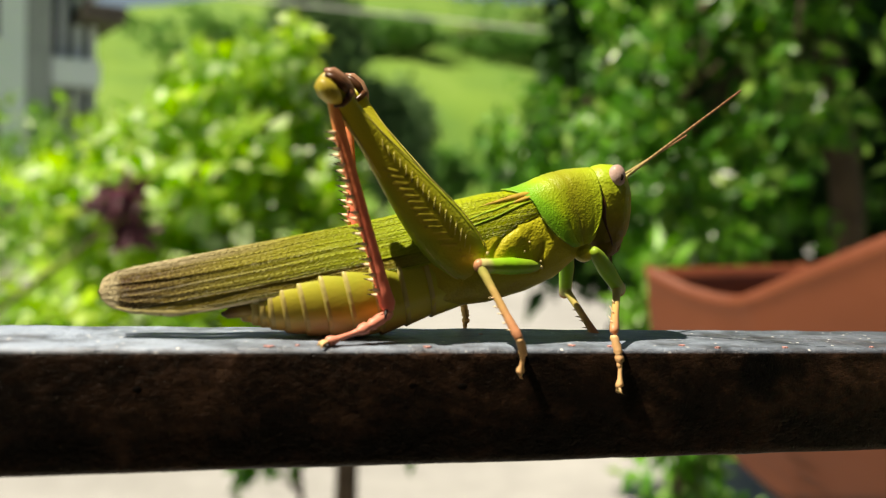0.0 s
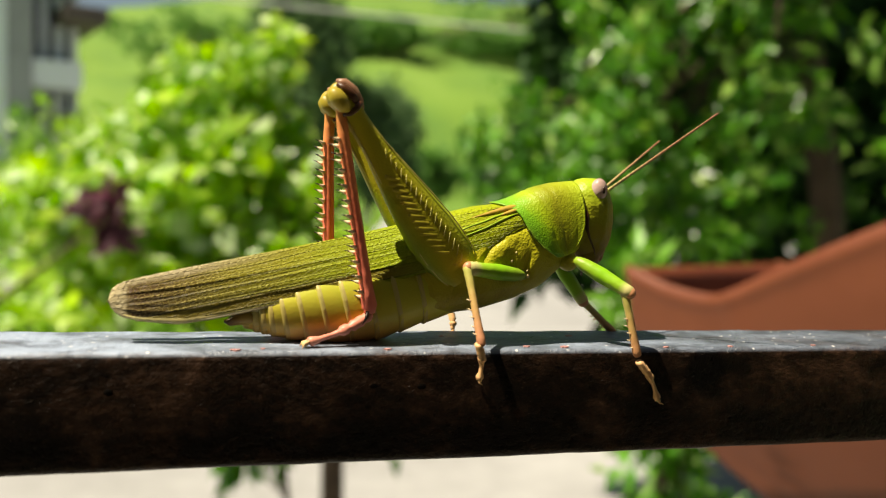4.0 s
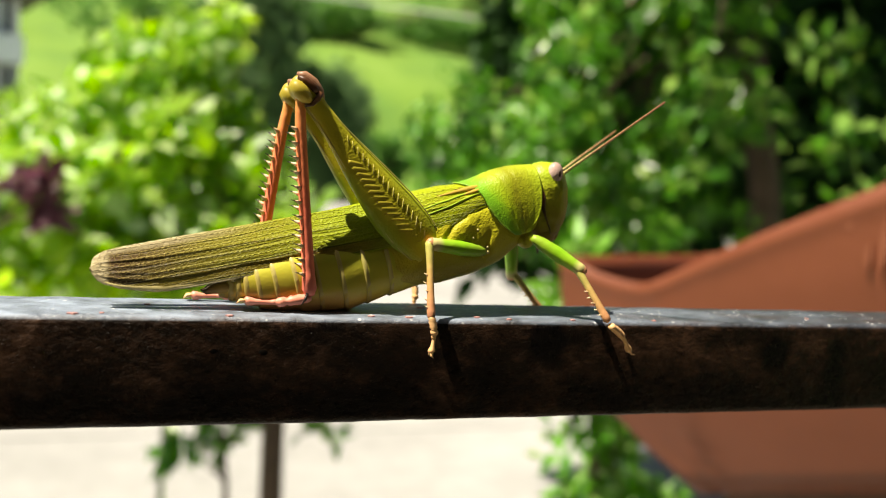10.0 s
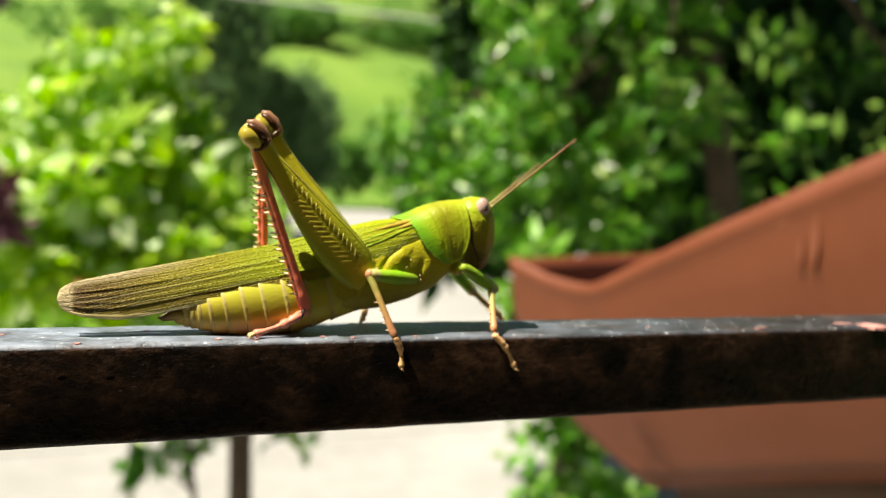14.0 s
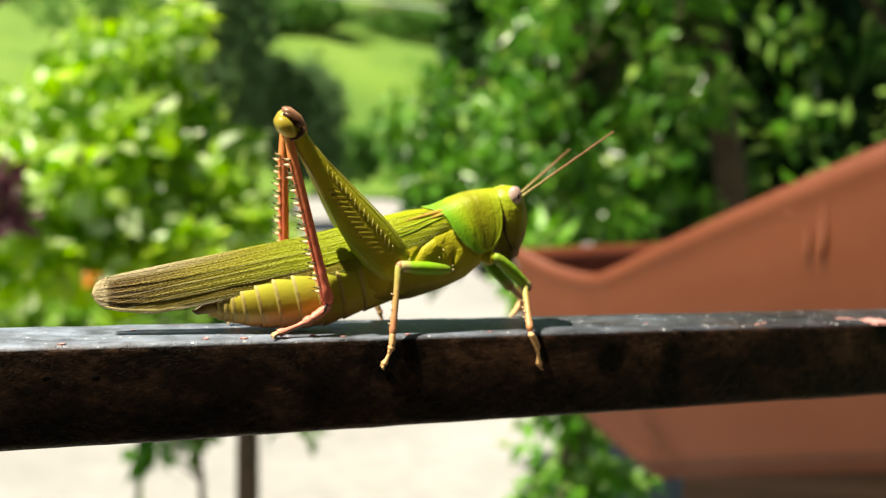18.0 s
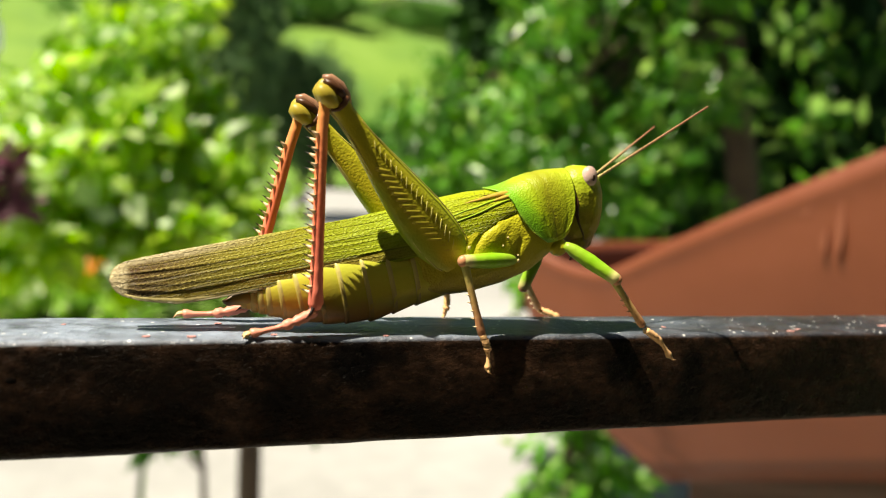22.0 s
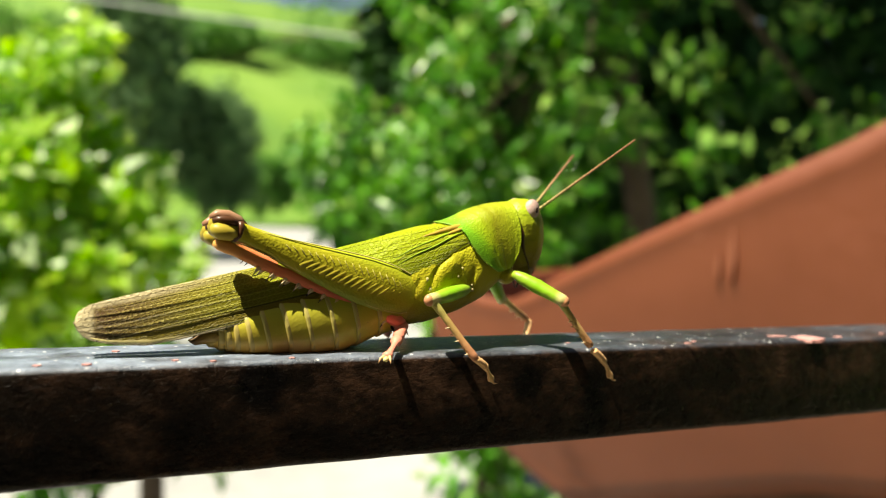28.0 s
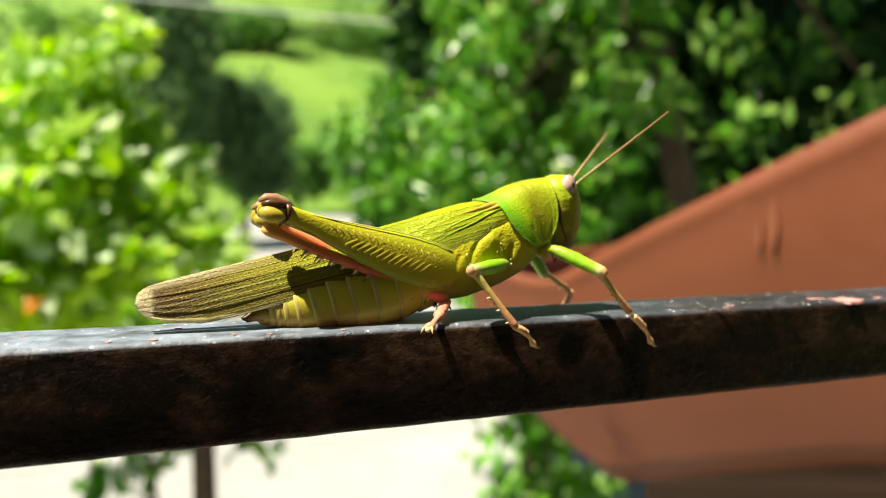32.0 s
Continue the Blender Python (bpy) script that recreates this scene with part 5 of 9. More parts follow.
# big glossy-leaved tree hanging over the planter
RB = [((0.96, 2.15, 0.09), (0.33, 0.35, 0.25), 1700), ((1.22, 1.95, 0.36), (0.42, 0.35, 0.34), 1100), ((1.62, 1.70, 0.12), (0.42, 0.4, 0.40), 300), ((1.15, 2.15, -0.04), (0.45, 0.35, 0.20), 1500),
      ((1.20, 2.2, 0.60), (0.36, 0.35, 0.25), 900), ((1.75, 1.8, 0.72), (0.55, 0.5, 0.40), 420), ((1.9, 2.6, 0.2), (0.8, 0.4, 0.7), 240), ((2.3, 1.9, 0.1), (0.5, 0.5, 0.5), 120), ((1.35, 1.75, 0.80), (0.40, 0.35, 0.22), 900),
      # unseen upper canopy, added only to shade the foliage on the right
      ((1.05, 1.75, 1.75), (0.42, 0.45, 0.22), 1100), ((1.55, 1.75, 1.95), (0.50, 0.45, 0.25), 1300), ((1.3, 2.2, 1.85), (0.6, 0.35, 0.25), 1000), ((1.15, 1.7, 1.95), (0.55, 0.5, 0.22), 2200), ((0.95, 2.1, 2.1), (0.4, 0.5, 0.2), 1200)]
big, pts, rnd = plant("overhanging_tree", "dense dark green glossy-leaved tree overhanging the planter", "tree", [(1.95, 2.25, GROUND), (1.93, 2.22, -0.6), (1.86, 2.2, 0.0), (1.7, 2.15, 0.5), (1.6, 2.1, 0.9)],
                      RB, LEAF_R, 0.050, 0.40, 16, limbs=26, radius=0.07, upright=0.45, droop=0.45, more=1.15, tight=0.085)
one = leaf_mesh("leaf", np.zeros((1, 3)), np.random.default_rng(5), 0.066, 0.40, vary=0)
one.materials.append(LEAF_GLINT)
low = np.where(pts[:, 2] < 1.3 - GROUND)[0]
pick = low[np.argsort(pts[low, 1])][:900:3]
for k in pick:
    lf = new("leaf", one)
    lf.parent = big
    lf.matrix_basis = pose(*(pts[k] + rnd.normal(size=3) * 0.02), rnd.uniform(0, 360), rnd.uniform(-60, 60), rnd.uniform(0, 360))
# deep shade put into leaf colour: an added dark hedge closes the view
plant("hedge", "dark hedge added as deep shade behind the overhanging tree", "hedge", [(3.4, 3.6, GROUND), (3.4, 3.6, -0.3), (3.3, 3.6, 0.6)],
      # clumps near z 2.7 to 3.0 are an unseen canopy added to block sun
      [((1.75, 3.1, 0.35), (0.55, 0.4, 0.75), 2200), ((2.5, 3.1, 0.4), (0.8, 0.5, 1.1), 2600), ((3.4, 2.8, 0.5), (0.9, 0.6, 1.3), 2600), ((4.0, 3.0, 2.0), (1.4, 0.6, 0.8), 2000), ((4.4, 2.4, 0.6), (0.9, 0.8, 1.4), 2200), ((2.6, 3.3, 1.6), (1.4, 0.6, 0.7), 2200), ((3.0, 3.2, -0.7), (1.4, 0.5, 0.6), 1400), ((1.0, 2.6, 2.7), (0.9, 0.9, 0.3), 2600), ((2.2, 2.4, 2.9), (1.1, 1.0, 0.3), 3200), ((3.4, 2.4, 3.0), (1.1, 1.0, 0.3), 2800), ((2.15, 3.4, 0.9), (0.75, 0.4, 0.9), 2600), ((3.2, 3.2, 1.2), (1.3, 0.4, 1.0), 2600), ((1.25, 2.85, 0.0), (0.30, 0.3, 0.36), 1800), ((1.35, 2.85, 0.5), (0.30, 0.3, 0.4), 1600)], LEAF_SHADE, 0.13, 0.5, 18, limbs=14, radius=0.09)
plant("potside_shrub", "pale-leaved slender shrub growing beside the planter", "shrub", [(0.83, 1.28, GROUND), (0.81, 1.27, -0.9), (0.77, 1.22, -0.5), (0.73, 1.18, -0.25)],
      [((0.785, 1.22, -0.62), (0.08, 0.10, 0.22), 320), ((0.83, 1.24, -0.60), (0.06, 0.10, 0.22), 300), ((0.92, 1.27, -0.62), (0.09, 0.08, 0.10), 240), ((0.70, 1.17, -0.30), (0.09, 0.09, 0.16), 160), ((0.68, 1.15, -0.13), (0.10, 0.08, 0.08), 90)], LEAF_V, 0.046, 0.42, 17, limbs=8, radius=0.012, droop=0.5)

# trees on the far side of the road
FAR = [("bamboo_clump", "tall dark feathery trees across the road", [(1.2, 15, GROUND), (1.25, 15, 1.0), (1.3, 15, 2.5)], [((1.15, 15, 1.5), (0.85, 0.8, 1.7), 5200), ((1.2, 15, 2.5), (0.9, 0.8, 0.8), 2200), ((1.0, 15, -0.2), (0.8, 0.6, 0.8), 1600)]),
       ("round_tree", "dark round-crowned tree across the road", [(2.6, 16, GROUND), (2.6, 16, -0.4), (2.6, 16, 0.3)], [((2.65, 16, 0.75), (0.85, 0.9, 1.05), 5200), ((2.35, 16, 1.35), (0.5, 0.6, 0.5), 1500), ((2.95, 16, 0.1), (0.6, 0.6, 0.6), 1500)]),
       ("roadside_bush", "low green bush at the edge of the road", [(5.2, 27, GROUND), (5.2, 27, -0.6), (5.2, 27, 0.0)], [((5.2, 27, 0.2), (2.4, 0.9, 1.0), 900), ((9.5, 27.5, 0.1), (2.6, 0.9, 0.9), 800)]),
       ("hill_tree", "tree on the hillside", [(9, 52, 6.0), (9, 52, 7.2), (9, 52, 8.2)], [((8.5, 52, 8.7), (3.6, 2, 1.0), 1600), ((16.5, 54, 8.9), (4.4, 2, 0.9), 1800), ((23, 55, 9.6), (3.0, 2, 1.2), 1200)]),
       ("hill_tree", "tree on the hillside", [(-3, 50, 4.5), (-3, 50, 6), (-3, 50, 6.8)], [((-3, 50, 7.2), (4.2, 2, 1.5), 900), ((4, 52, 8.0), (4.5, 2, 1.6), 900)]),
       ("hill_tree", "tree on the hillside", [(20, 60, 7.5), (20, 60, 11), (20, 60, 13)], [((20, 60, 14), (7, 3, 3), 1100), ((32, 60, 13), (7, 3, 3), 900)])]
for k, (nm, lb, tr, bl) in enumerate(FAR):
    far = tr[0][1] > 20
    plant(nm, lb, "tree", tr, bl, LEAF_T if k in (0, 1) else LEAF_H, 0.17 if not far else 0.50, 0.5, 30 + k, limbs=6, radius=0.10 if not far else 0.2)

# ---- the house across the road ----
house = tagged(thing("house", pose(-7.7, 21.75, GROUND, 0, 0, 20)), "white two-storey house with grey pillars and slit windows", "house")
part("wall", box(-4.0, 2.50, 0.0, 6, 0, 6.2, 0.02), PLASTER, house, smooth=False)
part("wall", box(2.52, 4.26, 0.8, 6, 0, 6.2, 0.02), PLASTER, house, smooth=False)
part("pillar", box(2.52, 3.08, 0.05, 0.78, 0, 6.1, 0.02), GREYWALL, house, "grey rendered pillar", smooth=False)
part("balcony_panel", box(3.10, 4.26, 0.15, 0.78, 3.22, 3.90, 0.02), PLASTER, house, smooth=False)
part("lower_wall", box(3.12, 4.22, 0.50, 0.78, 0, 3.20, 0.02), GREYWALL, house, smooth=False)
for x in (3.18, 3.52, 3.90):
    w = part("window", box(x, x + 0.17, 0.72, 0.795, 4.0, 5.7, 0.004), WINDOW, house, smooth=False)
    part("window_frame", box(x - 0.03, x - 0.002, 0.70, 0.795, 3.95, 5.75), PLASTER, w, smooth=False)
    w = part("window", box(x, x + 0.15, 0.44, 0.495, 2.1, 3.1, 0.004), WINDOW, house, smooth=False)
    part("window_frame", box(x + 0.155, x + 0.19, 0.42, 0.495, 2.05, 3.15), PLASTER, w, smooth=False)
for z in (1.6, 4.2):
    w = part("window", box(1.2, 1.9, -0.05, -0.005, z, z + 1.1, 0.004), WINDOW, house, smooth=False)
    part("window_sill", box(1.15, 1.95, -0.12, -0.005, z - 0.07, z - 0.005), PLASTER, w, smooth=False)
part("roof", box(-4.4, 4.6, -0.3, 6.5, 6.2, 6.40, 0.03), ROOFING, house, "dark rusted sheet roof", smooth=False)
part("eave", box(3.70, 4.75, -0.55, 6.4, 4.85, 5.25, 0.03), ROOFING, house, "dark rusted eave over the side wing", smooth=False)
part("gutter", tube([(-4.4, -0.55, 6.2), (5.0, -0.55, 6.2)], [0.08, 0.08], 8), ROOFING, house)
# overhead cable and its poles
line = tagged(thing("overhead_cable"), "pale overhead cable strung between two poles", "cable")
part("wire", tube([(-14 + 2 * k, 12, 2.42 - 0.016 * k + 0.0022 * (k - 10) ** 2) for k in range(21)], [0.018] * 21, 6), CABLE, line)
for x, z in ((-14, 2.7), (26, 2.4)):
    part("pole", tube([(x, 12, GROUND), (x, 12, z + 0.4)], [0.10, 0.08], 10), GREYWALL, line)

# ---- the van that passes on the road ----
van = tagged(thing("van", pose(1.0, 21.5, GROUND)), "silver-grey van driving along the road", "van")
side_line = [(-2.2, 0.45), (2.15, 0.45), (2.2, 0.95), (1.75, 1.15), (1.15, 1.9), (0.9, 2.0), (-2.0, 2.02), (-2.18, 1.8)]
bm = bmesh.new()
a = [bm.verts.new((x, -0.85, z)) for x, z in side_line]
b = [bm.verts.new((x, 0.85, z)) for x, z in side_line]
bm.faces.new(a)
bm.faces.new(b[::-1])
for k in range(8):
    bm.faces.new((a[k], b[k], b[(k + 1) % 8], a[(k + 1) % 8]))
bmesh.ops.recalc_face_normals(bm, faces=bm.faces)
bmesh.ops.bevel(bm, geom=list(bm.edges), offset=0.06, segments=3, affect="EDGES")
part("body", bm, VANPAINT, van)
for x0, x1 in ((-2.0, -1.1), (-1.02, -0.12), (-0.04, 0.88)):
    part("window", box(x0, x1, -0.864, -0.84, 1.22, 1.80, 0.005), WINDOW, van, smooth=False)
part("windscreen", box(-0.02, 0.02, -0.74, 0.74, -0.36, 0.36, 0.005), WINDOW, van, smooth=False).matrix_basis = pose(1.47, 0, 1.53, 0, -38.7, 0)
part("bumper", box(2.12, 2.30, -0.8, 0.8, 0.42, 0.66, 0.04), RUBBER, van)
part("bumper", box(-2.30, -2.12, -0.8, 0.8, 0.42, 0.66, 0.04), RUBBER, van)
for y in (-0.62, 0.62):
    part("headlight", blob((2.17, y, 0.84), (0.06, 0.16, 0.09)), LAMPGLASS, van)
for x in (-1.45, 1.4):
    for y in (-0.80, 0.80):
        w = part("wheel", tube([(0, -0.1, 0), (0, 0.1, 0)], [0.33, 0.33], 24), RUBBER, van)
        w.matrix_basis = pose(x, y, 0.33)
        part("rim", tube([(0, -0.115, 0), (0, 0.115, 0)], [0.19, 0.19], 16), VANPAINT, w)


def motions():
    """The grasshopper's steps along the rail, and the van that passes on the road."""
    walk(hopper, [(0, pose(0.01817, 0.00916, 0.00055, 0, -0.2, 2.05)), (1, pose(0.02058, 0.00869, 0.00033, 0, 0.33, 1.01)), (2, pose(0.02246, 0.00859, 0.00023, 0, 0.09, 0.87)), (3, pose(0.02262, 0.00878, 0.00012, 0, 0.19, 1.35)), (5.5, pose(0.02453, 0.00871, 0.0003, 0, -0.16, 1.93)), (6, pose(0.02801, 0.00913, -0.00004, 0, -0.2, 3.02)), (7, pose(0.03001, 0.00932, -0.00017, 0, 0.92, 3.69)), (8, pose(0.03287, 0.00818, 0.00002, 0, 0.96, 1.28)), (9, pose(0.0396, 0.00801, 0.00004, 0, 0.01, 0.98)), (10, pose(0.04116, 0.0083, 0.00015, 0, -0.21, 1.6)), (11, pose(0.0417, 0.00836, 0.00031, 0, 0.3, 1.46)), (12, pose(0.05194, 0.00841, 0.00026, 0, 0, 1.28)), (13, pose(0.05575, 0.00849, -0.0003, 0, 1.07, 1.3)), (14, pose(0.05684, 0.00832, -0.00011, 0, 0.89, 0.76)), (14.5, pose(0.05703, 0.00824, -0.00011, 0, 0.9, 0.58)), (16.5, pose(0.06, 0.00774, 0.0006, 0, 0.54, -0.27)), (17, pose(0.06093, 0.00793, 0.00056, 0, 0.44, 0.09)), (18, pose(0.06417, 0.00779, 0.00097, 0, 0.2, -0.28)), (19, pose(0.06587, 0.00731, 0.00134, 0, -0.51, -0.97)), (20, pose(0.07252, 0.00751, 0.00104, 0, 0.18, -0.26)), (21, pose(0.07469, 0.00702, 0.00095, 0, -0.09, -1.15)), (22, pose(0.07631, 0.00671, 0.00149, 0, -0.09, -1.64)), (23, pose(0.07981, 0.00612, 0.00154, 0, -0.31, -2.3)), (24, pose(0.08457, 0.0064, 0.00147, 0, -0.11, -0.41)), (24.5, pose(0.09469, 0.00846, -0.00009, 0, 0.34, 6.5)), (26.5, pose(0.08837, 0.00735, -0.00025, 0, -2.33, 0.45)), (27, pose(0.08834, 0.008, -0.00029, 0, -1.62, 1.53)), (28, pose(0.08573, 0.00805, -0.0006, 0, -0.41, 1.21)), (29, pose(0.08589, 0.00827, -0.00086, 0, -0.11, 1.57)), (30, pose(0.08518, 0.00804, -0.00085, 0, -0.09, 0.5)), (31, pose(0.08476, 0.0079, -0.00082, 0, -0.19, -0.13)), (32, pose(0.08516, 0.00797, -0.00103, 0, -0.14, 0.02))])
    walk(limb['hind_near_femur'], [(0, pose(0.01411, -0.00365, 0.00851, 175.9, -47.62, -174.46)), (2, pose(0.01411, -0.00365, 0.00851, 176.45, -50.98, -175.43)), (3, pose(0.01411, -0.00365, 0.00851, 176.32, -51.62, -175.3)), (5.5, pose(0.01411, -0.00365, 0.00851, 178.34, -51.96, -177.9)), (6, pose(0.01411, -0.00365, 0.00851, 179.33, -50.18, -179.13)), (7, pose(0.01411, -0.00365, 0.00851, 179.66, -49.51, -179.56)), (8, pose(0.01411, -0.00365, 0.00851, 179.08, -49.3, -178.78)), (8.5, pose(0.01411, -0.00365, 0.00851, 179.66, -48.54, -179.55)), (9, pose(0.01411, -0.00365, 0.00851, -179.79, -47.77, 179.72)), (9.5, pose(0.01411, -0.00365, 0.00851, 179.56, -47.88, -179.41)), (10, pose(0.01411, -0.00365, 0.00851, 178.91, -47.97, -178.53)), (11, pose(0.01411, -0.00365, 0.00851, 178.99, -48.72, -178.66)), (12, pose(0.01411, -0.00365, 0.00851, 178.23, -48.56, -177.65)), (13, pose(0.01411, -0.00365, 0.00851, 178.55, -48.58, -178.07)), (14, pose(0.01411, -0.00365, 0.00851, 176.75, -48.52, -175.66)), (14.5, pose(0.01411, -0.00365, 0.00851, 176.98, -49.45, -176.03)), (16.5, pose(0.01411, -0.00365, 0.00851, 175.47, -50.63, -174.15)), (17, pose(0.01411, -0.00365, 0.00851, 175.68, -49.27, -174.3)), (18, pose(0.01411, -0.00365, 0.00851, 174.9, -49.76, -173.33)), (19, pose(0.01411, -0.00365, 0.00851, 173.59, -49.32, -171.57)), (20, pose(0.01411, -0.00365, 0.00851, 174.47, -48.69, -172.65)), (21, pose(0.01411, -0.00365, 0.00851, 176.73, -48.46, -175.63)), (22, pose(0.01411, -0.00365, 0.00851, 175.58, -48.05, -174.07)), (23, pose(0.01411, -0.00365, 0.00851, 175.48, -48.74, -173.99)), (24, pose(0.01411, -0.00365, 0.00851, 177.6, -47.88, -176.76)), (24.5, pose(0.01411, -0.00365, 0.00851, -172.53, -43.49, 169.22)), (25.5, pose(0.01411, -0.00365, 0.00851, -176.9, -37.14, 174.88)), (26, pose(0.01411, -0.00365, 0.00851, -178.67, -33.95, 177.62)), (26.5, pose(0.01411, -0.00365, 0.00851, 179.85, -30.8, -179.7)), (27, pose(0.01411, -0.00365, 0.00851, -179.82, -25.94, 179.6)), (28, pose(0.01411, -0.00365, 0.00851, -179.66, -18.93, 178.94)), (29.5, pose(0.01411, -0.00365, 0.00851, -179.99, -18.63, 179.97)), (30, pose(0.01411, -0.00365, 0.00851, 179.85, -18.67, -179.52)), (31, pose(0.01411, -0.00365, 0.00851, 179.51, -18.96, -178.49)), (32, pose(0.01411, -0.00365, 0.00851, 179.56, -18.96, -178.64))])
    walk(limb['hind_near_tibia'], [(0, pose(-0.00859, -0.00585, 0.03351, 2.47, 72.1, 2.59)), (1, pose(-0.0079, -0.00562, 0.03415, 5.29, 76.69, 5.44)), (2, pose(-0.00713, -0.00535, 0.03481, 0.89, 78.47, 0.91)), (3, pose(-0.00683, -0.00537, 0.03504, 2.89, 78.81, 2.94)), (5.5, pose(-0.00673, -0.00441, 0.03517, -0.31, 82.02, -0.31)), (6, pose(-0.00756, -0.00398, 0.03451, -16.4, 85.64, -16.45)), (6.5, pose(-0.00771, -0.0039, 0.03438, -31.96, 87.03, -32)), (7, pose(-0.00786, -0.00382, 0.03425, -65.55, 87.93, -65.57)), (7.5, pose(-0.00791, -0.00397, 0.03421, -134.19, 87.3, -134.16)), (8, pose(-0.00795, -0.00412, 0.03417, -155.6, 84.93, -155.52)), (8.5, pose(-0.0083, -0.00383, 0.03388, -136.37, 82.21, -136.11)), (9, pose(-0.00864, -0.00354, 0.03357, -127.68, 79.08, -127.17)), (9.5, pose(-0.00859, -0.00388, 0.03362, -94.43, 85.45, -94.41)), (10, pose(-0.00854, -0.00423, 0.03365, -3.93, 84.07, -3.95)), (10.5, pose(-0.00838, -0.0042, 0.0338, -4.53, 77.61, -4.64)), (11, pose(-0.00821, -0.00417, 0.03395, -4.56, 71.16, -4.82)), (11.5, pose(-0.00824, -0.00437, 0.03392, -7.29, 77.9, -7.46)), (12, pose(-0.00827, -0.00457, 0.03389, -16.6, 84.55, -16.67)), (12.5, pose(-0.00827, -0.00449, 0.03389, -7.81, 83.71, -7.86)), (13, pose(-0.00827, -0.0044, 0.03389, -1.22, 82.76, -1.23)), (13.5, pose(-0.00826, -0.00487, 0.03388, 1.98, 76.1, 2.04)), (14, pose(-0.00824, -0.00535, 0.03387, 3.17, 69.44, 3.39)), (14.5, pose(-0.00784, -0.00517, 0.03423, 0.99, 70.5, 1.05)), (16.5, pose(-0.00725, -0.00584, 0.03468, 1.26, 72.56, 1.32)), (17, pose(-0.00786, -0.00584, 0.03416, 4.29, 73.09, 4.48)), (18, pose(-0.0076, -0.00619, 0.03435, 2.92, 74.49, 3.03)), (19, pose(-0.00771, -0.00688, 0.03418, 3.16, 74.29, 3.28)), (19.5, pose(-0.00788, -0.00669, 0.03406, 1.29, 79.71, 1.31)), (20, pose(-0.00804, -0.00651, 0.03394, -4.12, 85.11, -4.13)), (20.5, pose(-0.00816, -0.00593, 0.0339, -12.33, 86.5, -12.35)), (21, pose(-0.00827, -0.00536, 0.03384, -31.03, 87.74, -31.05)), (21.5, pose(-0.00833, -0.00567, 0.03377, -32.43, 88.67, -32.44)), (22, pose(-0.00839, -0.00599, 0.03369, -41.55, 89.6, -41.55)), (22.5, pose(-0.00824, -0.00599, 0.03382, 1.84, 88.01, 1.84)), (23, pose(-0.00808, -0.00598, 0.03396, 6.42, 86.3, 6.43)), (23.5, pose(-0.00833, -0.00546, 0.03379, -51.26, 88.96, -51.27)), (24, pose(-0.00855, -0.00493, 0.03362, -141.19, 86.91, -141.15)), (24.5, pose(-0.01001, 0.00094, 0.03181, -131.24, 71.53, -129.75)), (25, pose(-0.01144, -0.00009, 0.03042, -77.28, 76.37, -77.63)), (25.5, pose(-0.01276, -0.00124, 0.02895, -26.44, 67.63, -28.27)), (26, pose(-0.01394, -0.00248, 0.02742, -7.91, 53.59, -9.8)), (26.5, pose(-0.01496, -0.0038, 0.02584, -0.69, 40.87, -1.06)), (27, pose(-0.0166, -0.003, 0.0209, 0, 29, -1.2)), (27.5, pose(-0.017, -0.003, 0.0188, 0, 25.8, -1.2)), (28, pose(-0.0174, -0.003, 0.0166, 0, 22.3, -1.2)), (29, pose(-0.0174, -0.003, 0.0163, 0, 21.8, -1.2)), (30, pose(-0.0173, -0.003, 0.0161, 0, 21.6, -1.2)), (31, pose(-0.0173, -0.003, 0.0161, 0, 21.6, -1.2)), (32, pose(-0.0173, -0.003, 0.016, 0, 21.5, -1.2))])
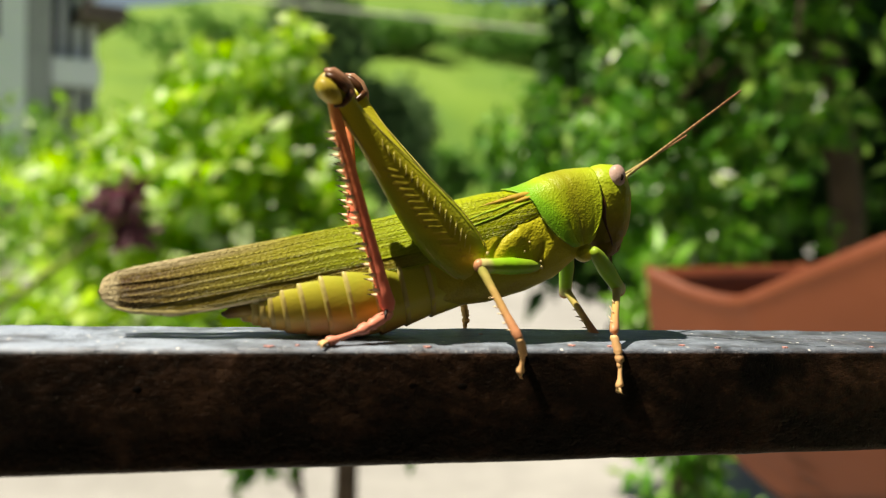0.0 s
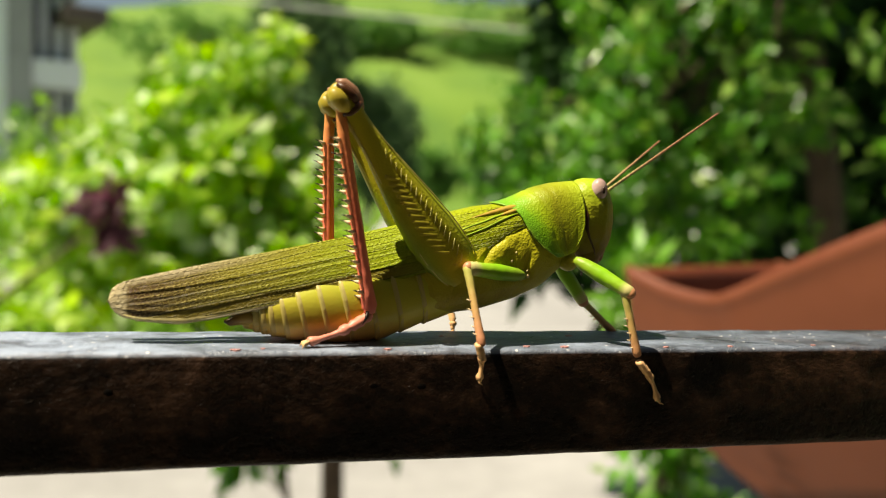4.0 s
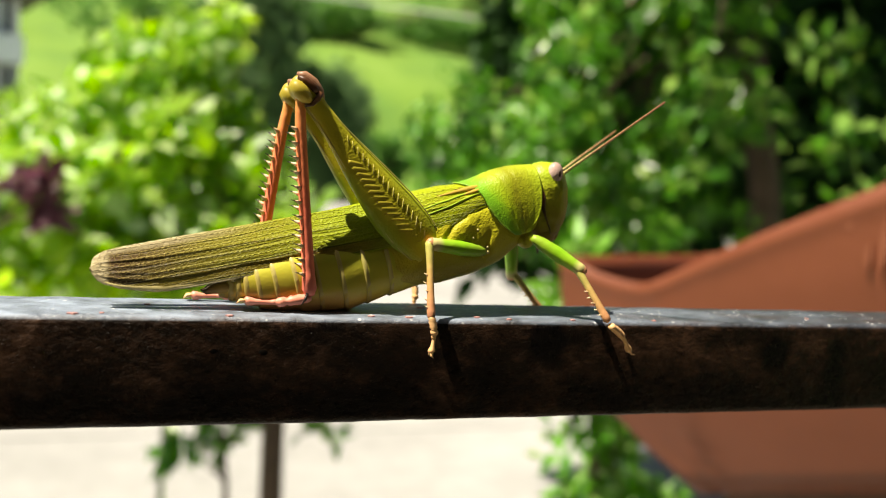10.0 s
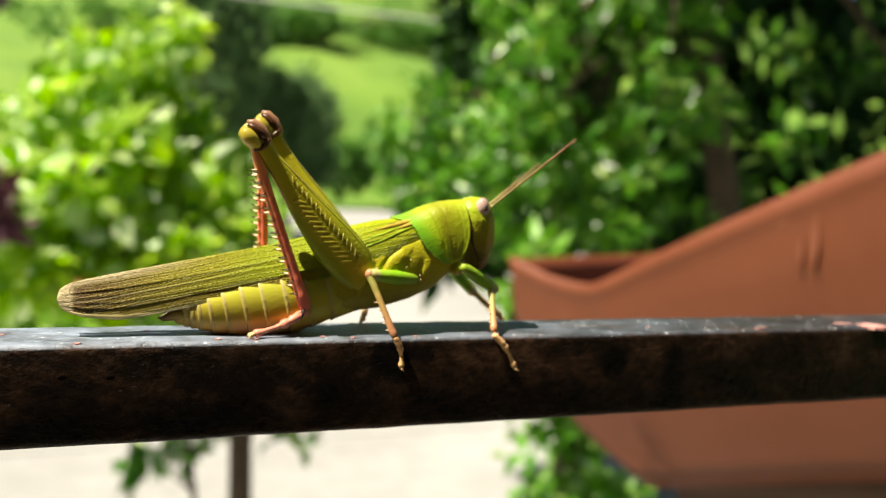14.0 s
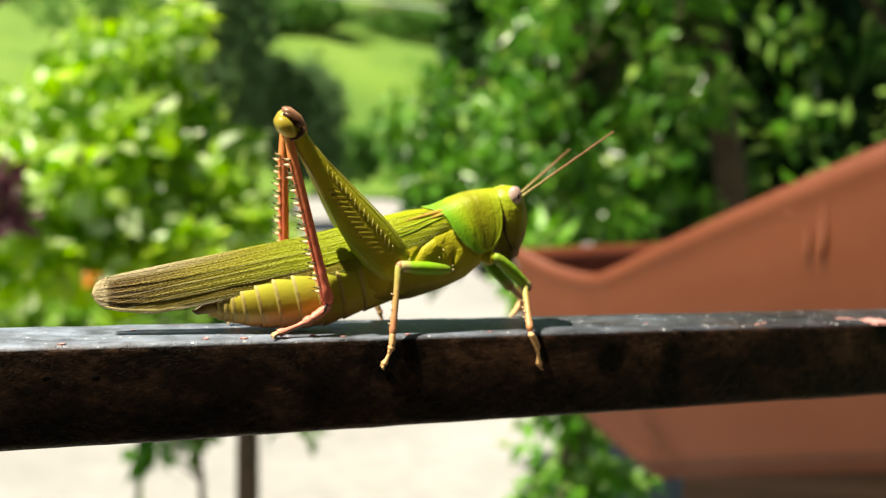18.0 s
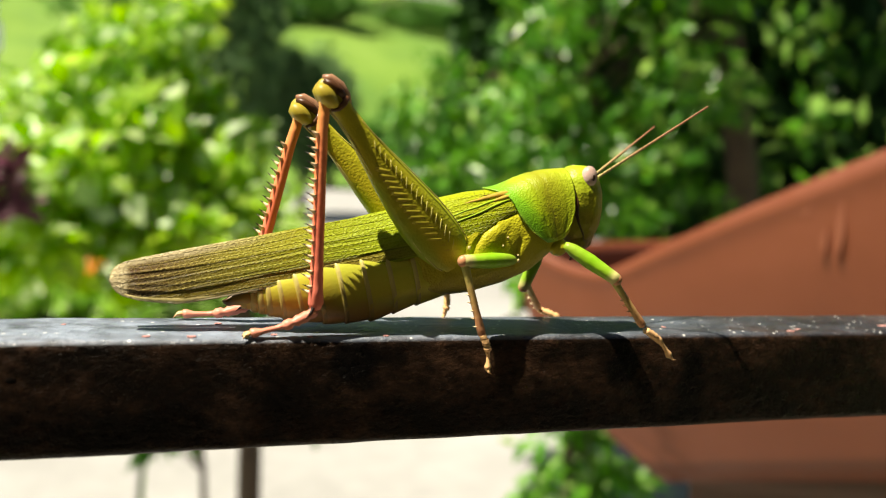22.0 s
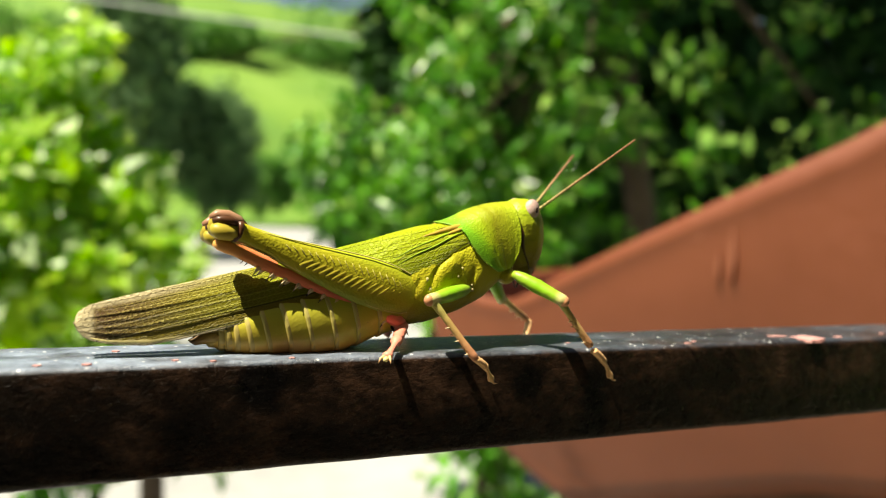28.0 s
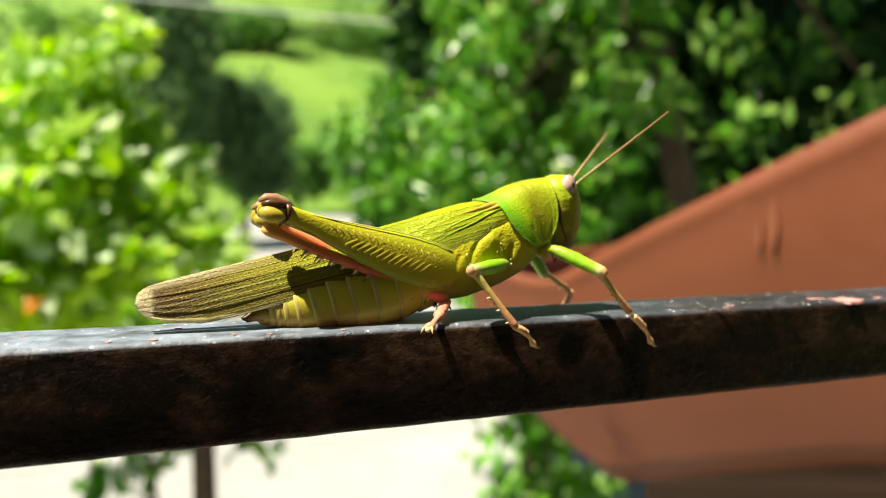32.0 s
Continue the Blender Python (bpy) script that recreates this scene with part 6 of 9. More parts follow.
    walk(limb['hind_near_tarsus'], [(0, pose(0.00105, -0.00541, 0.00361, -175.29, 21.66, -167.42)), (1, pose(-0.0007, -0.00493, 0.00357, -176.67, 20.26, -170.45)), (2, pose(-0.00085, -0.00525, 0.00402, -178.8, 21.05, -176.65)), (3, pose(-0.00074, -0.00506, 0.00422, -177.68, 22.16, -173.88)), (5.5, pose(-0.00237, -0.00444, 0.00405, -177.31, 22.29, -172.94)), (6, pose(-0.00527, -0.00466, 0.00318, -177.89, 15.75, -172.28)), (7, pose(-0.00739, -0.00485, 0.00285, -177.97, 15.31, -172.37)), (8, pose(-0.01048, -0.00527, 0.00288, -179.05, 16.49, -176.66)), (8.5, pose(-0.01136, -0.00678, 0.00274, 170.74, 17.82, 151.96)), (9, pose(-0.01223, -0.00828, 0.00272, 156.66, 14.9, 120.79)), (9.5, pose(-0.00878, -0.00637, 0.00229, 173.6, 9.39, 145.5)), (10, pose(-0.0053, -0.00445, 0.0024, 179.02, 5.24, 169.43)), (10.5, pose(-0.00166, -0.00475, 0.00311, 179.68, 13.78, 178.66)), (11, pose(0.0019, -0.00503, 0.00421, -176.39, 24.05, -171.2)), (11.5, pose(-0.00171, -0.00523, 0.00319, -178.04, 18.07, -173.7)), (12, pose(-0.00541, -0.00543, 0.00261, -178.98, 14.38, -175.92)), (13, pose(-0.00431, -0.00449, 0.00272, -179.04, 12.08, -175.41)), (13.5, pose(-0.00071, -0.00461, 0.00338, -178.51, 16.16, -174.66)), (14, pose(0.00277, -0.00469, 0.00445, -177.63, 22.67, -173.86)), (14.5, pose(0.00265, -0.00498, 0.00461, -178.24, 23.29, -175.55)), (16.5, pose(0.00217, -0.00562, 0.0047, -176.18, 28.94, -172.15)), (17, pose(0.00125, -0.00513, 0.0041, -174.26, 25.25, -166.75)), (18, pose(0.00079, -0.00574, 0.00407, -178.15, 26.82, -175.91)), (19, pose(0.00078, -0.0064, 0.00393, -176.62, 28.18, -172.88)), (19.5, pose(-0.00227, -0.00657, 0.00314, -177.85, 22.72, -174.45)), (20, pose(-0.00537, -0.0067, 0.00263, -178.67, 19.01, -175.92)), (21, pose(-0.00721, -0.006, 0.00245, -179.56, 17.14, -178.51)), (22, pose(-0.00822, -0.00613, 0.00227, -179.91, 19.06, -179.71)), (22.5, pose(-0.00715, -0.00595, 0.00242, 179.89, 19.82, 179.68)), (23, pose(-0.00607, -0.00576, 0.0026, 179.67, 20.75, 179.06)), (23.5, pose(-0.00797, -0.00591, 0.00237, 179.27, 19.35, 177.8)), (24, pose(-0.00987, -0.006, 0.00224, 178.9, 18.52, 176.55)), (24.5, pose(-0.01637, -0.00671, 0.00201, 177.7, 9.33, 166.07)), (25, pose(-0.00985, -0.00733, -0.00012, -179.45, -5, 173.73)), (25.5, pose(-0.00223, -0.00691, -0.00011, 179.42, -5.76, -174.2)), (26, pose(0.00444, -0.00566, 0.00213, -177.68, 6.38, -160)), (26.5, pose(0.0088, -0.00424, 0.00528, -160.09, 25.74, -140.17)), (27, pose(0.01066, -0.00357, 0.00559, 180, 24.0941, -143.571)), (27.5, pose(0.01106, -0.00359, 0.00503, 180, 23.3205, -142.513)), (28, pose(0.01143, -0.0036, 0.00457, 180, 22.1429, -128.23)), (29, pose(0.01153, -0.00361, 0.00452, 180, 20.6084, -128.758)), (30, pose(0.01167, -0.00361, 0.00443, 180, 19.2934, -129.463)), (31, pose(0.01167, -0.00361, 0.00443, 180, 19.2934, -129.463)), (32, pose(0.01169, -0.00361, 0.00438, 180, 18.4111, -129.564))])
    walk(limb['mid_near_femur'], [(0, pose(0.022, -0.0046, 0.0102, 180, -0.92949, -166.234)), (1, pose(0.022, -0.0046, 0.0102, 180, -4.03776, -167.837)), (1.5, pose(0.022, -0.0046, 0.0102, 180, -5.4242, -168.055)), (2, pose(0.022, -0.0046, 0.0102, 180, -6.80446, -168.259)), (3, pose(0.022, -0.0046, 0.0102, 180, -7.48325, -167.166)), (5.5, pose(0.022, -0.0046, 0.0102, 180, -6.46658, -173.129)), (6, pose(0.022, -0.0046, 0.0102, 180, -6.30518, -175.217)), (6.5, pose(0.022, -0.0046, 0.0102, 180, -5.39626, -176.965)), (7, pose(0.022, -0.0046, 0.0102, 180, -4.55155, -178.697)), (7.5, pose(0.022, -0.0046, 0.0102, 180, -9.30572, -174.67)), (8, pose(0.022, -0.0046, 0.0102, 180, -14.1409, -170.578)), (8.5, pose(0.022, -0.0046, 0.0102, 180, -10.6899, -171.571)), (9, pose(0.022, -0.0046, 0.0102, 180, -7.24463, -172.636)), (9.5, pose(0.022, -0.0046, 0.0102, 180, -6.77449, -172.449)), (10, pose(0.022, -0.0046, 0.0102, 180, -6.36141, -172.202)), (11, pose(0.022, -0.0046, 0.0102, 180, -5.97031, -171.005)), (11.5, pose(0.022, -0.0046, 0.0102, 180, -6.70056, -170.189)), (12, pose(0.022, -0.0046, 0.0102, 180, -7.49738, -169.358)), (12.5, pose(0.022, -0.0046, 0.0102, 180, -5.06351, -167.922)), (13, pose(0.022, -0.0046, 0.0102, 180, -2.59004, -166.547)), (14, pose(0.022, -0.0046, 0.0102, 180, -5.80548, -166.886)), (14.5, pose(0.022, -0.0046, 0.0102, 180, -4.77106, -167.391)), (15, pose(0.022, -0.0046, 0.0102, 180, -4.81004, -168.511)), (15.5, pose(0.022, -0.0046, 0.0102, 180, -4.91828, -169.657)), (16, pose(0.022, -0.0046, 0.0102, 180, -5.01786, -170.747)), (16.5, pose(0.022, -0.0046, 0.0102, 180, -5.12082, -171.878)), (17, pose(0.022, -0.0046, 0.0102, 180, -6.13506, -171.699)), (17.5, pose(0.022, -0.0046, 0.0102, 180, -4.99723, -172.006)), (18, pose(0.022, -0.0046, 0.0102, 180, -3.80041, -172.365)), (18.5, pose(0.022, -0.0046, 0.0102, 180, -2.06244, -172.024)), (19, pose(0.022, -0.0046, 0.0102, 180, -0.3662, -171.732)), (19.5, pose(0.022, -0.0046, 0.0102, 180, -2.22751, -165.739)), (20, pose(0.022, -0.0046, 0.0102, 180, -4.21249, -159.672)), (20.5, pose(0.022, -0.0046, 0.0102, 180, -0.63018, -161.465)), (21, pose(0.022, -0.0046, 0.0102, 180, 2.97652, -163.349)), (21.5, pose(0.022, -0.0046, 0.0102, 180, 1.89208, -163.561)), (22, pose(0.022, -0.0046, 0.0102, 180, 0.75355, -163.77)), (22.5, pose(0.022, -0.0046, 0.0102, 180, -0.12462, -165.45)), (23, pose(0.022, -0.0046, 0.0102, 180, -0.98864, -167.163)), (23.5, pose(0.022, -0.0046, 0.0102, 180, -2.57014, -168.846)), (24, pose(0.022, -0.0046, 0.0102, 180, -4.12093, -170.548)), (24.5, pose(0.022, -0.0046, 0.0102, 180, 0.98441, -170.356)), (25, pose(0.022, -0.0046, 0.0102, 180, 2.05767, -167.295)), (25.5, pose(0.022, -0.0046, 0.0102, 180, 3.16014, -164.107)), (26, pose(0.022, -0.0046, 0.0102, 180, 4.36473, -160.731)), (26.5, pose(0.022, -0.0046, 0.0102, 180, 5.54894, -157.274)), (27, pose(0.022, -0.0046, 0.0102, 180, 1.99147, -158.413)), (27.5, pose(0.022, -0.0046, 0.0102, 180, 4.74953, -157.375)), (28, pose(0.022, -0.0046, 0.0102, 180, 7.51846, -156.314)), (29, pose(0.022, -0.0046, 0.0102, 180, 5.64701, -155.91)), (30, pose(0.022, -0.0046, 0.0102, 180, 5.00565, -154.321)), (31, pose(0.022, -0.0046, 0.0102, 180, 6.17519, -153.316)), (32, pose(0.022, -0.0046, 0.0102, 180, 3.02253, -153.258))])
    walk(limb['mid_near_tibia'], [(0, pose(0.01302, -0.0068, 0.01035, -52.02, 49.61, -59.26)), (1, pose(0.01286, -0.00657, 0.01086, -57.91, 56.24, -62.47)), (1.5, pose(0.01283, -0.00654, 0.01109, -65.85, 59.45, -68.88)), (2, pose(0.01281, -0.00651, 0.01132, -74.95, 62.26, -76.61)), (3, pose(0.01287, -0.00668, 0.01143, -77.67, 62.21, -79.05)), (5.5, pose(0.01254, -0.00574, 0.01128, -96.49, 60.65, -95.66)), (6, pose(0.01244, -0.0054, 0.01126, -121.73, 57.66, -117.58)), (6.5, pose(0.01238, -0.00511, 0.01111, -128.55, 54.07, -122.83)), (7, pose(0.01233, -0.00482, 0.01097, -134.76, 50.35, -127.36)), (7.5, pose(0.01246, -0.00549, 0.01177, -122.85, 56.72, -118.36)), (8, pose(0.01272, -0.00614, 0.01257, -109.24, 62.24, -107.17)), (8.5, pose(0.01262, -0.00599, 0.01199, -89.8, 67.1, -89.82)), (9, pose(0.01256, -0.00582, 0.01141, -66.1, 69.46, -67.46)), (9.5, pose(0.01257, -0.00585, 0.01133, -80.13, 70.12, -80.7)), (10, pose(0.01258, -0.00589, 0.01126, -94.43, 69.81, -94.16)), (11, pose(0.01265, -0.00608, 0.01119, -101.83, 69.1, -101.07)), (11.5, pose(0.01269, -0.00621, 0.01131, -108.28, 66.28, -106.82)), (12, pose(0.01274, -0.00634, 0.01144, -113.67, 63.27, -111.38)), (12.5, pose(0.01284, -0.00656, 0.01103, -69.45, 64.52, -71.31)), (13, pose(0.01297, -0.00676, 0.01062, -35.17, 56.02, -40.36)), (14, pose(0.0129, -0.00672, 0.01115, -38.37, 62.03, -41.87)), (14.5, pose(0.01288, -0.00664, 0.01098, -39.37, 60.86, -43.22)), (15, pose(0.0128, -0.00647, 0.01099, -43.17, 63.72, -46.29)), (15.5, pose(0.01274, -0.00629, 0.01101, -47.75, 66.52, -50.2)), (16, pose(0.01267, -0.00612, 0.01103, -53.36, 69.18, -55.19)), (16.5, pose(0.01261, -0.00594, 0.01105, -60.34, 71.64, -61.61)), (17, pose(0.01261, -0.00597, 0.01122, -79.8, 72.89, -80.24)), (17.5, pose(0.0126, -0.00592, 0.01103, -98.63, 73.37, -98.27)), (18, pose(0.0126, -0.00586, 0.01083, -116.82, 72.23, -115.71)), (18.5, pose(0.01265, -0.00591, 0.01054, -129.73, 71.75, -128.29)), (19, pose(0.01271, -0.00595, 0.01026, -141.47, 70.4, -139.8)), (19.5, pose(0.01303, -0.00688, 0.01056, -107.08, 81.21, -106.89)), (20, pose(0.01347, -0.00776, 0.01087, -25.03, 79.78, -25.38)), (20.5, pose(0.01338, -0.00749, 0.0103, -28.24, 72.45, -29.39)), (21, pose(0.01334, -0.00719, 0.00973, -28.97, 65.24, -31.37)), (21.5, pose(0.01329, -0.00717, 0.0099, -19.25, 69.29, -20.47)), (22, pose(0.01324, -0.00715, 0.01008, -5.14, 72.44, -5.39)), (22.5, pose(0.0131, -0.00691, 0.01022, -38.91, 78.26, -39.51)), (23, pose(0.01296, -0.00666, 0.01036, -87.73, 76.78, -87.79)), (23.5, pose(0.01282, -0.00641, 0.01062, -119.55, 78.18, -119.03)), (24, pose(0.01269, -0.00615, 0.01088, -149.69, 76.12, -148.95)), (24.5, pose(0.01282, -0.00616, 0.01004, -114.34, 51.18, -109.41)), (25, pose(0.01304, -0.00662, 0.00987, -96.66, 57.26, -95.61)), (25.5, pose(0.01329, -0.00708, 0.0097, -74.81, 62.1, -76.5)), (26, pose(0.01359, -0.00754, 0.00952, -50.16, 64.2, -53.09)), (26.5, pose(0.01393, -0.00798, 0.00935, -27.71, 63.11, -30.49)), (27, pose(0.01371, -0.00788, 0.00989, -15.6, 59.68, -17.93)), (27.5, pose(0.01389, -0.00798, 0.00947, -19.05, 55.46, -22.74)), (28, pose(0.01409, -0.00807, 0.00906, -21.38, 51.16, -26.69)), (29, pose(0.01406, -0.00815, 0.00934, -22.9, 50.54, -28.68)), (30, pose(0.01418, -0.00836, 0.00944, -18.28, 50.91, -23.05)), (31, pose(0.01432, -0.00846, 0.00927, -15.14, 51.38, -19.1)), (32, pose(0.01422, -0.00852, 0.00974, -16.31, 52.44, -20.26))])
    walk(limb['mid_near_tarsus'], [(0, pose(0.01683, -0.0132, 0.00159, 58.1, 67.11, 60.17)), (1, pose(0.01581, -0.01223, 0.00131, 51.51, 65.89, 54.03)), (2, pose(0.01404, -0.01172, 0.00115, 56.22, 70.16, 57.82)), (3, pose(0.01389, -0.01194, 0.00127, 55.05, 69.99, 56.71)), (4.5, pose(0.01274, -0.0116, 0.00124, 60.79, 74.53, 61.68)), (5, pose(0.01236, -0.01148, 0.00125, 63.26, 76.12, 63.94)), (5.5, pose(0.01198, -0.01135, 0.00126, 66.25, 77.73, 66.74)), (6, pose(0.0096, -0.01085, 0.00155, 175.28, 71.27, 175.02)), (6.5, pose(0.00873, -0.01077, 0.00181, -179.45, 68, -179.41)), (7, pose(0.00788, -0.01065, 0.00212, -174.92, 64.55, -174.38)), (7.5, pose(0.00947, -0.01104, 0.00216, 160.38, 68.04, 158.98)), (8, pose(0.01114, -0.01126, 0.0024, 135.23, 67.1, 132.88)), (8.5, pose(0.01263, -0.01046, 0.0014, 121.64, 78.95, 121.16)), (9, pose(0.0141, -0.00954, 0.00064, 6.78, 85.6, 6.8)), (9.5, pose(0.0132, -0.00971, 0.00052, 3.69, 86.35, 3.7)), (10, pose(0.01229, -0.00984, 0.00047, -5.39, 87.08, -5.4)), (10.5, pose(0.01208, -0.00997, 0.00046, 34.31, 88.47, 34.32)), (11, pose(0.01186, -0.0101, 0.00045, 100.87, 87.99, 100.86)), (11.5, pose(0.01135, -0.01064, 0.00079, 144.97, 76.26, 144.18)), (12, pose(0.01085, -0.01115, 0.00118, 150.46, 64.09, 147.79)), (12.5, pose(0.01442, -0.01124, 0.00065, 96.54, 75.55, 96.33)), (13, pose(0.01786, -0.01092, 0.00109, 18.81, 68.38, 20.12)), (13.5, pose(0.0174, -0.01062, 0.00103, 18.31, 70.46, 19.35)), (14, pose(0.01692, -0.01032, 0.001, 17.12, 72.55, 17.89)), (14.5, pose(0.01696, -0.01047, 0.00094, 25.19, 71.22, 26.42)), (15, pose(0.01632, -0.01014, 0.00069, 24.89, 73.67, 25.8)), (15.5, pose(0.01567, -0.00981, 0.00047, 23.54, 76.15, 24.17)), (16, pose(0.015, -0.00947, 0.00029, 20.67, 78.66, 21.05)), (16.5, pose(0.01433, -0.00912, 0.00014, 15.35, 81.13, 15.53)), (17, pose(0.01318, -0.00931, 0.00024, 15.15, 84.92, 15.21)), (17.5, pose(0.01213, -0.00917, 0.00001, 168.16, 84.79, 168.12)), (18, pose(0.01108, -0.00902, -0.00012, 178.4, 74.94, 178.34)), (19, pose(0.00976, -0.00844, -0.00057, 179.31, 62.73, 179.22)), (19.5, pose(0.01252, -0.00856, -0.0008, 176.7, 75.72, 176.59)), (20, pose(0.01531, -0.00863, -0.00044, 84.29, 89.83, 84.29)), (20.5, pose(0.0164, -0.00919, -0.00066, 49.29, 76.73, 50.06)), (21, pose(0.01745, -0.00969, -0.00071, 45.87, 63.96, 48.92)), (21.5, pose(0.0171, -0.00859, -0.00085, 33.94, 70.92, 35.46)), (22, pose(0.01669, -0.00748, -0.00088, 8.3, 75.93, 8.55)), (22.5, pose(0.0149, -0.0084, -0.00103, 58.76, 72.76, 59.91)), (23, pose(0.01306, -0.00929, -0.00082, 82.93, 63.9, 83.64)), (23.5, pose(0.01168, -0.00847, -0.00063, 132.43, 71.7, 130.95)), (24, pose(0.01033, -0.00757, -0.00028, 179.38, 63.74, 179.31)), (24.5, pose(0.01042, -0.01295, 0.00108, 56.82, 65.79, 59.19)), (25, pose(0.01243, -0.01281, 0.0002, 52.11, 59.78, 56.08)), (25.5, pose(0.01455, -0.01231, -0.00046, 48.23, 57.18, 53.11)), (26, pose(0.0166, -0.01154, -0.00082, 42.6, 57.35, 47.52)), (26.5, pose(0.01841, -0.01062, -0.0009, 34.57, 57.95, 39.11)), (27, pose(0.01923, -0.00967, -0.00003, -1.67, 67.63, -1.81)), (27.5, pose(0.0199, -0.0105, 0.00001, 10.36, 56.32, 12.4)), (28, pose(0.02053, -0.0113, 0.00011, 13.9, 44.43, 19.47)), (29, pose(0.02046, -0.01166, 0.00047, 11.82, 39.44, 18.24)), (30, pose(0.02084, -0.01119, 0.00052, 12.81, 38.64, 20.01)), (31, pose(0.0211, -0.01081, 0.00029, 12.65, 38.62, 19.78)), (32, pose(0.02079, -0.01095, 0.00063, 12.75, 38.83, 19.84))])
    walk(limb['front_near_femur'], [(0, pose(0.03089, -0.00485, 0.01241, 19.37, 41.41, 27.99)), (0.5, pose(0.03089, -0.00485, 0.01241, 27.55, 42.68, 37.57)), (1, pose(0.03089, -0.00485, 0.01241, 36.7, 43.24, 47.41)), (1.5, pose(0.03089, -0.00485, 0.01241, 13.19, 38.52, 20.62)), (2, pose(0.03089, -0.00485, 0.01241, -0.5, 28.87, -1.04)), (2.5, pose(0.03089, -0.00485, 0.01241, -16.92, 26.68, -34.12)), (3, pose(0.03089, -0.00485, 0.01241, -32.14, 17.6, -64.3)), (3.5, pose(0.03089, -0.00485, 0.01241, -27.39, 22.11, -54)), (4, pose(0.03089, -0.00485, 0.01241, -21.41, 26.43, -41.37)), (4.5, pose(0.03089, -0.00485, 0.01241, -14.26, 29.69, -27.16)), (5, pose(0.03089, -0.00485, 0.01241, -6.82, 31.29, -12.97)), (5.5, pose(0.03089, -0.00485, 0.01241, -0.19, 31.39, -0.37)), (6, pose(0.03089, -0.00485, 0.01241, 7.29, 39.3, 11.42)), (6.5, pose(0.03089, -0.00485, 0.01241, 11.38, 41.29, 16.97)), (7, pose(0.03089, -0.00485, 0.01241, 16.04, 42.96, 22.87)), (7.5, pose(0.03089, -0.00485, 0.01241, 25.29, 42.61, 34.91)), (8, pose(0.03089, -0.00485, 0.01241, 34.82, 41.23, 46.54)), (8.5, pose(0.03089, -0.00485, 0.01241, 26.94, 42.51, 36.94)), (9, pose(0.03089, -0.00485, 0.01241, 19.24, 42.97, 27.12)), (9.5, pose(0.03089, -0.00485, 0.01241, -0.97, 39.21, -1.54)), (10, pose(0.03089, -0.00485, 0.01241, -13.12, 29.72, -25.19)), (10.5, pose(0.03089, -0.00485, 0.01241, -21, 27.76, -39.49)), (11, pose(0.03089, -0.00485, 0.01241, -28.87, 24.45, -53.11)), (11.5, pose(0.03089, -0.00485, 0.01241, -9.64, 39.03, -15.1)), (12, pose(0.03089, -0.00485, 0.01241, 20.23, 38, 30.9)), (12.5, pose(0.03089, -0.00485, 0.01241, 31.87, 40.93, 43.5)), (13, pose(0.03089, -0.00485, 0.01241, 46.09, 42.48, 56.97)), (13.5, pose(0.03089, -0.00485, 0.01241, 24.2, 36.4, 37.13)), (14, pose(0.03089, -0.00485, 0.01241, 10.06, 27.64, 20.92)), (14.5, pose(0.03089, -0.00485, 0.01241, -15.85, 23.34, -35.63)), (15, pose(0.03089, -0.00485, 0.01241, -19.58, 24.93, -40.16)), (15.5, pose(0.03089, -0.00485, 0.01241, -23.86, 26.37, -44.87)), (16, pose(0.03089, -0.00485, 0.01241, -28.68, 27.64, -49.71)), (16.5, pose(0.03089, -0.00485, 0.01241, -34.03, 28.69, -54.59)), (17, pose(0.03089, -0.00485, 0.01241, 4.63, 32.48, 8.58)), (18, pose(0.03089, -0.00485, 0.01241, 7.26, 37.92, 11.71)), (18.5, pose(0.03089, -0.00485, 0.01241, -25.28, 41.97, -35.24)), (19, pose(0.03089, -0.00485, 0.01241, -61.35, 27.68, -75.76)), (19.5, pose(0.03089, -0.00485, 0.01241, -28.28, 56.44, -32.84)), (20, pose(0.03089, -0.00485, 0.01241, 33.63, 50.47, 40.78)), (20.5, pose(0.03089, -0.00485, 0.01241, -44.88, 62.09, -48.41)), (21, pose(0.03089, -0.00485, 0.01241, -96.22, 26.15, -92.75)), (21.5, pose(0.03089, -0.00485, 0.01241, -42.01, 32.95, -58.87)), (22, pose(0.03089, -0.00485, 0.01241, -12.76, 30.3, -24.17)), (22.5, pose(0.03089, -0.00485, 0.01241, -17.94, 31.69, -31.65)), (23, pose(0.03089, -0.00485, 0.01241, -23.86, 32.59, -39.39)), (23.5, pose(0.03089, -0.00485, 0.01241, -37.78, 31.21, -56.24)), (24, pose(0.03089, -0.00485, 0.01241, -55.82, 27.95, -72.35)), (24.5, pose(0.03089, -0.00485, 0.01241, -118.5, 23.17, -102.06)), (25, pose(0.03089, -0.00485, 0.01241, -83.8, 37.13, -86.25)), (25.5, pose(0.03089, -0.00485, 0.01241, -44.58, 52.91, -51.01)), (26, pose(0.03089, -0.00485, 0.01241, -1.5, 53.52, -1.87)), (26.5, pose(0.03089, -0.00485, 0.01241, 17.9, 44.81, 24.62)), (27, pose(0.03089, -0.00485, 0.01241, 8.82, 34.89, 15.18)), (27.5, pose(0.03089, -0.00485, 0.01241, -9.54, 33.08, -17.12)), (28, pose(0.03089, -0.00485, 0.01241, -22.5, 23.79, -45.76)), (29, pose(0.03089, -0.00485, 0.01241, -22, 21.01, -48.41)), (30, pose(0.03089, -0.00485, 0.01241, -18.91, 22.08, -42.34)), (31, pose(0.03089, -0.00485, 0.01241, -18.09, 23.63, -39.17)), (32, pose(0.03089, -0.00485, 0.01241, -19.44, 22.87, -42.24))])
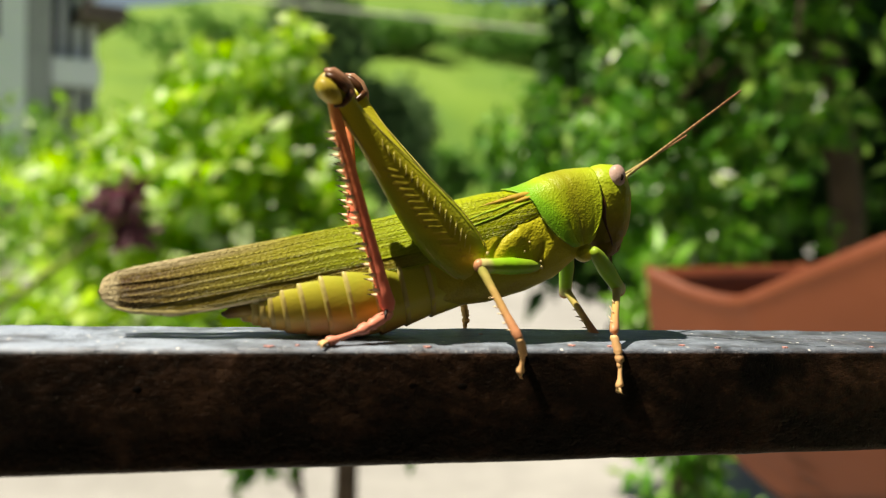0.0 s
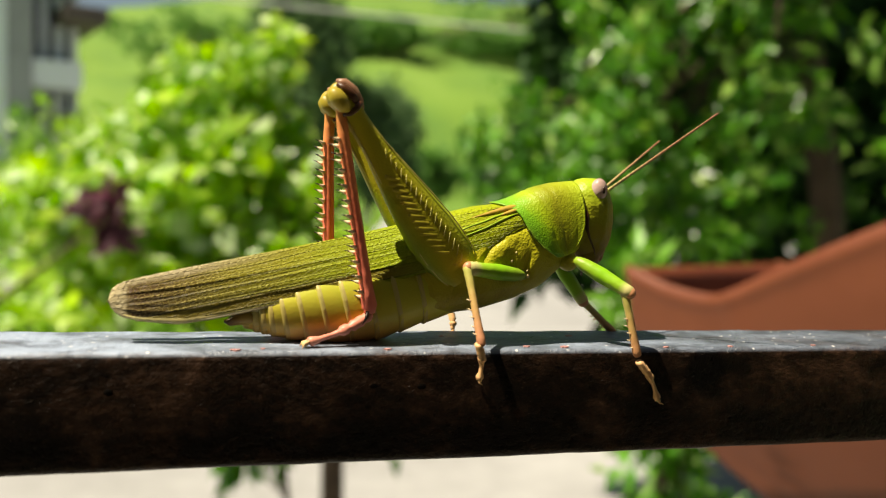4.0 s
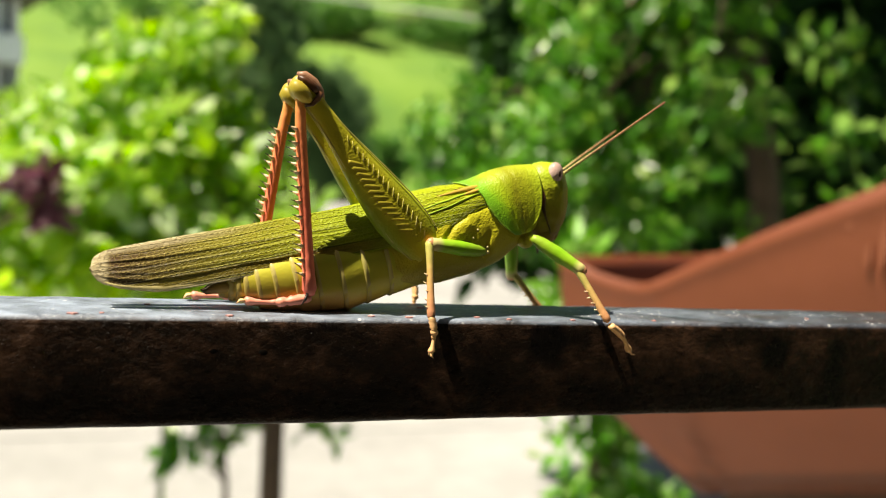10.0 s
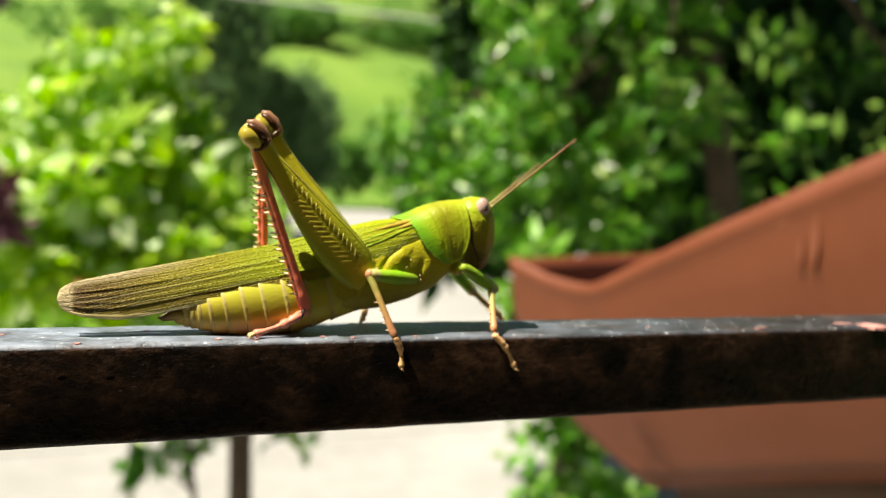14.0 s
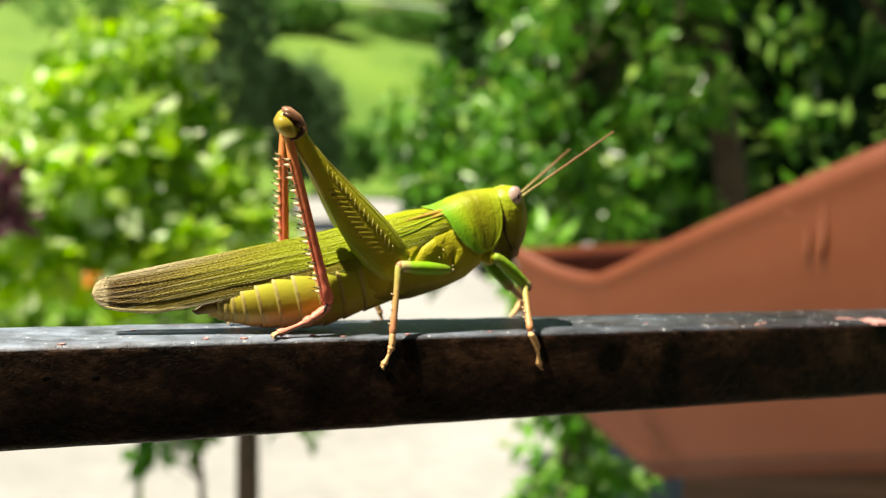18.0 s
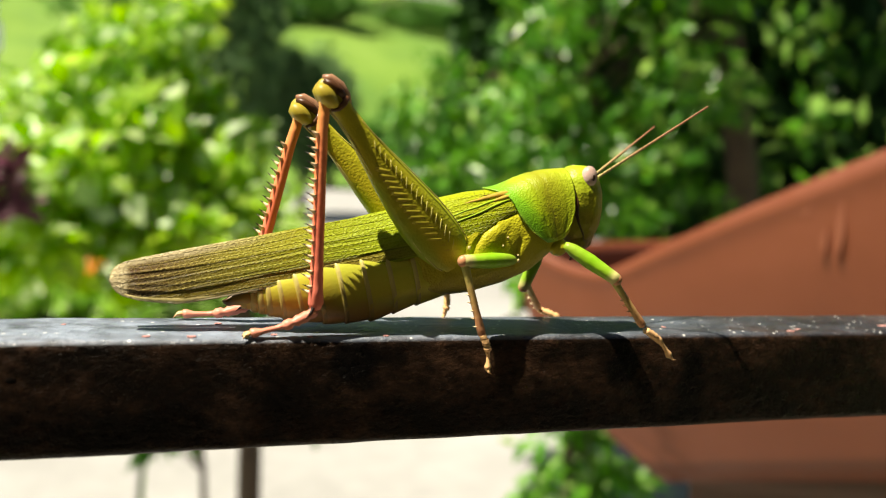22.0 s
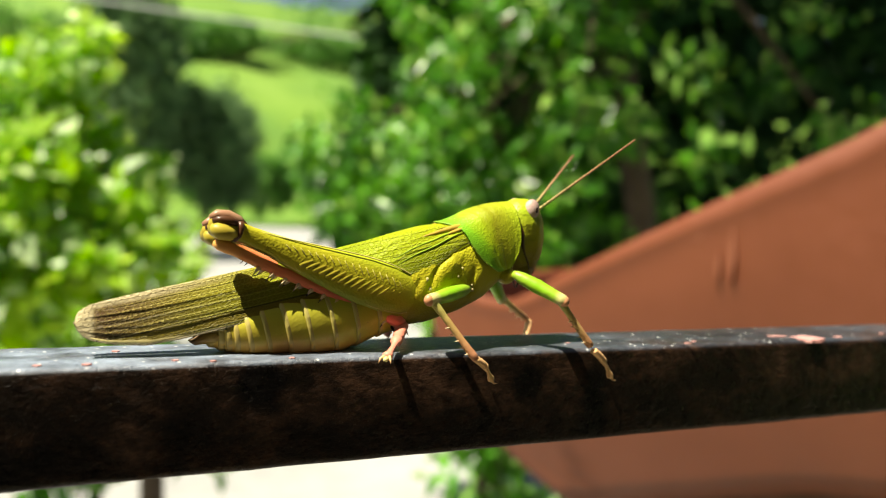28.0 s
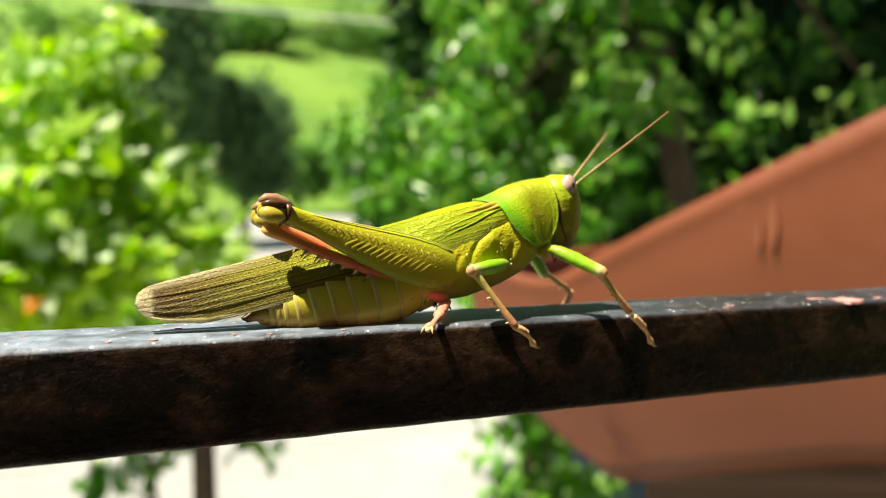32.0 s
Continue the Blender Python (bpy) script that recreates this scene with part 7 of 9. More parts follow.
    walk(limb['front_near_tibia'], [(0, pose(0.03624, -0.00201, 0.00706, -133.35, 33.18, -117.32)), (0.5, pose(0.0356, -0.00123, 0.00693, -135.79, 31.88, -118.5)), (1, pose(0.03488, -0.00052, 0.00687, -137.46, 31.17, -119.42)), (1.5, pose(0.03681, -0.00262, 0.00738, -115.57, 39.15, -106.81)), (2, pose(0.03797, -0.00498, 0.00851, -82.58, 48.89, -84.4)), (2.5, pose(0.03687, -0.0089, 0.00878, -47.4, 68.66, -49.42)), (3, pose(0.03423, -0.01179, 0.00997, 10.64, 61.21, 12.1)), (3.5, pose(0.03529, -0.01091, 0.00937, -0.43, 69.25, -0.46)), (4, pose(0.03632, -0.00964, 0.00881, -40.34, 74.79, -41.35)), (4.5, pose(0.03714, -0.00806, 0.00841, -84.65, 67.83, -85.04)), (5, pose(0.03762, -0.0064, 0.00821, -100.78, 56.93, -99.07)), (5.5, pose(0.03779, -0.0049, 0.0082, -107.42, 48.94, -103.31)), (6, pose(0.03702, -0.00361, 0.00729, -128.42, 37.33, -115.68)), (7, pose(0.03634, -0.00255, 0.0069, -138.84, 30.08, -119.82)), (7.5, pose(0.03577, -0.00145, 0.00694, -138.97, 30.53, -120.27)), (8, pose(0.03507, -0.00044, 0.00708, -138.19, 31.74, -120.46)), (8.5, pose(0.03565, -0.00127, 0.00695, -139.93, 33.86, -123.52)), (9, pose(0.03616, -0.00216, 0.0069, -141.23, 36.57, -126.56)), (9.5, pose(0.03715, -0.00502, 0.0073, -101.27, 50, -98.68)), (10, pose(0.03724, -0.00784, 0.0084, -43.08, 52.64, -49.63)), (10.5, pose(0.03641, -0.0094, 0.00865, -20.56, 57.14, -24.06)), (11, pose(0.03531, -0.01074, 0.00907, 1.78, 54.97, 2.17)), (11.5, pose(0.03695, -0.00649, 0.00732, -92.48, 62.57, -92.2)), (12, pose(0.03636, -0.00158, 0.00743, -133.27, 35.27, -118.52)), (12.5, pose(0.03532, -0.00065, 0.00711, -136.34, 29.93, -117.61)), (13, pose(0.03414, 0.00015, 0.00695, -138.71, 25.91, -116.45)), (13.5, pose(0.03608, -0.00092, 0.00761, -126.87, 33.23, -112.35)), (14, pose(0.03758, -0.00229, 0.00866, -111.46, 43.5, -105.14)), (14.5, pose(0.03692, -0.00918, 0.00921, -4.14, 50.09, -5.38)), (15.5, pose(0.03602, -0.00996, 0.00882, 5.05, 53.62, 6.26)), (16.5, pose(0.035, -0.01063, 0.00853, 15.21, 55.84, 18.19)), (17, pose(0.03763, -0.00383, 0.00807, -84.35, 45.55, -85.96)), (17.5, pose(0.03739, -0.00369, 0.00775, -95.91, 45.59, -94.23)), (18, pose(0.03713, -0.00356, 0.00744, -107.11, 45.05, -102.29)), (18.5, pose(0.0358, -0.00832, 0.00701, -102.47, 82.45, -102.36)), (19, pose(0.03265, -0.01179, 0.00866, 51.32, 61.4, 54.9)), (19.5, pose(0.03464, -0.00727, 0.00567, -163.2, 69.43, -162.13)), (20, pose(0.03479, -0.00149, 0.00618, -144.2, 35.59, -128.9)), (20.5, pose(0.0334, -0.00768, 0.00527, -175.7, 61.22, -175.09)), (21, pose(0.03054, -0.0121, 0.00885, 81.2, 64.65, 82.04)), (21.5, pose(0.0344, -0.01066, 0.00801, 38.02, 63.54, 41.13)), (22, pose(0.03726, -0.00771, 0.00833, -2.36, 51.73, -3)), (22.5, pose(0.03675, -0.00846, 0.00816, 12.47, 54.43, 15.21)), (23, pose(0.03615, -0.00917, 0.00806, 28.85, 54.18, 34.19)), (23.5, pose(0.03473, -0.0106, 0.00822, 38.49, 53.51, 44.68)), (24, pose(0.03306, -0.01166, 0.00862, 45.18, 53.08, 51.54)), (24.5, pose(0.02934, -0.01212, 0.00923, -152.92, 44.09, -143.69)), (25, pose(0.03131, -0.01128, 0.00753, -158.03, 39.3, -147.5)), (25.5, pose(0.03396, -0.00864, 0.00596, -160.68, 28.69, -143.85)), (26, pose(0.03569, -0.00501, 0.00591, -154.77, 26.72, -133.66)), (26.5, pose(0.0361, -0.00246, 0.00671, -141.14, 32.64, -123.8)), (27, pose(0.03729, -0.00312, 0.00779, -124.51, 41.05, -114.3)), (27.5, pose(0.03736, -0.00685, 0.008, -76.58, 59.87, -78.34)), (28, pose(0.03605, -0.01015, 0.00915, -9.61, 52.26, -12.09)), (29, pose(0.0359, -0.0105, 0.00951, -3.29, 49.39, -4.33)), (30, pose(0.03643, -0.0099, 0.00937, -2.76, 49.2, -3.64)), (31, pose(0.03663, -0.00953, 0.00917, -3.7, 49.67, -4.85)), (32, pose(0.0364, -0.00986, 0.00927, -2.32, 48.71, -3.09))])
    walk(limb['front_near_tarsus'], [(0, pose(0.03205, -0.01013, 0.00109, -70.2, 77.16, -70.66)), (0.5, pose(0.03117, -0.00938, 0.00116, -72.57, 75.76, -73.08)), (1, pose(0.03029, -0.00866, 0.00122, -74.18, 74.39, -74.74)), (1.5, pose(0.03436, -0.01073, 0.00048, 2.92, 65.99, 3.2)), (2, pose(0.03867, -0.01213, 0.00028, 13.85, 48.93, 18.1)), (2.5, pose(0.03946, -0.01192, -0.00139, 15.27, 49.58, 19.73)), (3, pose(0.03937, -0.01069, 0.00039, -3.18, 64.9, -3.51)), (3.5, pose(0.03916, -0.01094, -0.00085, -0.07, 62.59, -0.08)), (4, pose(0.03847, -0.01153, -0.00173, 8.88, 55.83, 10.69)), (4.5, pose(0.03749, -0.01216, -0.00171, 14.79, 50.89, 18.8)), (5, pose(0.03668, -0.01229, -0.00094, 14.73, 53.52, 18.11)), (5.5, pose(0.03614, -0.01188, -0.00004, 9.1, 58.91, 10.6)), (6, pose(0.03326, -0.01144, 0.00067, -22.3, 73.44, -23.16)), (6.5, pose(0.03244, -0.01112, 0.00104, -46.86, 74.86, -47.87)), (7, pose(0.03164, -0.01075, 0.00143, -72.95, 73.29, -73.63)), (7.5, pose(0.03103, -0.00957, 0.00139, -85.98, 75.1, -86.11)), (8, pose(0.03036, -0.00845, 0.00134, -101.05, 76.08, -100.73)), (8.5, pose(0.03064, -0.00883, 0.00086, -62.27, 79.65, -62.65)), (9, pose(0.03093, -0.0092, 0.00039, -20.43, 77.16, -20.91)), (9.5, pose(0.03609, -0.01196, -0.00107, 21.75, 49.92, 27.54)), (10, pose(0.04154, -0.01289, -0.00028, 15.12, 39.87, 22.85)), (10.5, pose(0.04182, -0.01182, -0.00053, 11.58, 47.59, 15.52)), (11, pose(0.04157, -0.0105, 0.00012, -0.65, 56.51, -0.78)), (11.5, pose(0.03676, -0.01151, -0.00237, 18, 49.02, 23.28)), (12, pose(0.0321, -0.00942, 0.00113, -37.4, 77.46, -38.07)), (12.5, pose(0.03093, -0.00903, 0.00166, -79.64, 78.64, -79.84)), (13, pose(0.02976, -0.00865, 0.00218, -112.89, 74.38, -112.13)), (13.5, pose(0.0326, -0.00937, 0.00163, -27.58, 72.33, -28.73)), (14, pose(0.03551, -0.00994, 0.00114, -2.77, 54.03, -3.42)), (14.5, pose(0.0439, -0.00983, 0.00083, -0.57, 47.53, -0.77)), (15.5, pose(0.04246, -0.00925, 0.00003, 0.61, 52.81, 0.77)), (16.5, pose(0.04083, -0.00872, -0.00051, 2.43, 58.14, 2.87)), (17, pose(0.03817, -0.01146, 0.00027, 22.71, 53.6, 27.48)), (17.5, pose(0.03683, -0.01132, -0.00005, 27.04, 56.12, 31.59)), (18, pose(0.03549, -0.0111, -0.00029, 31.29, 59.26, 35.27)), (18.5, pose(0.03549, -0.00972, -0.00382, 24.54, 50.62, 30.58)), (19, pose(0.03566, -0.00751, -0.00093, -14, 78.88, -14.25)), (19.5, pose(0.03099, -0.00845, -0.00455, 5.31, 53.13, 6.63)), (20, pose(0.02921, -0.0084, -0.00018, -133.14, 88.2, -133.12)), (20.5, pose(0.02816, -0.00813, -0.00431, 2.4, 45.47, 3.36)), (21, pose(0.03119, -0.00747, -0.00102, 4.01, 74.35, 4.17)), (21.5, pose(0.03806, -0.00746, -0.00176, 3.37, 54.39, 4.15)), (22, pose(0.04401, -0.00806, -0.00024, 6.88, 39.62, 10.72)), (22.5, pose(0.04288, -0.00679, -0.00072, 4.33, 42.65, 6.38)), (23, pose(0.04144, -0.00558, -0.0008, 1.06, 46.35, 1.46)), (23.5, pose(0.03935, -0.00603, -0.00056, -3.78, 50.3, -4.91)), (24, pose(0.03714, -0.00652, -0.00011, -8.75, 54.51, -10.7)), (24.5, pose(0.02302, -0.01676, 0.00163, 25.28, 41.68, 35.39)), (25, pose(0.02418, -0.01582, 0.00061, 20.13, 34.95, 32.62)), (25.5, pose(0.02622, -0.01429, 0.00072, 21.28, 40.95, 30.72)), (26, pose(0.02896, -0.01207, 0.001, 21.48, 53.85, 25.98)), (26.5, pose(0.03099, -0.0101, 0.00082, 16.66, 59.75, 19.11)), (27, pose(0.0339, -0.01062, 0.00061, 2.51, 52.91, 3.15)), (27.5, pose(0.03847, -0.01221, -0.00145, 14.66, 34.63, 24.71)), (28, pose(0.04259, -0.01155, 0.00051, 11.62, 44.8, 16.27)), (28.5, pose(0.0428, -0.01129, 0.00085, 7.74, 46.58, 10.6)), (29, pose(0.04299, -0.01103, 0.00122, 3.36, 48.1, 4.52)), (30, pose(0.04355, -0.01035, 0.0011, 7.36, 48.31, 9.82)), (31, pose(0.04368, -0.01013, 0.00084, 9.79, 43.43, 14.09)), (32, pose(0.0436, -0.01025, 0.00106, 10.02, 46.19, 13.75))])
    walk(limb['hind_far_femur'], [(0, pose(0.01413, 0.00365, 0.00849, -155.4, -53.31, 150.28)), (1, pose(0.01413, 0.00365, 0.00849, -161.32, -55.33, 157.66)), (1.5, pose(0.01413, 0.00365, 0.00849, -169.03, -53.69, 166.48)), (2, pose(0.01413, 0.00365, 0.00849, -175.7, -51.47, 174.51)), (3, pose(0.01413, 0.00365, 0.00849, -175.28, -52.04, 174.02)), (5.5, pose(0.01413, 0.00365, 0.00849, -176.38, -51.97, 175.41)), (6, pose(0.01413, 0.00365, 0.00849, -176.76, -50.28, 175.79)), (7, pose(0.01413, 0.00365, 0.00849, -176.83, -49.02, 175.8)), (7.5, pose(0.01413, 0.00365, 0.00849, -173.81, -53.4, 172.3)), (8, pose(0.01413, 0.00365, 0.00849, -169.58, -57.58, 167.71)), (8.5, pose(0.01413, 0.00365, 0.00849, -175.85, -55.58, 174.97)), (9, pose(0.01413, 0.00365, 0.00849, 178.8, -53.22, -178.5)), (9.5, pose(0.01413, 0.00365, 0.00849, -178.93, -50.44, 178.62)), (10, pose(0.01413, 0.00365, 0.00849, -177.07, -47.63, 176.03)), (11, pose(0.01413, 0.00365, 0.00849, -176.91, -57.59, 176.34)), (12, pose(0.01413, 0.00365, 0.00849, -175.84, -52.83, 174.79)), (13, pose(0.01413, 0.00365, 0.00849, -175.41, -56.43, 174.5)), (14, pose(0.01413, 0.00365, 0.00849, -173.68, -55.81, 172.37)), (14.5, pose(0.01413, 0.00365, 0.00849, -173.95, -55.77, 172.7)), (16.5, pose(0.01413, 0.00365, 0.00849, -175.52, -53, 174.4)), (17, pose(0.01413, 0.00365, 0.00849, -166.22, -57.47, 163.78)), (17.5, pose(0.01413, 0.00365, 0.00849, -171.76, -55.17, 170)), (18, pose(0.01413, 0.00365, 0.00849, -176.43, -52.63, 175.52)), (19, pose(0.01413, 0.00365, 0.00849, -176.27, -52.66, 175.31)), (20, pose(0.01413, 0.00365, 0.00849, -177.3, -45.52, 176.21)), (23, pose(0.01413, 0.00365, 0.00849, -176.91, -42.65, 175.44)), (24, pose(0.01413, 0.00365, 0.00849, -175.74, -48.71, 174.34)), (24.5, pose(0.01413, 0.00365, 0.00849, 173.66, -49.19, -171.65)), (25, pose(0.01413, 0.00365, 0.00849, 176.16, -43.55, -174.44)), (25.5, pose(0.01413, 0.00365, 0.00849, 177.9, -37.59, -176.56)), (26.5, pose(0.01413, 0.00365, 0.00849, 179.65, -25.7, -179.19)), (27, pose(0.01413, 0.00365, 0.00849, 179.66, -20.75, -179.03)), (28, pose(0.01413, 0.00365, 0.00849, 179.06, -16.82, -176.74)), (31, pose(0.01413, 0.00365, 0.00849, 178.52, -16.69, -174.88)), (32, pose(0.01413, 0.00365, 0.00849, 178.56, -16.78, -175.03))])
    walk(limb['hind_far_tibia'], [(0, pose(-0.00323, 0.01356, 0.03533, -79, 74.02, -79.42)), (0.5, pose(-0.00338, 0.01223, 0.03569, -87.91, 76.85, -87.97)), (1, pose(-0.00348, 0.01088, 0.03602, -101.25, 79.2, -101.05)), (1.5, pose(-0.00514, 0.00828, 0.03546, -77.62, 84.01, -77.69)), (2, pose(-0.00662, 0.00564, 0.03467, -13.86, 85.58, -13.9)), (2.5, pose(-0.00648, 0.00572, 0.03478, -17.4, 86.03, -17.44)), (3, pose(-0.00634, 0.00579, 0.03488, -21.75, 86.46, -21.79)), (3.5, pose(-0.00636, 0.00569, 0.03488, -23.54, 87.2, -23.56)), (4, pose(-0.00637, 0.00559, 0.03487, -26.54, 87.94, -26.55)), (4.5, pose(-0.00639, 0.0055, 0.03487, -32.74, 88.67, -32.75)), (5, pose(-0.0064, 0.0054, 0.03486, -52.43, 89.35, -52.43)), (5.5, pose(-0.00642, 0.0053, 0.03486, -136.01, 89.55, -136.01)), (6, pose(-0.0072, 0.00522, 0.03423, -178.78, 85.99, -178.78)), (6.5, pose(-0.00748, 0.00524, 0.034, -176.34, 84.51, -176.33)), (7, pose(-0.00776, 0.00526, 0.03376, -175.15, 83.03, -175.11)), (7.5, pose(-0.00564, 0.00632, 0.03536, -154.76, 83.91, -154.64)), (8, pose(-0.0034, 0.00747, 0.03674, -133.86, 83.7, -133.68)), (8.5, pose(-0.00471, 0.00531, 0.0361, -164.85, 82.12, -164.71)), (9, pose(-0.0059, 0.00312, 0.0353, 177.94, 78.87, 177.9)), (9.5, pose(-0.00718, 0.00416, 0.03429, 179.51, 80.81, 179.5)), (10, pose(-0.00837, 0.00521, 0.03322, -178.05, 82.58, -178.03)), (10.5, pose(-0.00615, 0.005, 0.03508, -5.61, 88.33, -5.61)), (11, pose(-0.00377, 0.00479, 0.03675, -0.14, 79.61, -0.14)), (11.5, pose(-0.0049, 0.00514, 0.03598, -3.03, 83.45, -3.05)), (12, pose(-0.00601, 0.00548, 0.03516, -14.36, 87.28, -14.37)), (13, pose(-0.00429, 0.00542, 0.03638, -13.35, 86.54, -13.38)), (13.5, pose(-0.0044, 0.00578, 0.03628, -25, 86.68, -25.04)), (14, pose(-0.00451, 0.00615, 0.03618, -37.14, 86.67, -37.19)), (14.5, pose(-0.00454, 0.00604, 0.03616, -35.64, 86.88, -35.68)), (15.5, pose(-0.00524, 0.00583, 0.0357, -36.17, 87.65, -36.2)), (16, pose(-0.00558, 0.00572, 0.03546, -36.87, 88.05, -36.88)), (16.5, pose(-0.00591, 0.00561, 0.03522, -38.16, 88.46, -38.17)), (17, pose(-0.00315, 0.00867, 0.03671, -98.65, 83.26, -98.59)), (17.5, pose(-0.00469, 0.00697, 0.03597, -80.52, 86.42, -80.54)), (18, pose(-0.00612, 0.00524, 0.03509, -10.55, 87.99, -10.55)), (18.5, pose(-0.00611, 0.00527, 0.03509, -59.94, 89.54, -59.95)), (19, pose(-0.0061, 0.00531, 0.0351, -163.55, 88.42, -163.54)), (19.5, pose(-0.00773, 0.00525, 0.03378, -173.43, 86.14, -173.41)), (20, pose(-0.00927, 0.0052, 0.03237, -176.43, 83.68, -176.41)), (21, pose(-0.00974, 0.00524, 0.0319, -176.69, 79.87, -176.64)), (22, pose(-0.01007, 0.00534, 0.03154, -176.51, 77.25, -176.42)), (23, pose(-0.01041, 0.0056, 0.03117, -176.58, 70.56, -176.37)), (23.5, pose(-0.00916, 0.00574, 0.03243, -173.19, 72.64, -172.86)), (24, pose(-0.00785, 0.00583, 0.03364, -168.8, 74.45, -168.39)), (24.5, pose(-0.00751, 0.00047, 0.03382, 33.19, 77.21, 33.85)), (25, pose(-0.01001, 0.0013, 0.03155, 7.67, 68.37, 8.24)), (25.5, pose(-0.01234, 0.00205, 0.02891, -1.5, 57.11, -1.79)), (26, pose(-0.01437, 0.00271, 0.02601, -4.57, 45.64, -6.38)), (26.5, pose(-0.01602, 0.00322, 0.02301, -5.03, 35.19, -8.68)), (27, pose(-0.01716, 0.00312, 0.02035, -4.16, 28.35, -8.71)), (28, pose(-0.01785, 0.00183, 0.01818, -3.84, 25.68, -8.81)), (29, pose(-0.0179, 0.00145, 0.01794, -3.18, 25.31, -7.41)), (30, pose(-0.01788, 0.00128, 0.01796, -2.62, 25.02, -6.18)), (31, pose(-0.0178, 0.00078, 0.0181, -2.57, 25.77, -5.9)), (32, pose(-0.01779, 0.00087, 0.01815, -2.59, 25.7, -5.96))])
    walk(limb['hind_far_tarsus'], [(0, pose(-0.00164, 0.00504, 0.00504, -177.53, 28.02, -174.75)), (0.5, pose(-0.00312, 0.00506, 0.00501, -177.93, 27.61, -175.54)), (1, pose(-0.00461, 0.00509, 0.00507, -178.22, 27.67, -176.18)), (2, pose(-0.00427, 0.00506, 0.00326, -179.22, 15.95, -177.18)), (3, pose(-0.00454, 0.00507, 0.00343, -179.04, 16.42, -176.6)), (5.5, pose(-0.0066, 0.00513, 0.00335, -179.38, 16.49, -177.8)), (6, pose(-0.0094, 0.00517, 0.0028, -179.61, 11.1, -177.96)), (6.5, pose(-0.01049, 0.00504, 0.00263, -179.89, 10.95, -179.43)), (7, pose(-0.01157, 0.00493, 0.00248, 179.83, 11.01, 179.11)), (7.5, pose(-0.00867, 0.00489, 0.00403, 179.78, 20.4, 179.37)), (8, pose(-0.00579, 0.00497, 0.00543, 179.76, 28.94, 179.51)), (9, pose(-0.01198, 0.00334, 0.00438, 179.81, 23.05, 179.52)), (10, pose(-0.01244, 0.00507, 0.00198, 179.54, 6.95, 176.21)), (10.5, pose(-0.00524, 0.00491, 0.00359, 179.31, 17.82, 177.74)), (11, pose(0.00192, 0.00478, 0.00576, 179.74, 31.37, 179.49)), (11.5, pose(-0.00131, 0.00495, 0.00468, -179.79, 24.74, -179.49)), (12, pose(-0.00456, 0.00511, 0.00369, -179.54, 18.49, -178.56)), (13, pose(-0.00244, 0.00498, 0.00493, -179.49, 23.79, -178.73)), (14, pose(-0.00305, 0.00504, 0.00472, -179.51, 23.5, -178.76)), (14.5, pose(-0.00315, 0.00504, 0.0047, -179.6, 23.44, -178.98)), (15.5, pose(-0.0042, 0.00507, 0.00422, -179.95, 22.58, -179.87)), (16, pose(-0.00472, 0.00508, 0.00397, 179.89, 22.11, 179.7)), (16.5, pose(-0.00525, 0.00509, 0.00372, 179.73, 21.62, 179.26)), (17, pose(-0.0037, 0.00502, 0.00542, 179.74, 31.28, 179.5)), (18, pose(-0.00503, 0.00503, 0.0036, 179.7, 22.44, 179.21)), (19, pose(-0.00694, 0.00506, 0.0036, 178.85, 23.55, 177.13)), (20, pose(-0.01273, 0.00498, 0.00106, 179.21, 7.42, 173.87)), (21, pose(-0.01527, 0.00492, 0.00088, 179.09, 5.42, 170.49)), (22, pose(-0.01702, 0.0049, 0.00081, 178.64, 8.34, 170.7)), (22.5, pose(-0.01896, 0.00493, 0.00108, 178.28, 9.64, 169.83)), (23, pose(-0.02087, 0.00494, 0.00145, 177.79, 11.44, 168.98)), (23.5, pose(-0.01849, 0.00457, 0.00236, 168.29, 16.15, 143.31)), (24, pose(-0.01612, 0.00413, 0.00328, 148.69, 17.91, 116.82)), (24.5, pose(-0.00172, 0.00436, 0.0031, 177.08, 13.24, 167.45)), (25, pose(0.00148, 0.00296, 0.00226, 175.44, 9.49, 154.16)), (25.5, pose(0.00476, 0.00152, 0.00245, 168.38, 11.75, 134.71)), (26, pose(0.00752, 0.00026, 0.00348, 138.84, 19.28, 110.69)), (26.5, pose(0.00943, -0.00066, 0.00485, 80.86, 25.26, 86.07)), (27, pose(0.01025, -0.00108, 0.00539, 84.83, 28.86, 87.5)), (27.5, pose(0.01021, -0.0018, 0.00496, 67.94, 23.97, 80.65)), (28, pose(0.01021, -0.00252, 0.00452, 49.19, 18.65, 74.56)), (29, pose(0.01035, -0.00223, 0.00447, 38.68, 15.36, 71.7)), (30, pose(0.0105, -0.00179, 0.00464, 39.53, 15.58, 71.97)), (31, pose(0.01042, -0.00213, 0.00441, 37.25, 13.99, 72.37)), (32, pose(0.01044, -0.00208, 0.00449, 34.36, 13.27, 71.44))])
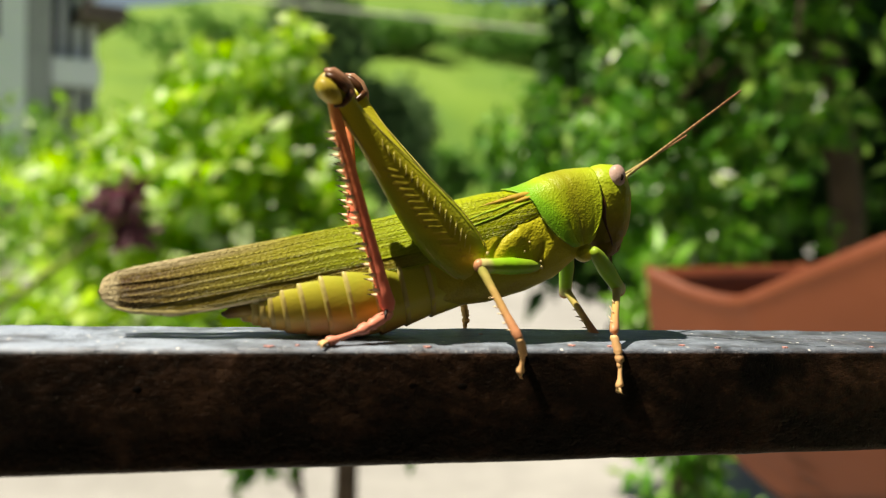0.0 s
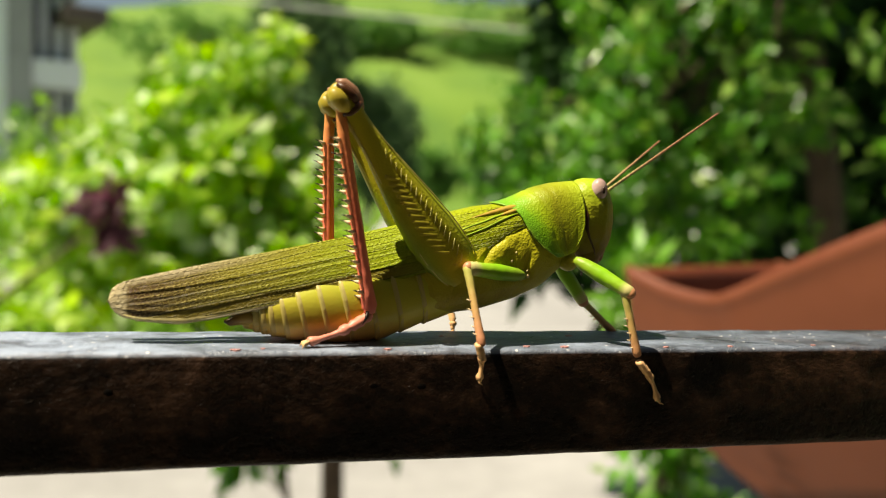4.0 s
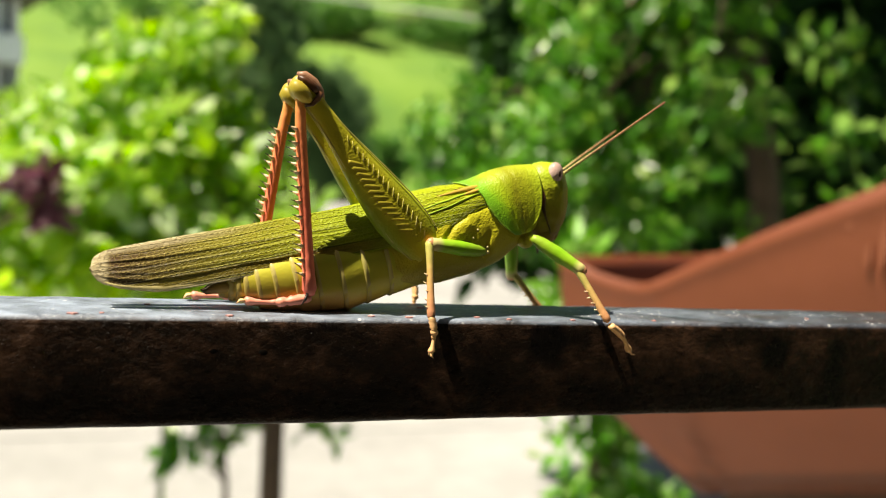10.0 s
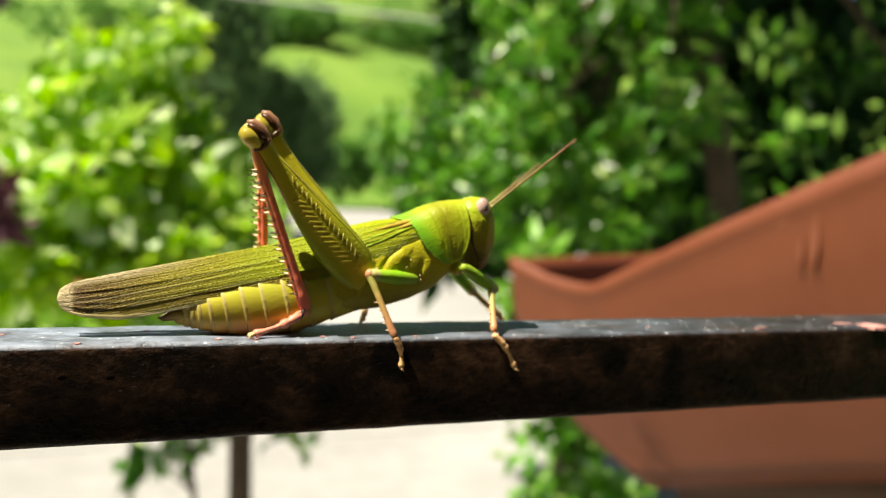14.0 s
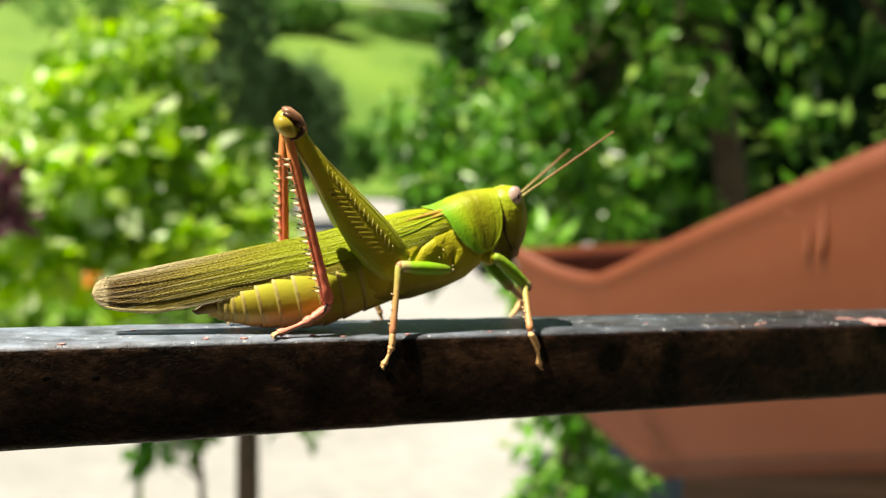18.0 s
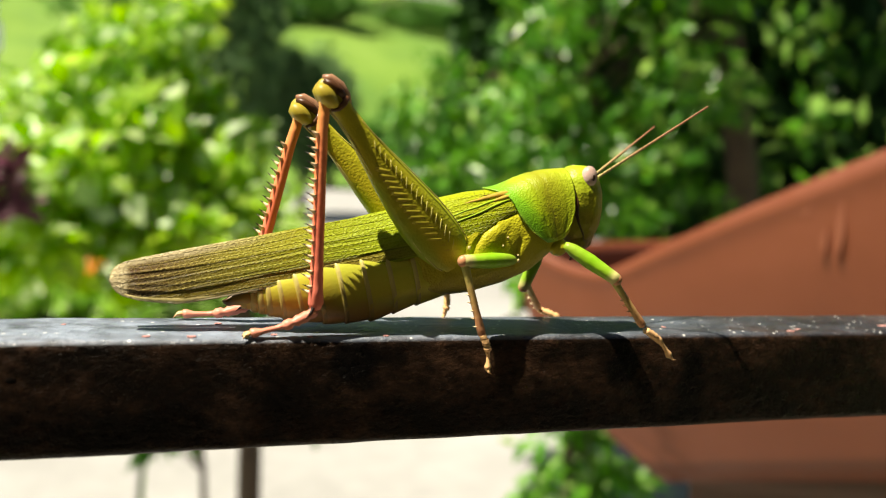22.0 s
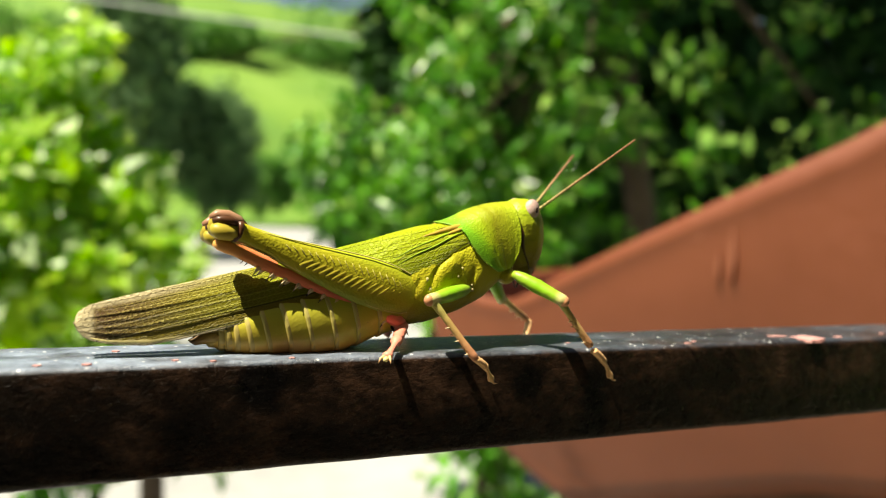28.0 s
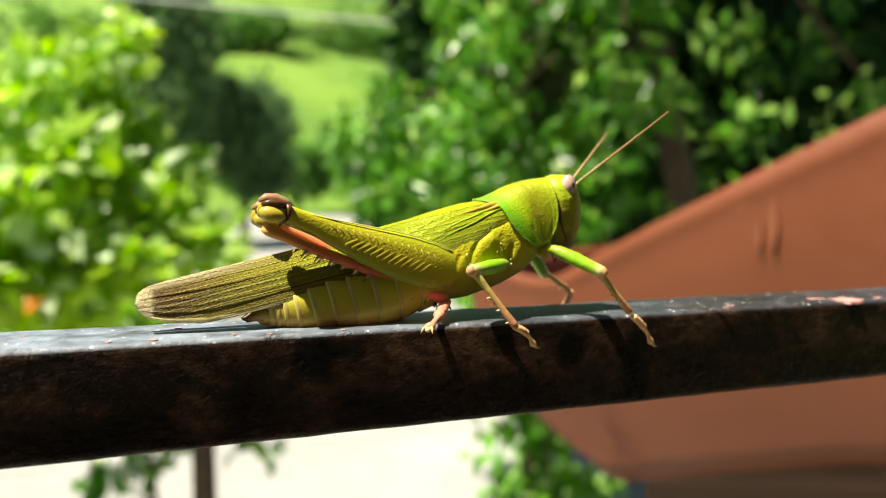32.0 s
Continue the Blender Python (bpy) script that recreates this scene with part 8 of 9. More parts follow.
    walk(limb['mid_far_femur'], [(0, pose(0.02069, 0.00331, 0.01158, -176.23, -11.24, 161.33)), (3, pose(0.02069, 0.00331, 0.01158, -175.86, -12.39, 161.38)), (5.5, pose(0.02069, 0.00331, 0.01158, -176.36, -10.48, 160.73)), (6, pose(0.02069, 0.00331, 0.01158, -176.09, -12.01, 161.8)), (7, pose(0.02069, 0.00331, 0.01158, -175.31, -14.31, 161.64)), (8, pose(0.02069, 0.00331, 0.01158, -175.91, -11.83, 160.8)), (9, pose(0.02069, 0.00331, 0.01158, -176.32, -11.22, 161.71)), (10, pose(0.02069, 0.00331, 0.01158, -176.06, -11.91, 161.53)), (11, pose(0.02069, 0.00331, 0.01158, -175.93, -11.64, 160.59)), (12, pose(0.02069, 0.00331, 0.01158, -176.82, -9.77, 161.89)), (13, pose(0.02069, 0.00331, 0.01158, -176.68, -10.15, 161.76)), (14.5, pose(0.02069, 0.00331, 0.01158, -175.76, -12.66, 161.31)), (16.5, pose(0.02069, 0.00331, 0.01158, -176.22, -11.21, 161.24)), (17, pose(0.02069, 0.00331, 0.01158, -175.95, -12.17, 161.43)), (18, pose(0.02069, 0.00331, 0.01158, -177.23, -8.37, 161.61)), (19, pose(0.02069, 0.00331, 0.01158, -178.69, -3.76, 160.75)), (20, pose(0.02069, 0.00331, 0.01158, -177.19, -8.71, 162.03)), (21, pose(0.02069, 0.00331, 0.01158, -179.4, -1.74, 161.12)), (21.5, pose(0.02069, 0.00331, 0.01158, -179.72, -0.81, 161.04)), (22, pose(0.02069, 0.00331, 0.01158, 179.96, 0.11, 160.97)), (23, pose(0.02069, 0.00331, 0.01158, 178.06, 5.32, 159.91)), (23.5, pose(0.02069, 0.00331, 0.01158, 179.45, 1.46, 159.48)), (24, pose(0.02069, 0.00331, 0.01158, -179.08, -2.41, 159.04)), (24.5, pose(0.02069, 0.00331, 0.01158, -175.25, -16.1, 163.34)), (26.5, pose(0.02069, 0.00331, 0.01158, -176.12, -11.12, 160.65)), (27, pose(0.02069, 0.00331, 0.01158, -175.95, -12.49, 161.87)), (28, pose(0.02069, 0.00331, 0.01158, -175.92, -12.04, 161.11)), (29, pose(0.02069, 0.00331, 0.01158, -175.75, -12.89, 161.57)), (31, pose(0.02069, 0.00331, 0.01158, -176.21, -11.25, 161.26)), (32, pose(0.02069, 0.00331, 0.01158, -175.88, -12.39, 161.45))])
    walk(limb['mid_far_tibia'], [(0, pose(0.01278, 0.00598, 0.01324, 41.29, 69.43, 43.17)), (1, pose(0.01278, 0.00598, 0.01325, 39.4, 66.06, 41.95)), (2, pose(0.01279, 0.00596, 0.01331, 50.48, 66.68, 52.85)), (3, pose(0.01281, 0.00596, 0.01341, 48.89, 66.29, 51.38)), (5.5, pose(0.01279, 0.00607, 0.01313, 62.97, 67.71, 64.73)), (6, pose(0.01278, 0.00591, 0.01335, 86.36, 70.51, 86.57)), (7, pose(0.01286, 0.00591, 0.01369, 68.21, 70.09, 69.4)), (7.5, pose(0.01284, 0.00598, 0.01351, 77.02, 68.06, 77.94)), (8, pose(0.01282, 0.00605, 0.01333, 84.78, 65.75, 85.24)), (8.5, pose(0.01279, 0.00599, 0.01328, 66.33, 66.45, 68.1)), (9, pose(0.01276, 0.00593, 0.01324, 48.58, 65.27, 51.29)), (10, pose(0.01279, 0.00595, 0.01334, 52.82, 66.44, 55.19)), (11, pose(0.01283, 0.00608, 0.0133, 59.19, 66.89, 61.26)), (11.5, pose(0.01277, 0.006, 0.01316, 46.25, 67.5, 48.51)), (12, pose(0.01271, 0.00592, 0.01303, 33.51, 67.08, 35.71)), (12.5, pose(0.01272, 0.00592, 0.01305, 27.53, 63.85, 30.14)), (13, pose(0.01273, 0.00593, 0.01308, 22.78, 60.43, 25.78)), (13.5, pose(0.01276, 0.00595, 0.0132, 28.11, 61.88, 31.2)), (14, pose(0.01279, 0.00596, 0.01331, 34.01, 63.11, 37.11)), (14.5, pose(0.01282, 0.00597, 0.01345, 37.12, 63.1, 40.32)), (15.5, pose(0.0128, 0.00598, 0.01334, 47.22, 64.85, 50.05)), (16.5, pose(0.01278, 0.006, 0.01324, 58.56, 65.93, 60.83)), (17, pose(0.0128, 0.00596, 0.01338, 67.8, 68.18, 69.25)), (17.5, pose(0.01274, 0.00597, 0.0131, 80.56, 68.92, 81.18)), (18, pose(0.0127, 0.00597, 0.01282, 93.83, 68.79, 93.57)), (18.5, pose(0.01268, 0.00604, 0.01248, 66.77, 66.87, 68.46)), (19, pose(0.01267, 0.00611, 0.01214, 46.16, 61.77, 49.77)), (19.5, pose(0.01267, 0.00601, 0.01251, 54.27, 64.76, 56.95)), (20, pose(0.01268, 0.00591, 0.01287, 64.32, 67.29, 66.08)), (20.5, pose(0.01265, 0.00599, 0.01236, 48.65, 61.58, 52.26)), (21, pose(0.01264, 0.00606, 0.01184, 37.79, 54.94, 43.45)), (22, pose(0.01264, 0.00609, 0.01157, 45.89, 56.28, 51.12)), (23, pose(0.01273, 0.00622, 0.01079, 40.33, 49, 48.36)), (23.5, pose(0.01272, 0.00629, 0.01137, 45.74, 54.97, 51.41)), (24, pose(0.01275, 0.00635, 0.01194, 52.49, 60.79, 56.17)), (24.5, pose(0.01285, 0.00566, 0.01394, 132.96, 76.65, 132.18)), (25, pose(0.01284, 0.00577, 0.01376, 104.54, 77.53, 104.21)), (25.5, pose(0.01282, 0.00588, 0.01358, 78.08, 75.11, 78.47)), (26, pose(0.01281, 0.00598, 0.0134, 61.34, 70.53, 62.74)), (26.5, pose(0.01281, 0.00608, 0.01322, 51.49, 65.15, 54.17)), (27, pose(0.01279, 0.0059, 0.01342, 46.75, 66.83, 49.15)), (27.5, pose(0.0128, 0.00595, 0.01339, 38.13, 64.06, 41.12)), (28, pose(0.01281, 0.00601, 0.01336, 31.16, 60.9, 34.68)), (29, pose(0.01282, 0.00593, 0.01348, 32.14, 61.49, 35.57)), (30, pose(0.0128, 0.00597, 0.01335, 34.6, 59.63, 38.65)), (31, pose(0.01278, 0.00599, 0.01324, 36.28, 58.57, 40.71)), (32, pose(0.01281, 0.00595, 0.01341, 38.56, 58.92, 42.94))])
    walk(limb['mid_far_tarsus'], [(0, pose(0.01572, 0.00874, 0.00248, -109.9, 76.62, -109.4)), (0.5, pose(0.01599, 0.00892, 0.00261, -134.61, 75.32, -133.66)), (1, pose(0.01625, 0.00909, 0.00275, -152.64, 72.03, -151.46)), (1.5, pose(0.01589, 0.00934, 0.00275, -144.34, 72.71, -143.07)), (2, pose(0.01553, 0.00959, 0.00276, -135.47, 73.12, -134.2)), (3, pose(0.01569, 0.00957, 0.00289, -120.6, 72.48, -119.43)), (3.5, pose(0.01549, 0.00966, 0.0028, -107.8, 72.73, -107.04)), (4, pose(0.01528, 0.00975, 0.00272, -94.86, 72.21, -94.63)), (4.5, pose(0.01507, 0.00984, 0.00264, -82.88, 70.98, -83.26)), (5, pose(0.01486, 0.00993, 0.00257, -72.48, 69.16, -73.56)), (5.5, pose(0.01465, 0.01001, 0.0025, -63.77, 66.94, -65.62)), (6, pose(0.01301, 0.00974, 0.00252, -59.6, 61.69, -62.69)), (7, pose(0.01424, 0.00957, 0.00288, -72.53, 61.38, -74.55)), (7.5, pose(0.01374, 0.01018, 0.00285, -57.4, 61.38, -60.69)), (8, pose(0.01321, 0.01075, 0.00285, -43.01, 60.49, -46.99)), (8.5, pose(0.0145, 0.01025, 0.00275, -91.86, 74.32, -91.79)), (9, pose(0.01577, 0.00968, 0.0028, -161.31, 68.28, -159.99)), (9.5, pose(0.01559, 0.0097, 0.0028, -146.01, 72.72, -144.78)), (10, pose(0.01541, 0.00972, 0.0028, -122.92, 75.35, -122.06)), (10.5, pose(0.0152, 0.00988, 0.00276, -78.82, 75.12, -79.19)), (11, pose(0.01499, 0.01004, 0.00273, -48.79, 68.75, -50.78)), (11.5, pose(0.01568, 0.00929, 0.00255, -126.86, 78.73, -126.32)), (12, pose(0.01635, 0.00853, 0.00244, -179.11, 63.88, -179.01)), (13, pose(0.01784, 0.0084, 0.00309, -179.71, 56.17, -179.65)), (13.5, pose(0.01739, 0.00875, 0.00306, -176.03, 61, -175.46)), (14, pose(0.01693, 0.0091, 0.00306, -170.85, 65.89, -169.99)), (14.5, pose(0.01678, 0.00934, 0.0032, -165.46, 69.79, -164.55)), (15, pose(0.01636, 0.00954, 0.00306, -160.63, 73.68, -159.88)), (15.5, pose(0.01594, 0.00973, 0.00294, -153.04, 77.59, -152.49)), (16, pose(0.0155, 0.00991, 0.00283, -139.43, 81.26, -139.1)), (16.5, pose(0.01507, 0.01009, 0.00274, -112, 83.97, -111.89)), (17, pose(0.01431, 0.00995, 0.00271, -47.19, 80.42, -47.59)), (17.5, pose(0.01338, 0.01005, 0.00238, -26.75, 74.94, -27.56)), (18, pose(0.01244, 0.01012, 0.00211, -16.64, 68.85, -17.77)), (18.5, pose(0.01433, 0.01024, 0.00191, -34.24, 82.1, -34.49)), (19, pose(0.01618, 0.01026, 0.00201, -171.85, 82.94, -171.79)), (19.5, pose(0.01534, 0.01012, 0.00211, -161.84, 84.56, -161.76)), (20, pose(0.01448, 0.00996, 0.00227, -145.81, 86.25, -145.75)), (20.5, pose(0.01599, 0.01032, 0.00225, -171, 76.97, -170.76)), (21, pose(0.01743, 0.0106, 0.00243, -177.07, 68.51, -176.85)), (21.5, pose(0.01704, 0.01083, 0.00221, -175.8, 73.75, -175.63)), (22, pose(0.01665, 0.01105, 0.00201, -173.92, 79.08, -173.81)), (23, pose(0.01774, 0.01186, 0.00212, -176.11, 72.08, -175.91)), (23.5, pose(0.01683, 0.01145, 0.00195, -170.87, 81.96, -170.78)), (24, pose(0.01587, 0.01101, 0.00191, -18.72, 87.13, -18.74)), (24.5, pose(0.01107, 0.00762, 0.00276, -12.57, 82.45, -12.67)), (25, pose(0.01223, 0.00818, 0.00254, -33.69, 85.88, -33.76)), (25.5, pose(0.01341, 0.00877, 0.00247, -116.7, 86.81, -116.67)), (26, pose(0.01457, 0.00939, 0.00257, -153.89, 83.2, -153.73)), (26.5, pose(0.01564, 0.00999, 0.0028, -165.28, 80.05, -165.07)), (27, pose(0.01575, 0.00932, 0.00286, -160.91, 75.15, -160.31)), (27.5, pose(0.01659, 0.00926, 0.00305, -167.1, 71.1, -166.39)), (28, pose(0.01741, 0.00919, 0.00332, -171.36, 67.24, -170.64)), (29, pose(0.01728, 0.00913, 0.00338, -168.71, 62.14, -167.27)), (30, pose(0.01734, 0.0096, 0.00343, -168.68, 62.84, -167.33)), (31, pose(0.01732, 0.0099, 0.00344, -168.41, 63.81, -167.12)), (32, pose(0.01715, 0.01, 0.00356, -164.89, 62.48, -163.06))])
    walk(limb['front_far_femur'], [(0, pose(0.03089, 0.00485, 0.01241, 62.82, 61.72, 65.67)), (0.5, pose(0.03089, 0.00485, 0.01241, 44.39, 55.57, 49.89)), (1, pose(0.03089, 0.00485, 0.01241, 30.97, 47.82, 39)), (1.5, pose(0.03089, 0.00485, 0.01241, 12.1, 56.75, 14.38)), (2, pose(0.03089, 0.00485, 0.01241, -15.7, 58.77, -18.2)), (3, pose(0.03089, 0.00485, 0.01241, -13.47, 54.13, -16.46)), (5.5, pose(0.03089, 0.00485, 0.01241, -14.28, 57.81, -16.73)), (6, pose(0.03089, 0.00485, 0.01241, 16.34, 70.46, 17.28)), (7, pose(0.03089, 0.00485, 0.01241, 15.5, 70.97, 16.35)), (7.5, pose(0.03089, 0.00485, 0.01241, 22.14, 54.96, 26.43)), (8, pose(0.03089, 0.00485, 0.01241, 20.77, 38.59, 31.3)), (8.5, pose(0.03089, 0.00485, 0.01241, 31.14, 41.31, 42.46)), (9, pose(0.03089, 0.00485, 0.01241, 43.5, 42.83, 54.38)), (9.5, pose(0.03089, 0.00485, 0.01241, 48.93, 51.26, 55.79)), (10, pose(0.03089, 0.00485, 0.01241, 54.1, 59.65, 58.01)), (10.5, pose(0.03089, 0.00485, 0.01241, 4.47, 58.3, 5.25)), (11, pose(0.03089, 0.00485, 0.01241, -18.53, 41.38, -26.88)), (11.5, pose(0.03089, 0.00485, 0.01241, 10.74, 57.89, 12.63)), (12, pose(0.03089, 0.00485, 0.01241, 62.58, 53.91, 67.26)), (12.5, pose(0.03089, 0.00485, 0.01241, 41.23, 47.62, 49.87)), (13, pose(0.03089, 0.00485, 0.01241, 25.32, 39.23, 36.8)), (13.5, pose(0.03089, 0.00485, 0.01241, 17.37, 40.55, 25.69)), (14, pose(0.03089, 0.00485, 0.01241, 9.46, 40.72, 14.32)), (14.5, pose(0.03089, 0.00485, 0.01241, -19.72, 47.06, -26.08)), (15, pose(0.03089, 0.00485, 0.01241, -10.31, 46.18, -14.15)), (15.5, pose(0.03089, 0.00485, 0.01241, -1.57, 44.01, -2.26)), (16, pose(0.03089, 0.00485, 0.01241, 5.69, 40.73, 8.68)), (16.5, pose(0.03089, 0.00485, 0.01241, 11.09, 36.72, 18.15)), (17, pose(0.03089, 0.00485, 0.01241, 9.12, 42.62, 13.34)), (17.5, pose(0.03089, 0.00485, 0.01241, -3.61, 45.18, -5.08)), (18, pose(0.03089, 0.00485, 0.01241, -17.38, 44.56, -24.04)), (18.5, pose(0.03089, 0.00485, 0.01241, -15.25, 52.29, -19.02)), (19, pose(0.03089, 0.00485, 0.01241, -10.46, 59.76, -12.07)), (19.5, pose(0.03089, 0.00485, 0.01241, 26.24, 67.42, 28.1)), (20, pose(0.03089, 0.00485, 0.01241, 69.23, 61.71, 71.53)), (20.5, pose(0.03089, 0.00485, 0.01241, 77.72, 63.07, 79.02)), (21, pose(0.03089, 0.00485, 0.01241, 86.74, 64.04, 87.07)), (21.5, pose(0.03089, 0.00485, 0.01241, 104.51, 68.01, 103.5)), (22, pose(0.03089, 0.00485, 0.01241, 126.17, 69.87, 124.47)), (22.5, pose(0.03089, 0.00485, 0.01241, 110.31, 67.41, 108.87)), (23, pose(0.03089, 0.00485, 0.01241, 97.62, 63.72, 96.84)), (23.5, pose(0.03089, 0.00485, 0.01241, 57.52, 54.52, 62.6)), (24, pose(0.03089, 0.00485, 0.01241, 31.02, 39.9, 43.15)), (24.5, pose(0.03089, 0.00485, 0.01241, 34.11, 49.09, 41.87)), (25.5, pose(0.03089, 0.00485, 0.01241, 36.62, 51.98, 43.33)), (26.5, pose(0.03089, 0.00485, 0.01241, 37.94, 54.4, 43.79)), (27, pose(0.03089, 0.00485, 0.01241, 34.8, 43.28, 45.39)), (28, pose(0.03089, 0.00485, 0.01241, 25.6, 41.93, 35.65)), (29, pose(0.03089, 0.00485, 0.01241, 21.22, 45.4, 28.61)), (29.5, pose(0.03089, 0.00485, 0.01241, 22.31, 39.83, 32.65)), (30, pose(0.03089, 0.00485, 0.01241, 22.31, 34.16, 36.15)), (30.5, pose(0.03089, 0.00485, 0.01241, 22.42, 39.13, 33.18)), (31, pose(0.03089, 0.00485, 0.01241, 21.61, 43.98, 29.7)), (32, pose(0.03089, 0.00485, 0.01241, 22.72, 41.42, 32.33))])
    walk(limb['front_far_tibia'], [(0, pose(0.03247, 0.00834, 0.00529, -58.33, 42.46, -67.39)), (0.5, pose(0.03384, 0.00835, 0.00574, -22.71, 40.41, -32.85)), (1, pose(0.03511, 0.00827, 0.00642, -1.43, 30.15, -2.84)), (1.5, pose(0.03519, 0.00595, 0.00565, 9.04, 26.92, 19.36)), (2, pose(0.03488, 0.00354, 0.00549, 17.64, 22.44, 39.8)), (2.5, pose(0.03516, 0.00352, 0.00567, 16.38, 27.17, 32.77)), (3, pose(0.03544, 0.00351, 0.00586, 13.8, 31.57, 25.13)), (3.5, pose(0.03535, 0.00353, 0.0058, 11.36, 35.31, 19.16)), (4, pose(0.03527, 0.00355, 0.00574, 7.86, 38.86, 12.41)), (4.5, pose(0.03519, 0.00357, 0.00568, 3.28, 42.04, 4.9)), (5, pose(0.0351, 0.00359, 0.00562, -2.26, 44.67, -3.21)), (5.5, pose(0.03502, 0.00361, 0.00557, -8.53, 46.64, -11.66)), (6, pose(0.03348, 0.00565, 0.00479, -36.64, 44.06, -46.93)), (7, pose(0.03342, 0.00559, 0.00476, -46.04, 43.08, -56.63)), (7.5, pose(0.03505, 0.00692, 0.00579, -18.52, 40, -27.52)), (8, pose(0.03629, 0.00813, 0.00736, -0.21, 32.08, -0.39)), (8.5, pose(0.03537, 0.00895, 0.00707, -2.98, 40.91, -4.55)), (9, pose(0.03435, 0.00967, 0.00691, -7.09, 49.72, -9.26)), (9.5, pose(0.03374, 0.00903, 0.0061, -5.06, 48.58, -6.74)), (10, pose(0.03306, 0.00832, 0.00543, -2.64, 47.64, -3.57)), (10.5, pose(0.03512, 0.00524, 0.00553, 16.38, 35, 27.13)), (11, pose(0.0363, 0.00211, 0.00706, 21.02, 21.24, 46.69)), (11.5, pose(0.03509, 0.00579, 0.00556, 18.19, 40.53, 26.83)), (12, pose(0.03273, 0.00924, 0.00587, -10.08, 56.56, -12.02)), (12.5, pose(0.03441, 0.00902, 0.00644, -6.07, 44.47, -8.63)), (13, pose(0.03591, 0.0086, 0.00729, -2.78, 32.82, -5.13)), (13.5, pose(0.03643, 0.00751, 0.00715, 2.36, 34.58, 4.16)), (14, pose(0.03683, 0.00637, 0.00713, 8.36, 35.76, 14.12)), (14.5, pose(0.03584, 0.00243, 0.00649, 19.02, 25.62, 38.56)), (15, pose(0.03632, 0.00348, 0.00657, 17.76, 27.4, 34.84)), (15.5, pose(0.0367, 0.00462, 0.00679, 15.96, 29.67, 30.01)), (16, pose(0.03695, 0.00577, 0.00713, 13.55, 32.07, 24.42)), (16.5, pose(0.03705, 0.00687, 0.00757, 10.8, 34.15, 18.77)), (17, pose(0.03668, 0.00622, 0.00693, 8.59, 26.18, 18.91)), (17.5, pose(0.03657, 0.00434, 0.00667, 15.67, 25.25, 33.33)), (18, pose(0.03615, 0.0025, 0.00673, 23.07, 24.06, 46.26)), (18.5, pose(0.03557, 0.00324, 0.00601, 23.58, 22.39, 48.89)), (19, pose(0.03488, 0.004, 0.00542, 24.03, 21.21, 50.93)), (19.5, pose(0.03363, 0.00631, 0.00494, 23.88, 25.86, 45.42)), (20, pose(0.03211, 0.00848, 0.00529, 23.71, 33.49, 38.52)), (21, pose(0.03107, 0.00838, 0.00514, 27.75, 40.76, 38.87)), (21.5, pose(0.03019, 0.00779, 0.00491, 30.33, 37.32, 43.97)), (22, pose(0.02932, 0.00714, 0.00482, 32.83, 34.17, 48.95)), (22.5, pose(0.02989, 0.00779, 0.00494, 36.46, 33.07, 53.56)), (23, pose(0.03047, 0.0084, 0.00516, 40.7, 32.16, 58.25)), (23.5, pose(0.03305, 0.00902, 0.00582, 21.13, 33.53, 34.99)), (24, pose(0.03542, 0.00909, 0.00722, 7.22, 32.94, 13.12)), (24.5, pose(0.03484, 0.00838, 0.0063, -88.3, 30.08, -89.15)), (25, pose(0.03466, 0.00833, 0.00616, -59.51, 41.03, -68.86)), (25.5, pose(0.03452, 0.00827, 0.00604, -20.65, 49.43, -26.39)), (26, pose(0.03439, 0.00819, 0.00593, 11.37, 41.73, 16.81)), (26.5, pose(0.03429, 0.00811, 0.00583, 21.55, 30.82, 37.63)), (27, pose(0.03503, 0.00904, 0.00686, 15.84, 37.34, 25.07)), (28, pose(0.03578, 0.00836, 0.00701, 11.74, 29.54, 22.86)), (29, pose(0.03588, 0.00757, 0.00665, 10.18, 26.42, 21.97)), (30, pose(0.0363, 0.0088, 0.00787, 10.42, 32.7, 18.8)), (30.5, pose(0.03614, 0.00828, 0.00731, 12.66, 29.17, 24.75)), (31, pose(0.03595, 0.00773, 0.00679, 14.14, 25.48, 30.36)), (32, pose(0.03602, 0.00809, 0.00706, 11.97, 25.94, 25.85))])
